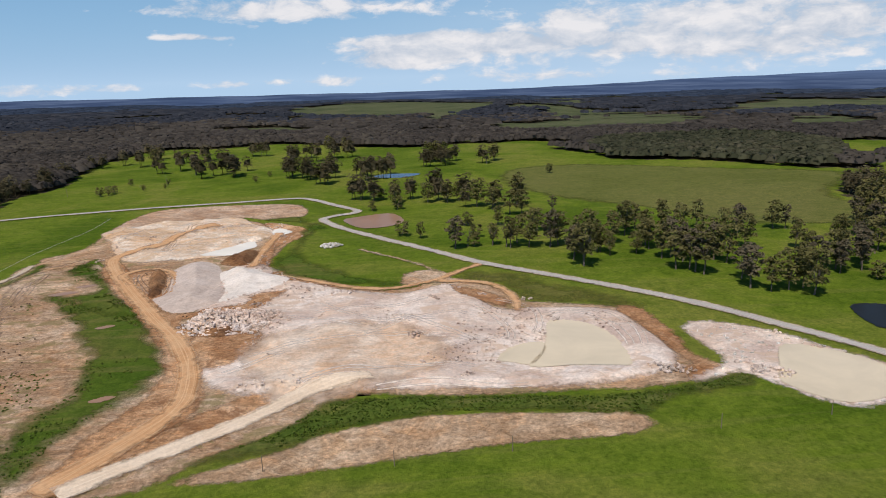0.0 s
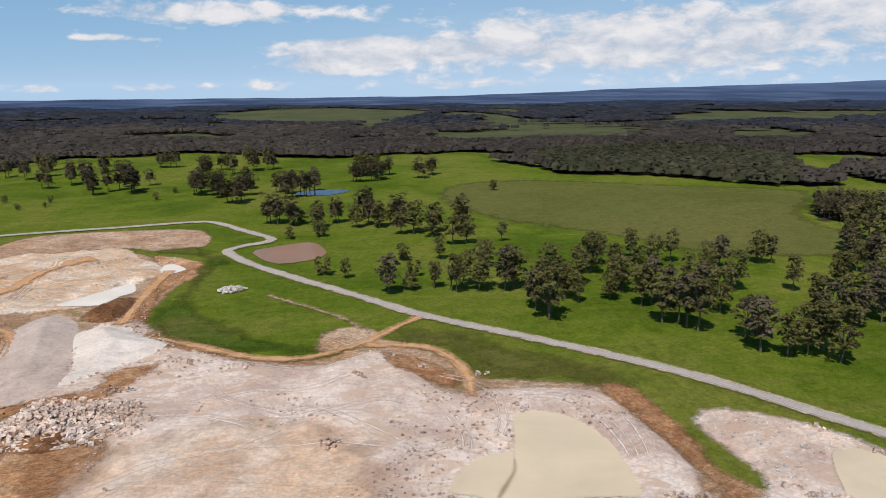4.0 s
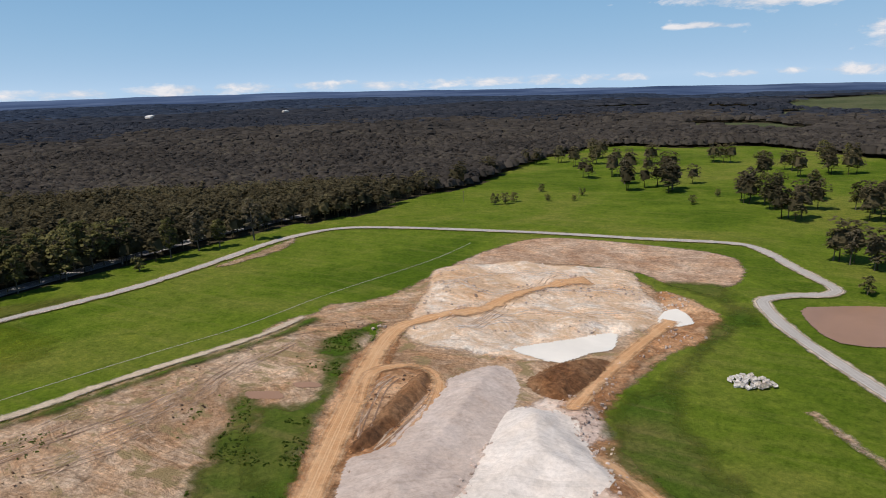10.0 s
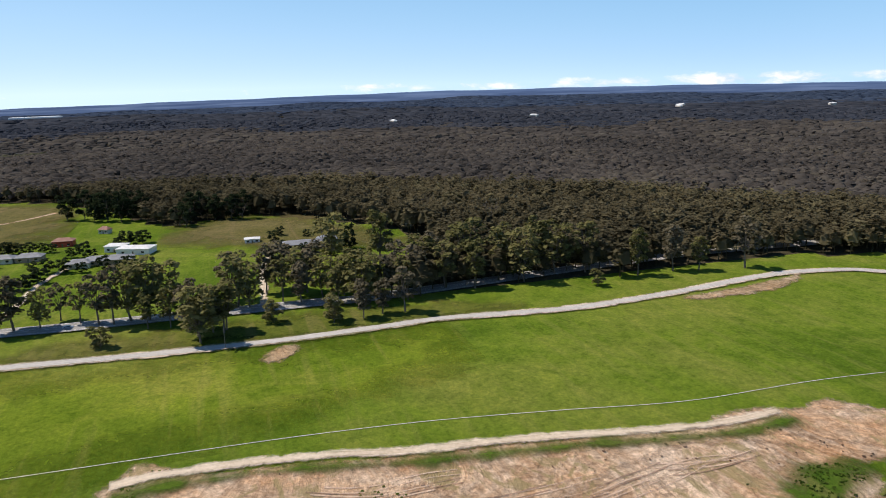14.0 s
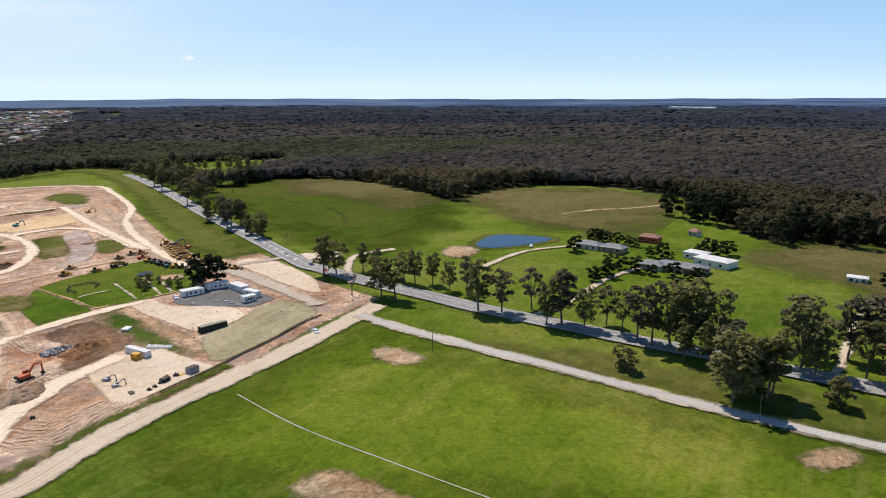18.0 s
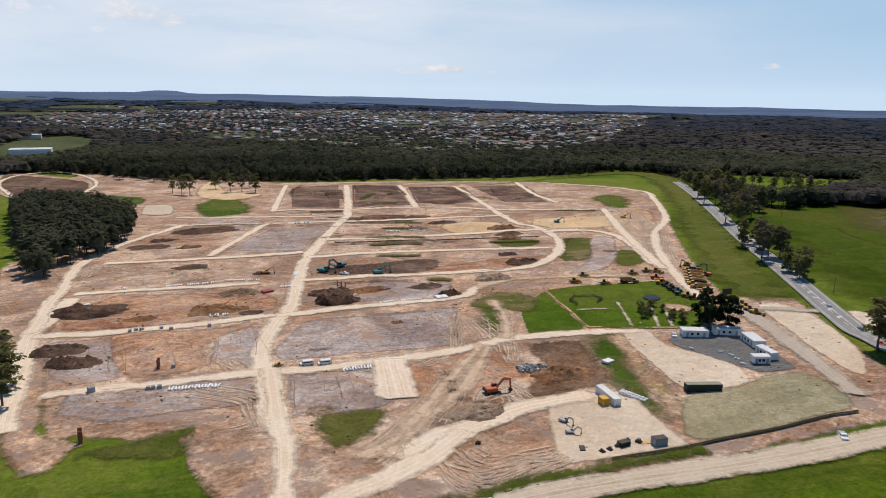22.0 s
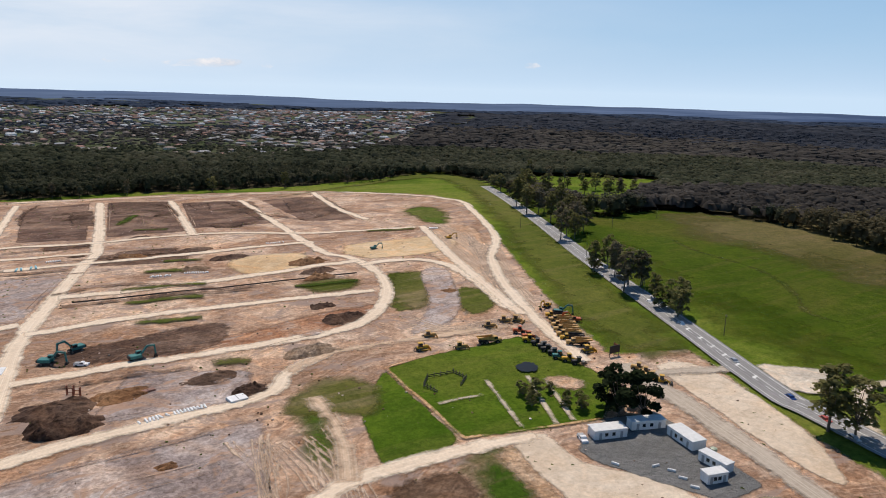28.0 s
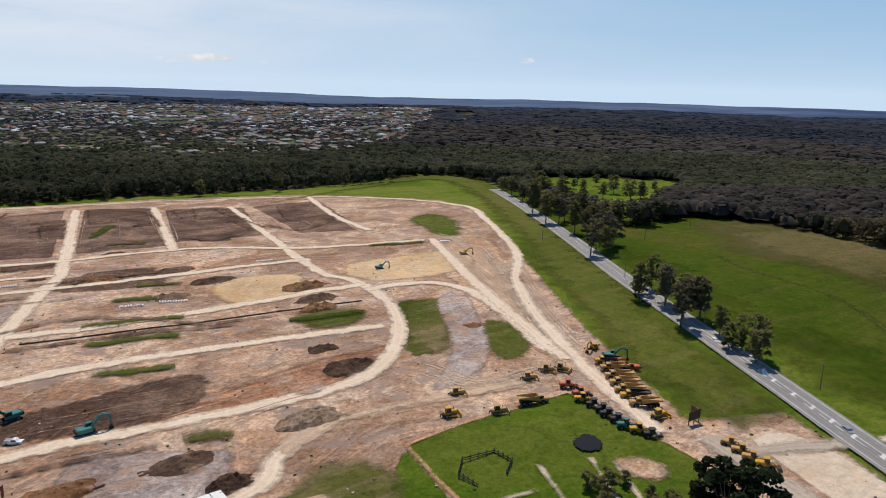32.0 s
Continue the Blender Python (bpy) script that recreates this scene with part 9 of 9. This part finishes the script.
weeds("weeds", WORKS_WEST, 1000, 0.4, WEED, "scattered green weeds on stripped earth", 8, 0.58)
weeds("weeds", SOUTH_BERM, 1300, 0.45, WEED, "tall weeds along the quarry berm", 9, 0.42)
weeds("weeds", WORKS_GREEN, 900, 0.4, WEED, "tall weeds between earthworks", 10, 0.42)
weeds("weeds", WORKS_GREEN_SOUTH, 900, 0.4, WEED, "tall weeds beside haul road", 11, 0.5)

sheet("bare_patch", [(149, -916), (105, -903), (51, -867), (20, -826), (4, -678), (17, -586), (52, -631), (91, -700)], PINK_EARTH, "brown graded lots behind the trees", "bare earth", cell=5)
sheet("bare_patch", [(140, -896), (100, -884), (51, -852), (24, -815), (9, -682), (21, -599), (52, -639), (87, -702)], BROWN_EARTH, "dark turned soil behind the trees", "bare earth", cell=5)
sheet("grass_patch", [(26, -664), (-60, -616), (-59, -537), (-34, -490), (-3, -537)], ROUGH_GRASS, "rough green grass behind the trees", "grass", cell=5)
ribbon("site_track", [(43, -593), (95, -736), (128, -837), (119, -904), (75, -924), (30, -865), (13, -799), (4, -646)], 6.0, CREAM_TRACK, "cream ring track round far lots", "track")
# painted hatching in the middle of the highway
h0 = curve(HIGHWAY, 2.0)
h1, h2 = (int(np.argmin(np.hypot(h0[:, 0] - p[0], h0[:, 1] - p[1]))) for p in [(-431, -131), (-403, -71)])
for i in range(min(h1, h2), max(h1, h2), 5):
    p, d = h0[i], h0[i + 1] - h0[i]
    d /= np.linalg.norm(d)
    n = np.array([-d[1], d[0]])
    q = [p + n * 1.3 - d * 0.6, p + n * 1.3 + d * 0.9, p - n * 1.3 + d * 2.6, p - n * 1.3 + d * 1.1]
    z = float(top(np.array([[p[0]]]), np.array([[p[1]]]))[0, 0]) + road_lift + 0.01
    ob = new("road_mark", mesh_of("road_mark", [(*k, z) for k in q], [(0, 1, 2, 3)], ROAD_PAINT, False))
    ob.parent = highway
    tagged(ob, "white painted hatch bar")

for proto in (*GUMS, *BUSHES, BARE, *PINES):
    remove(proto)
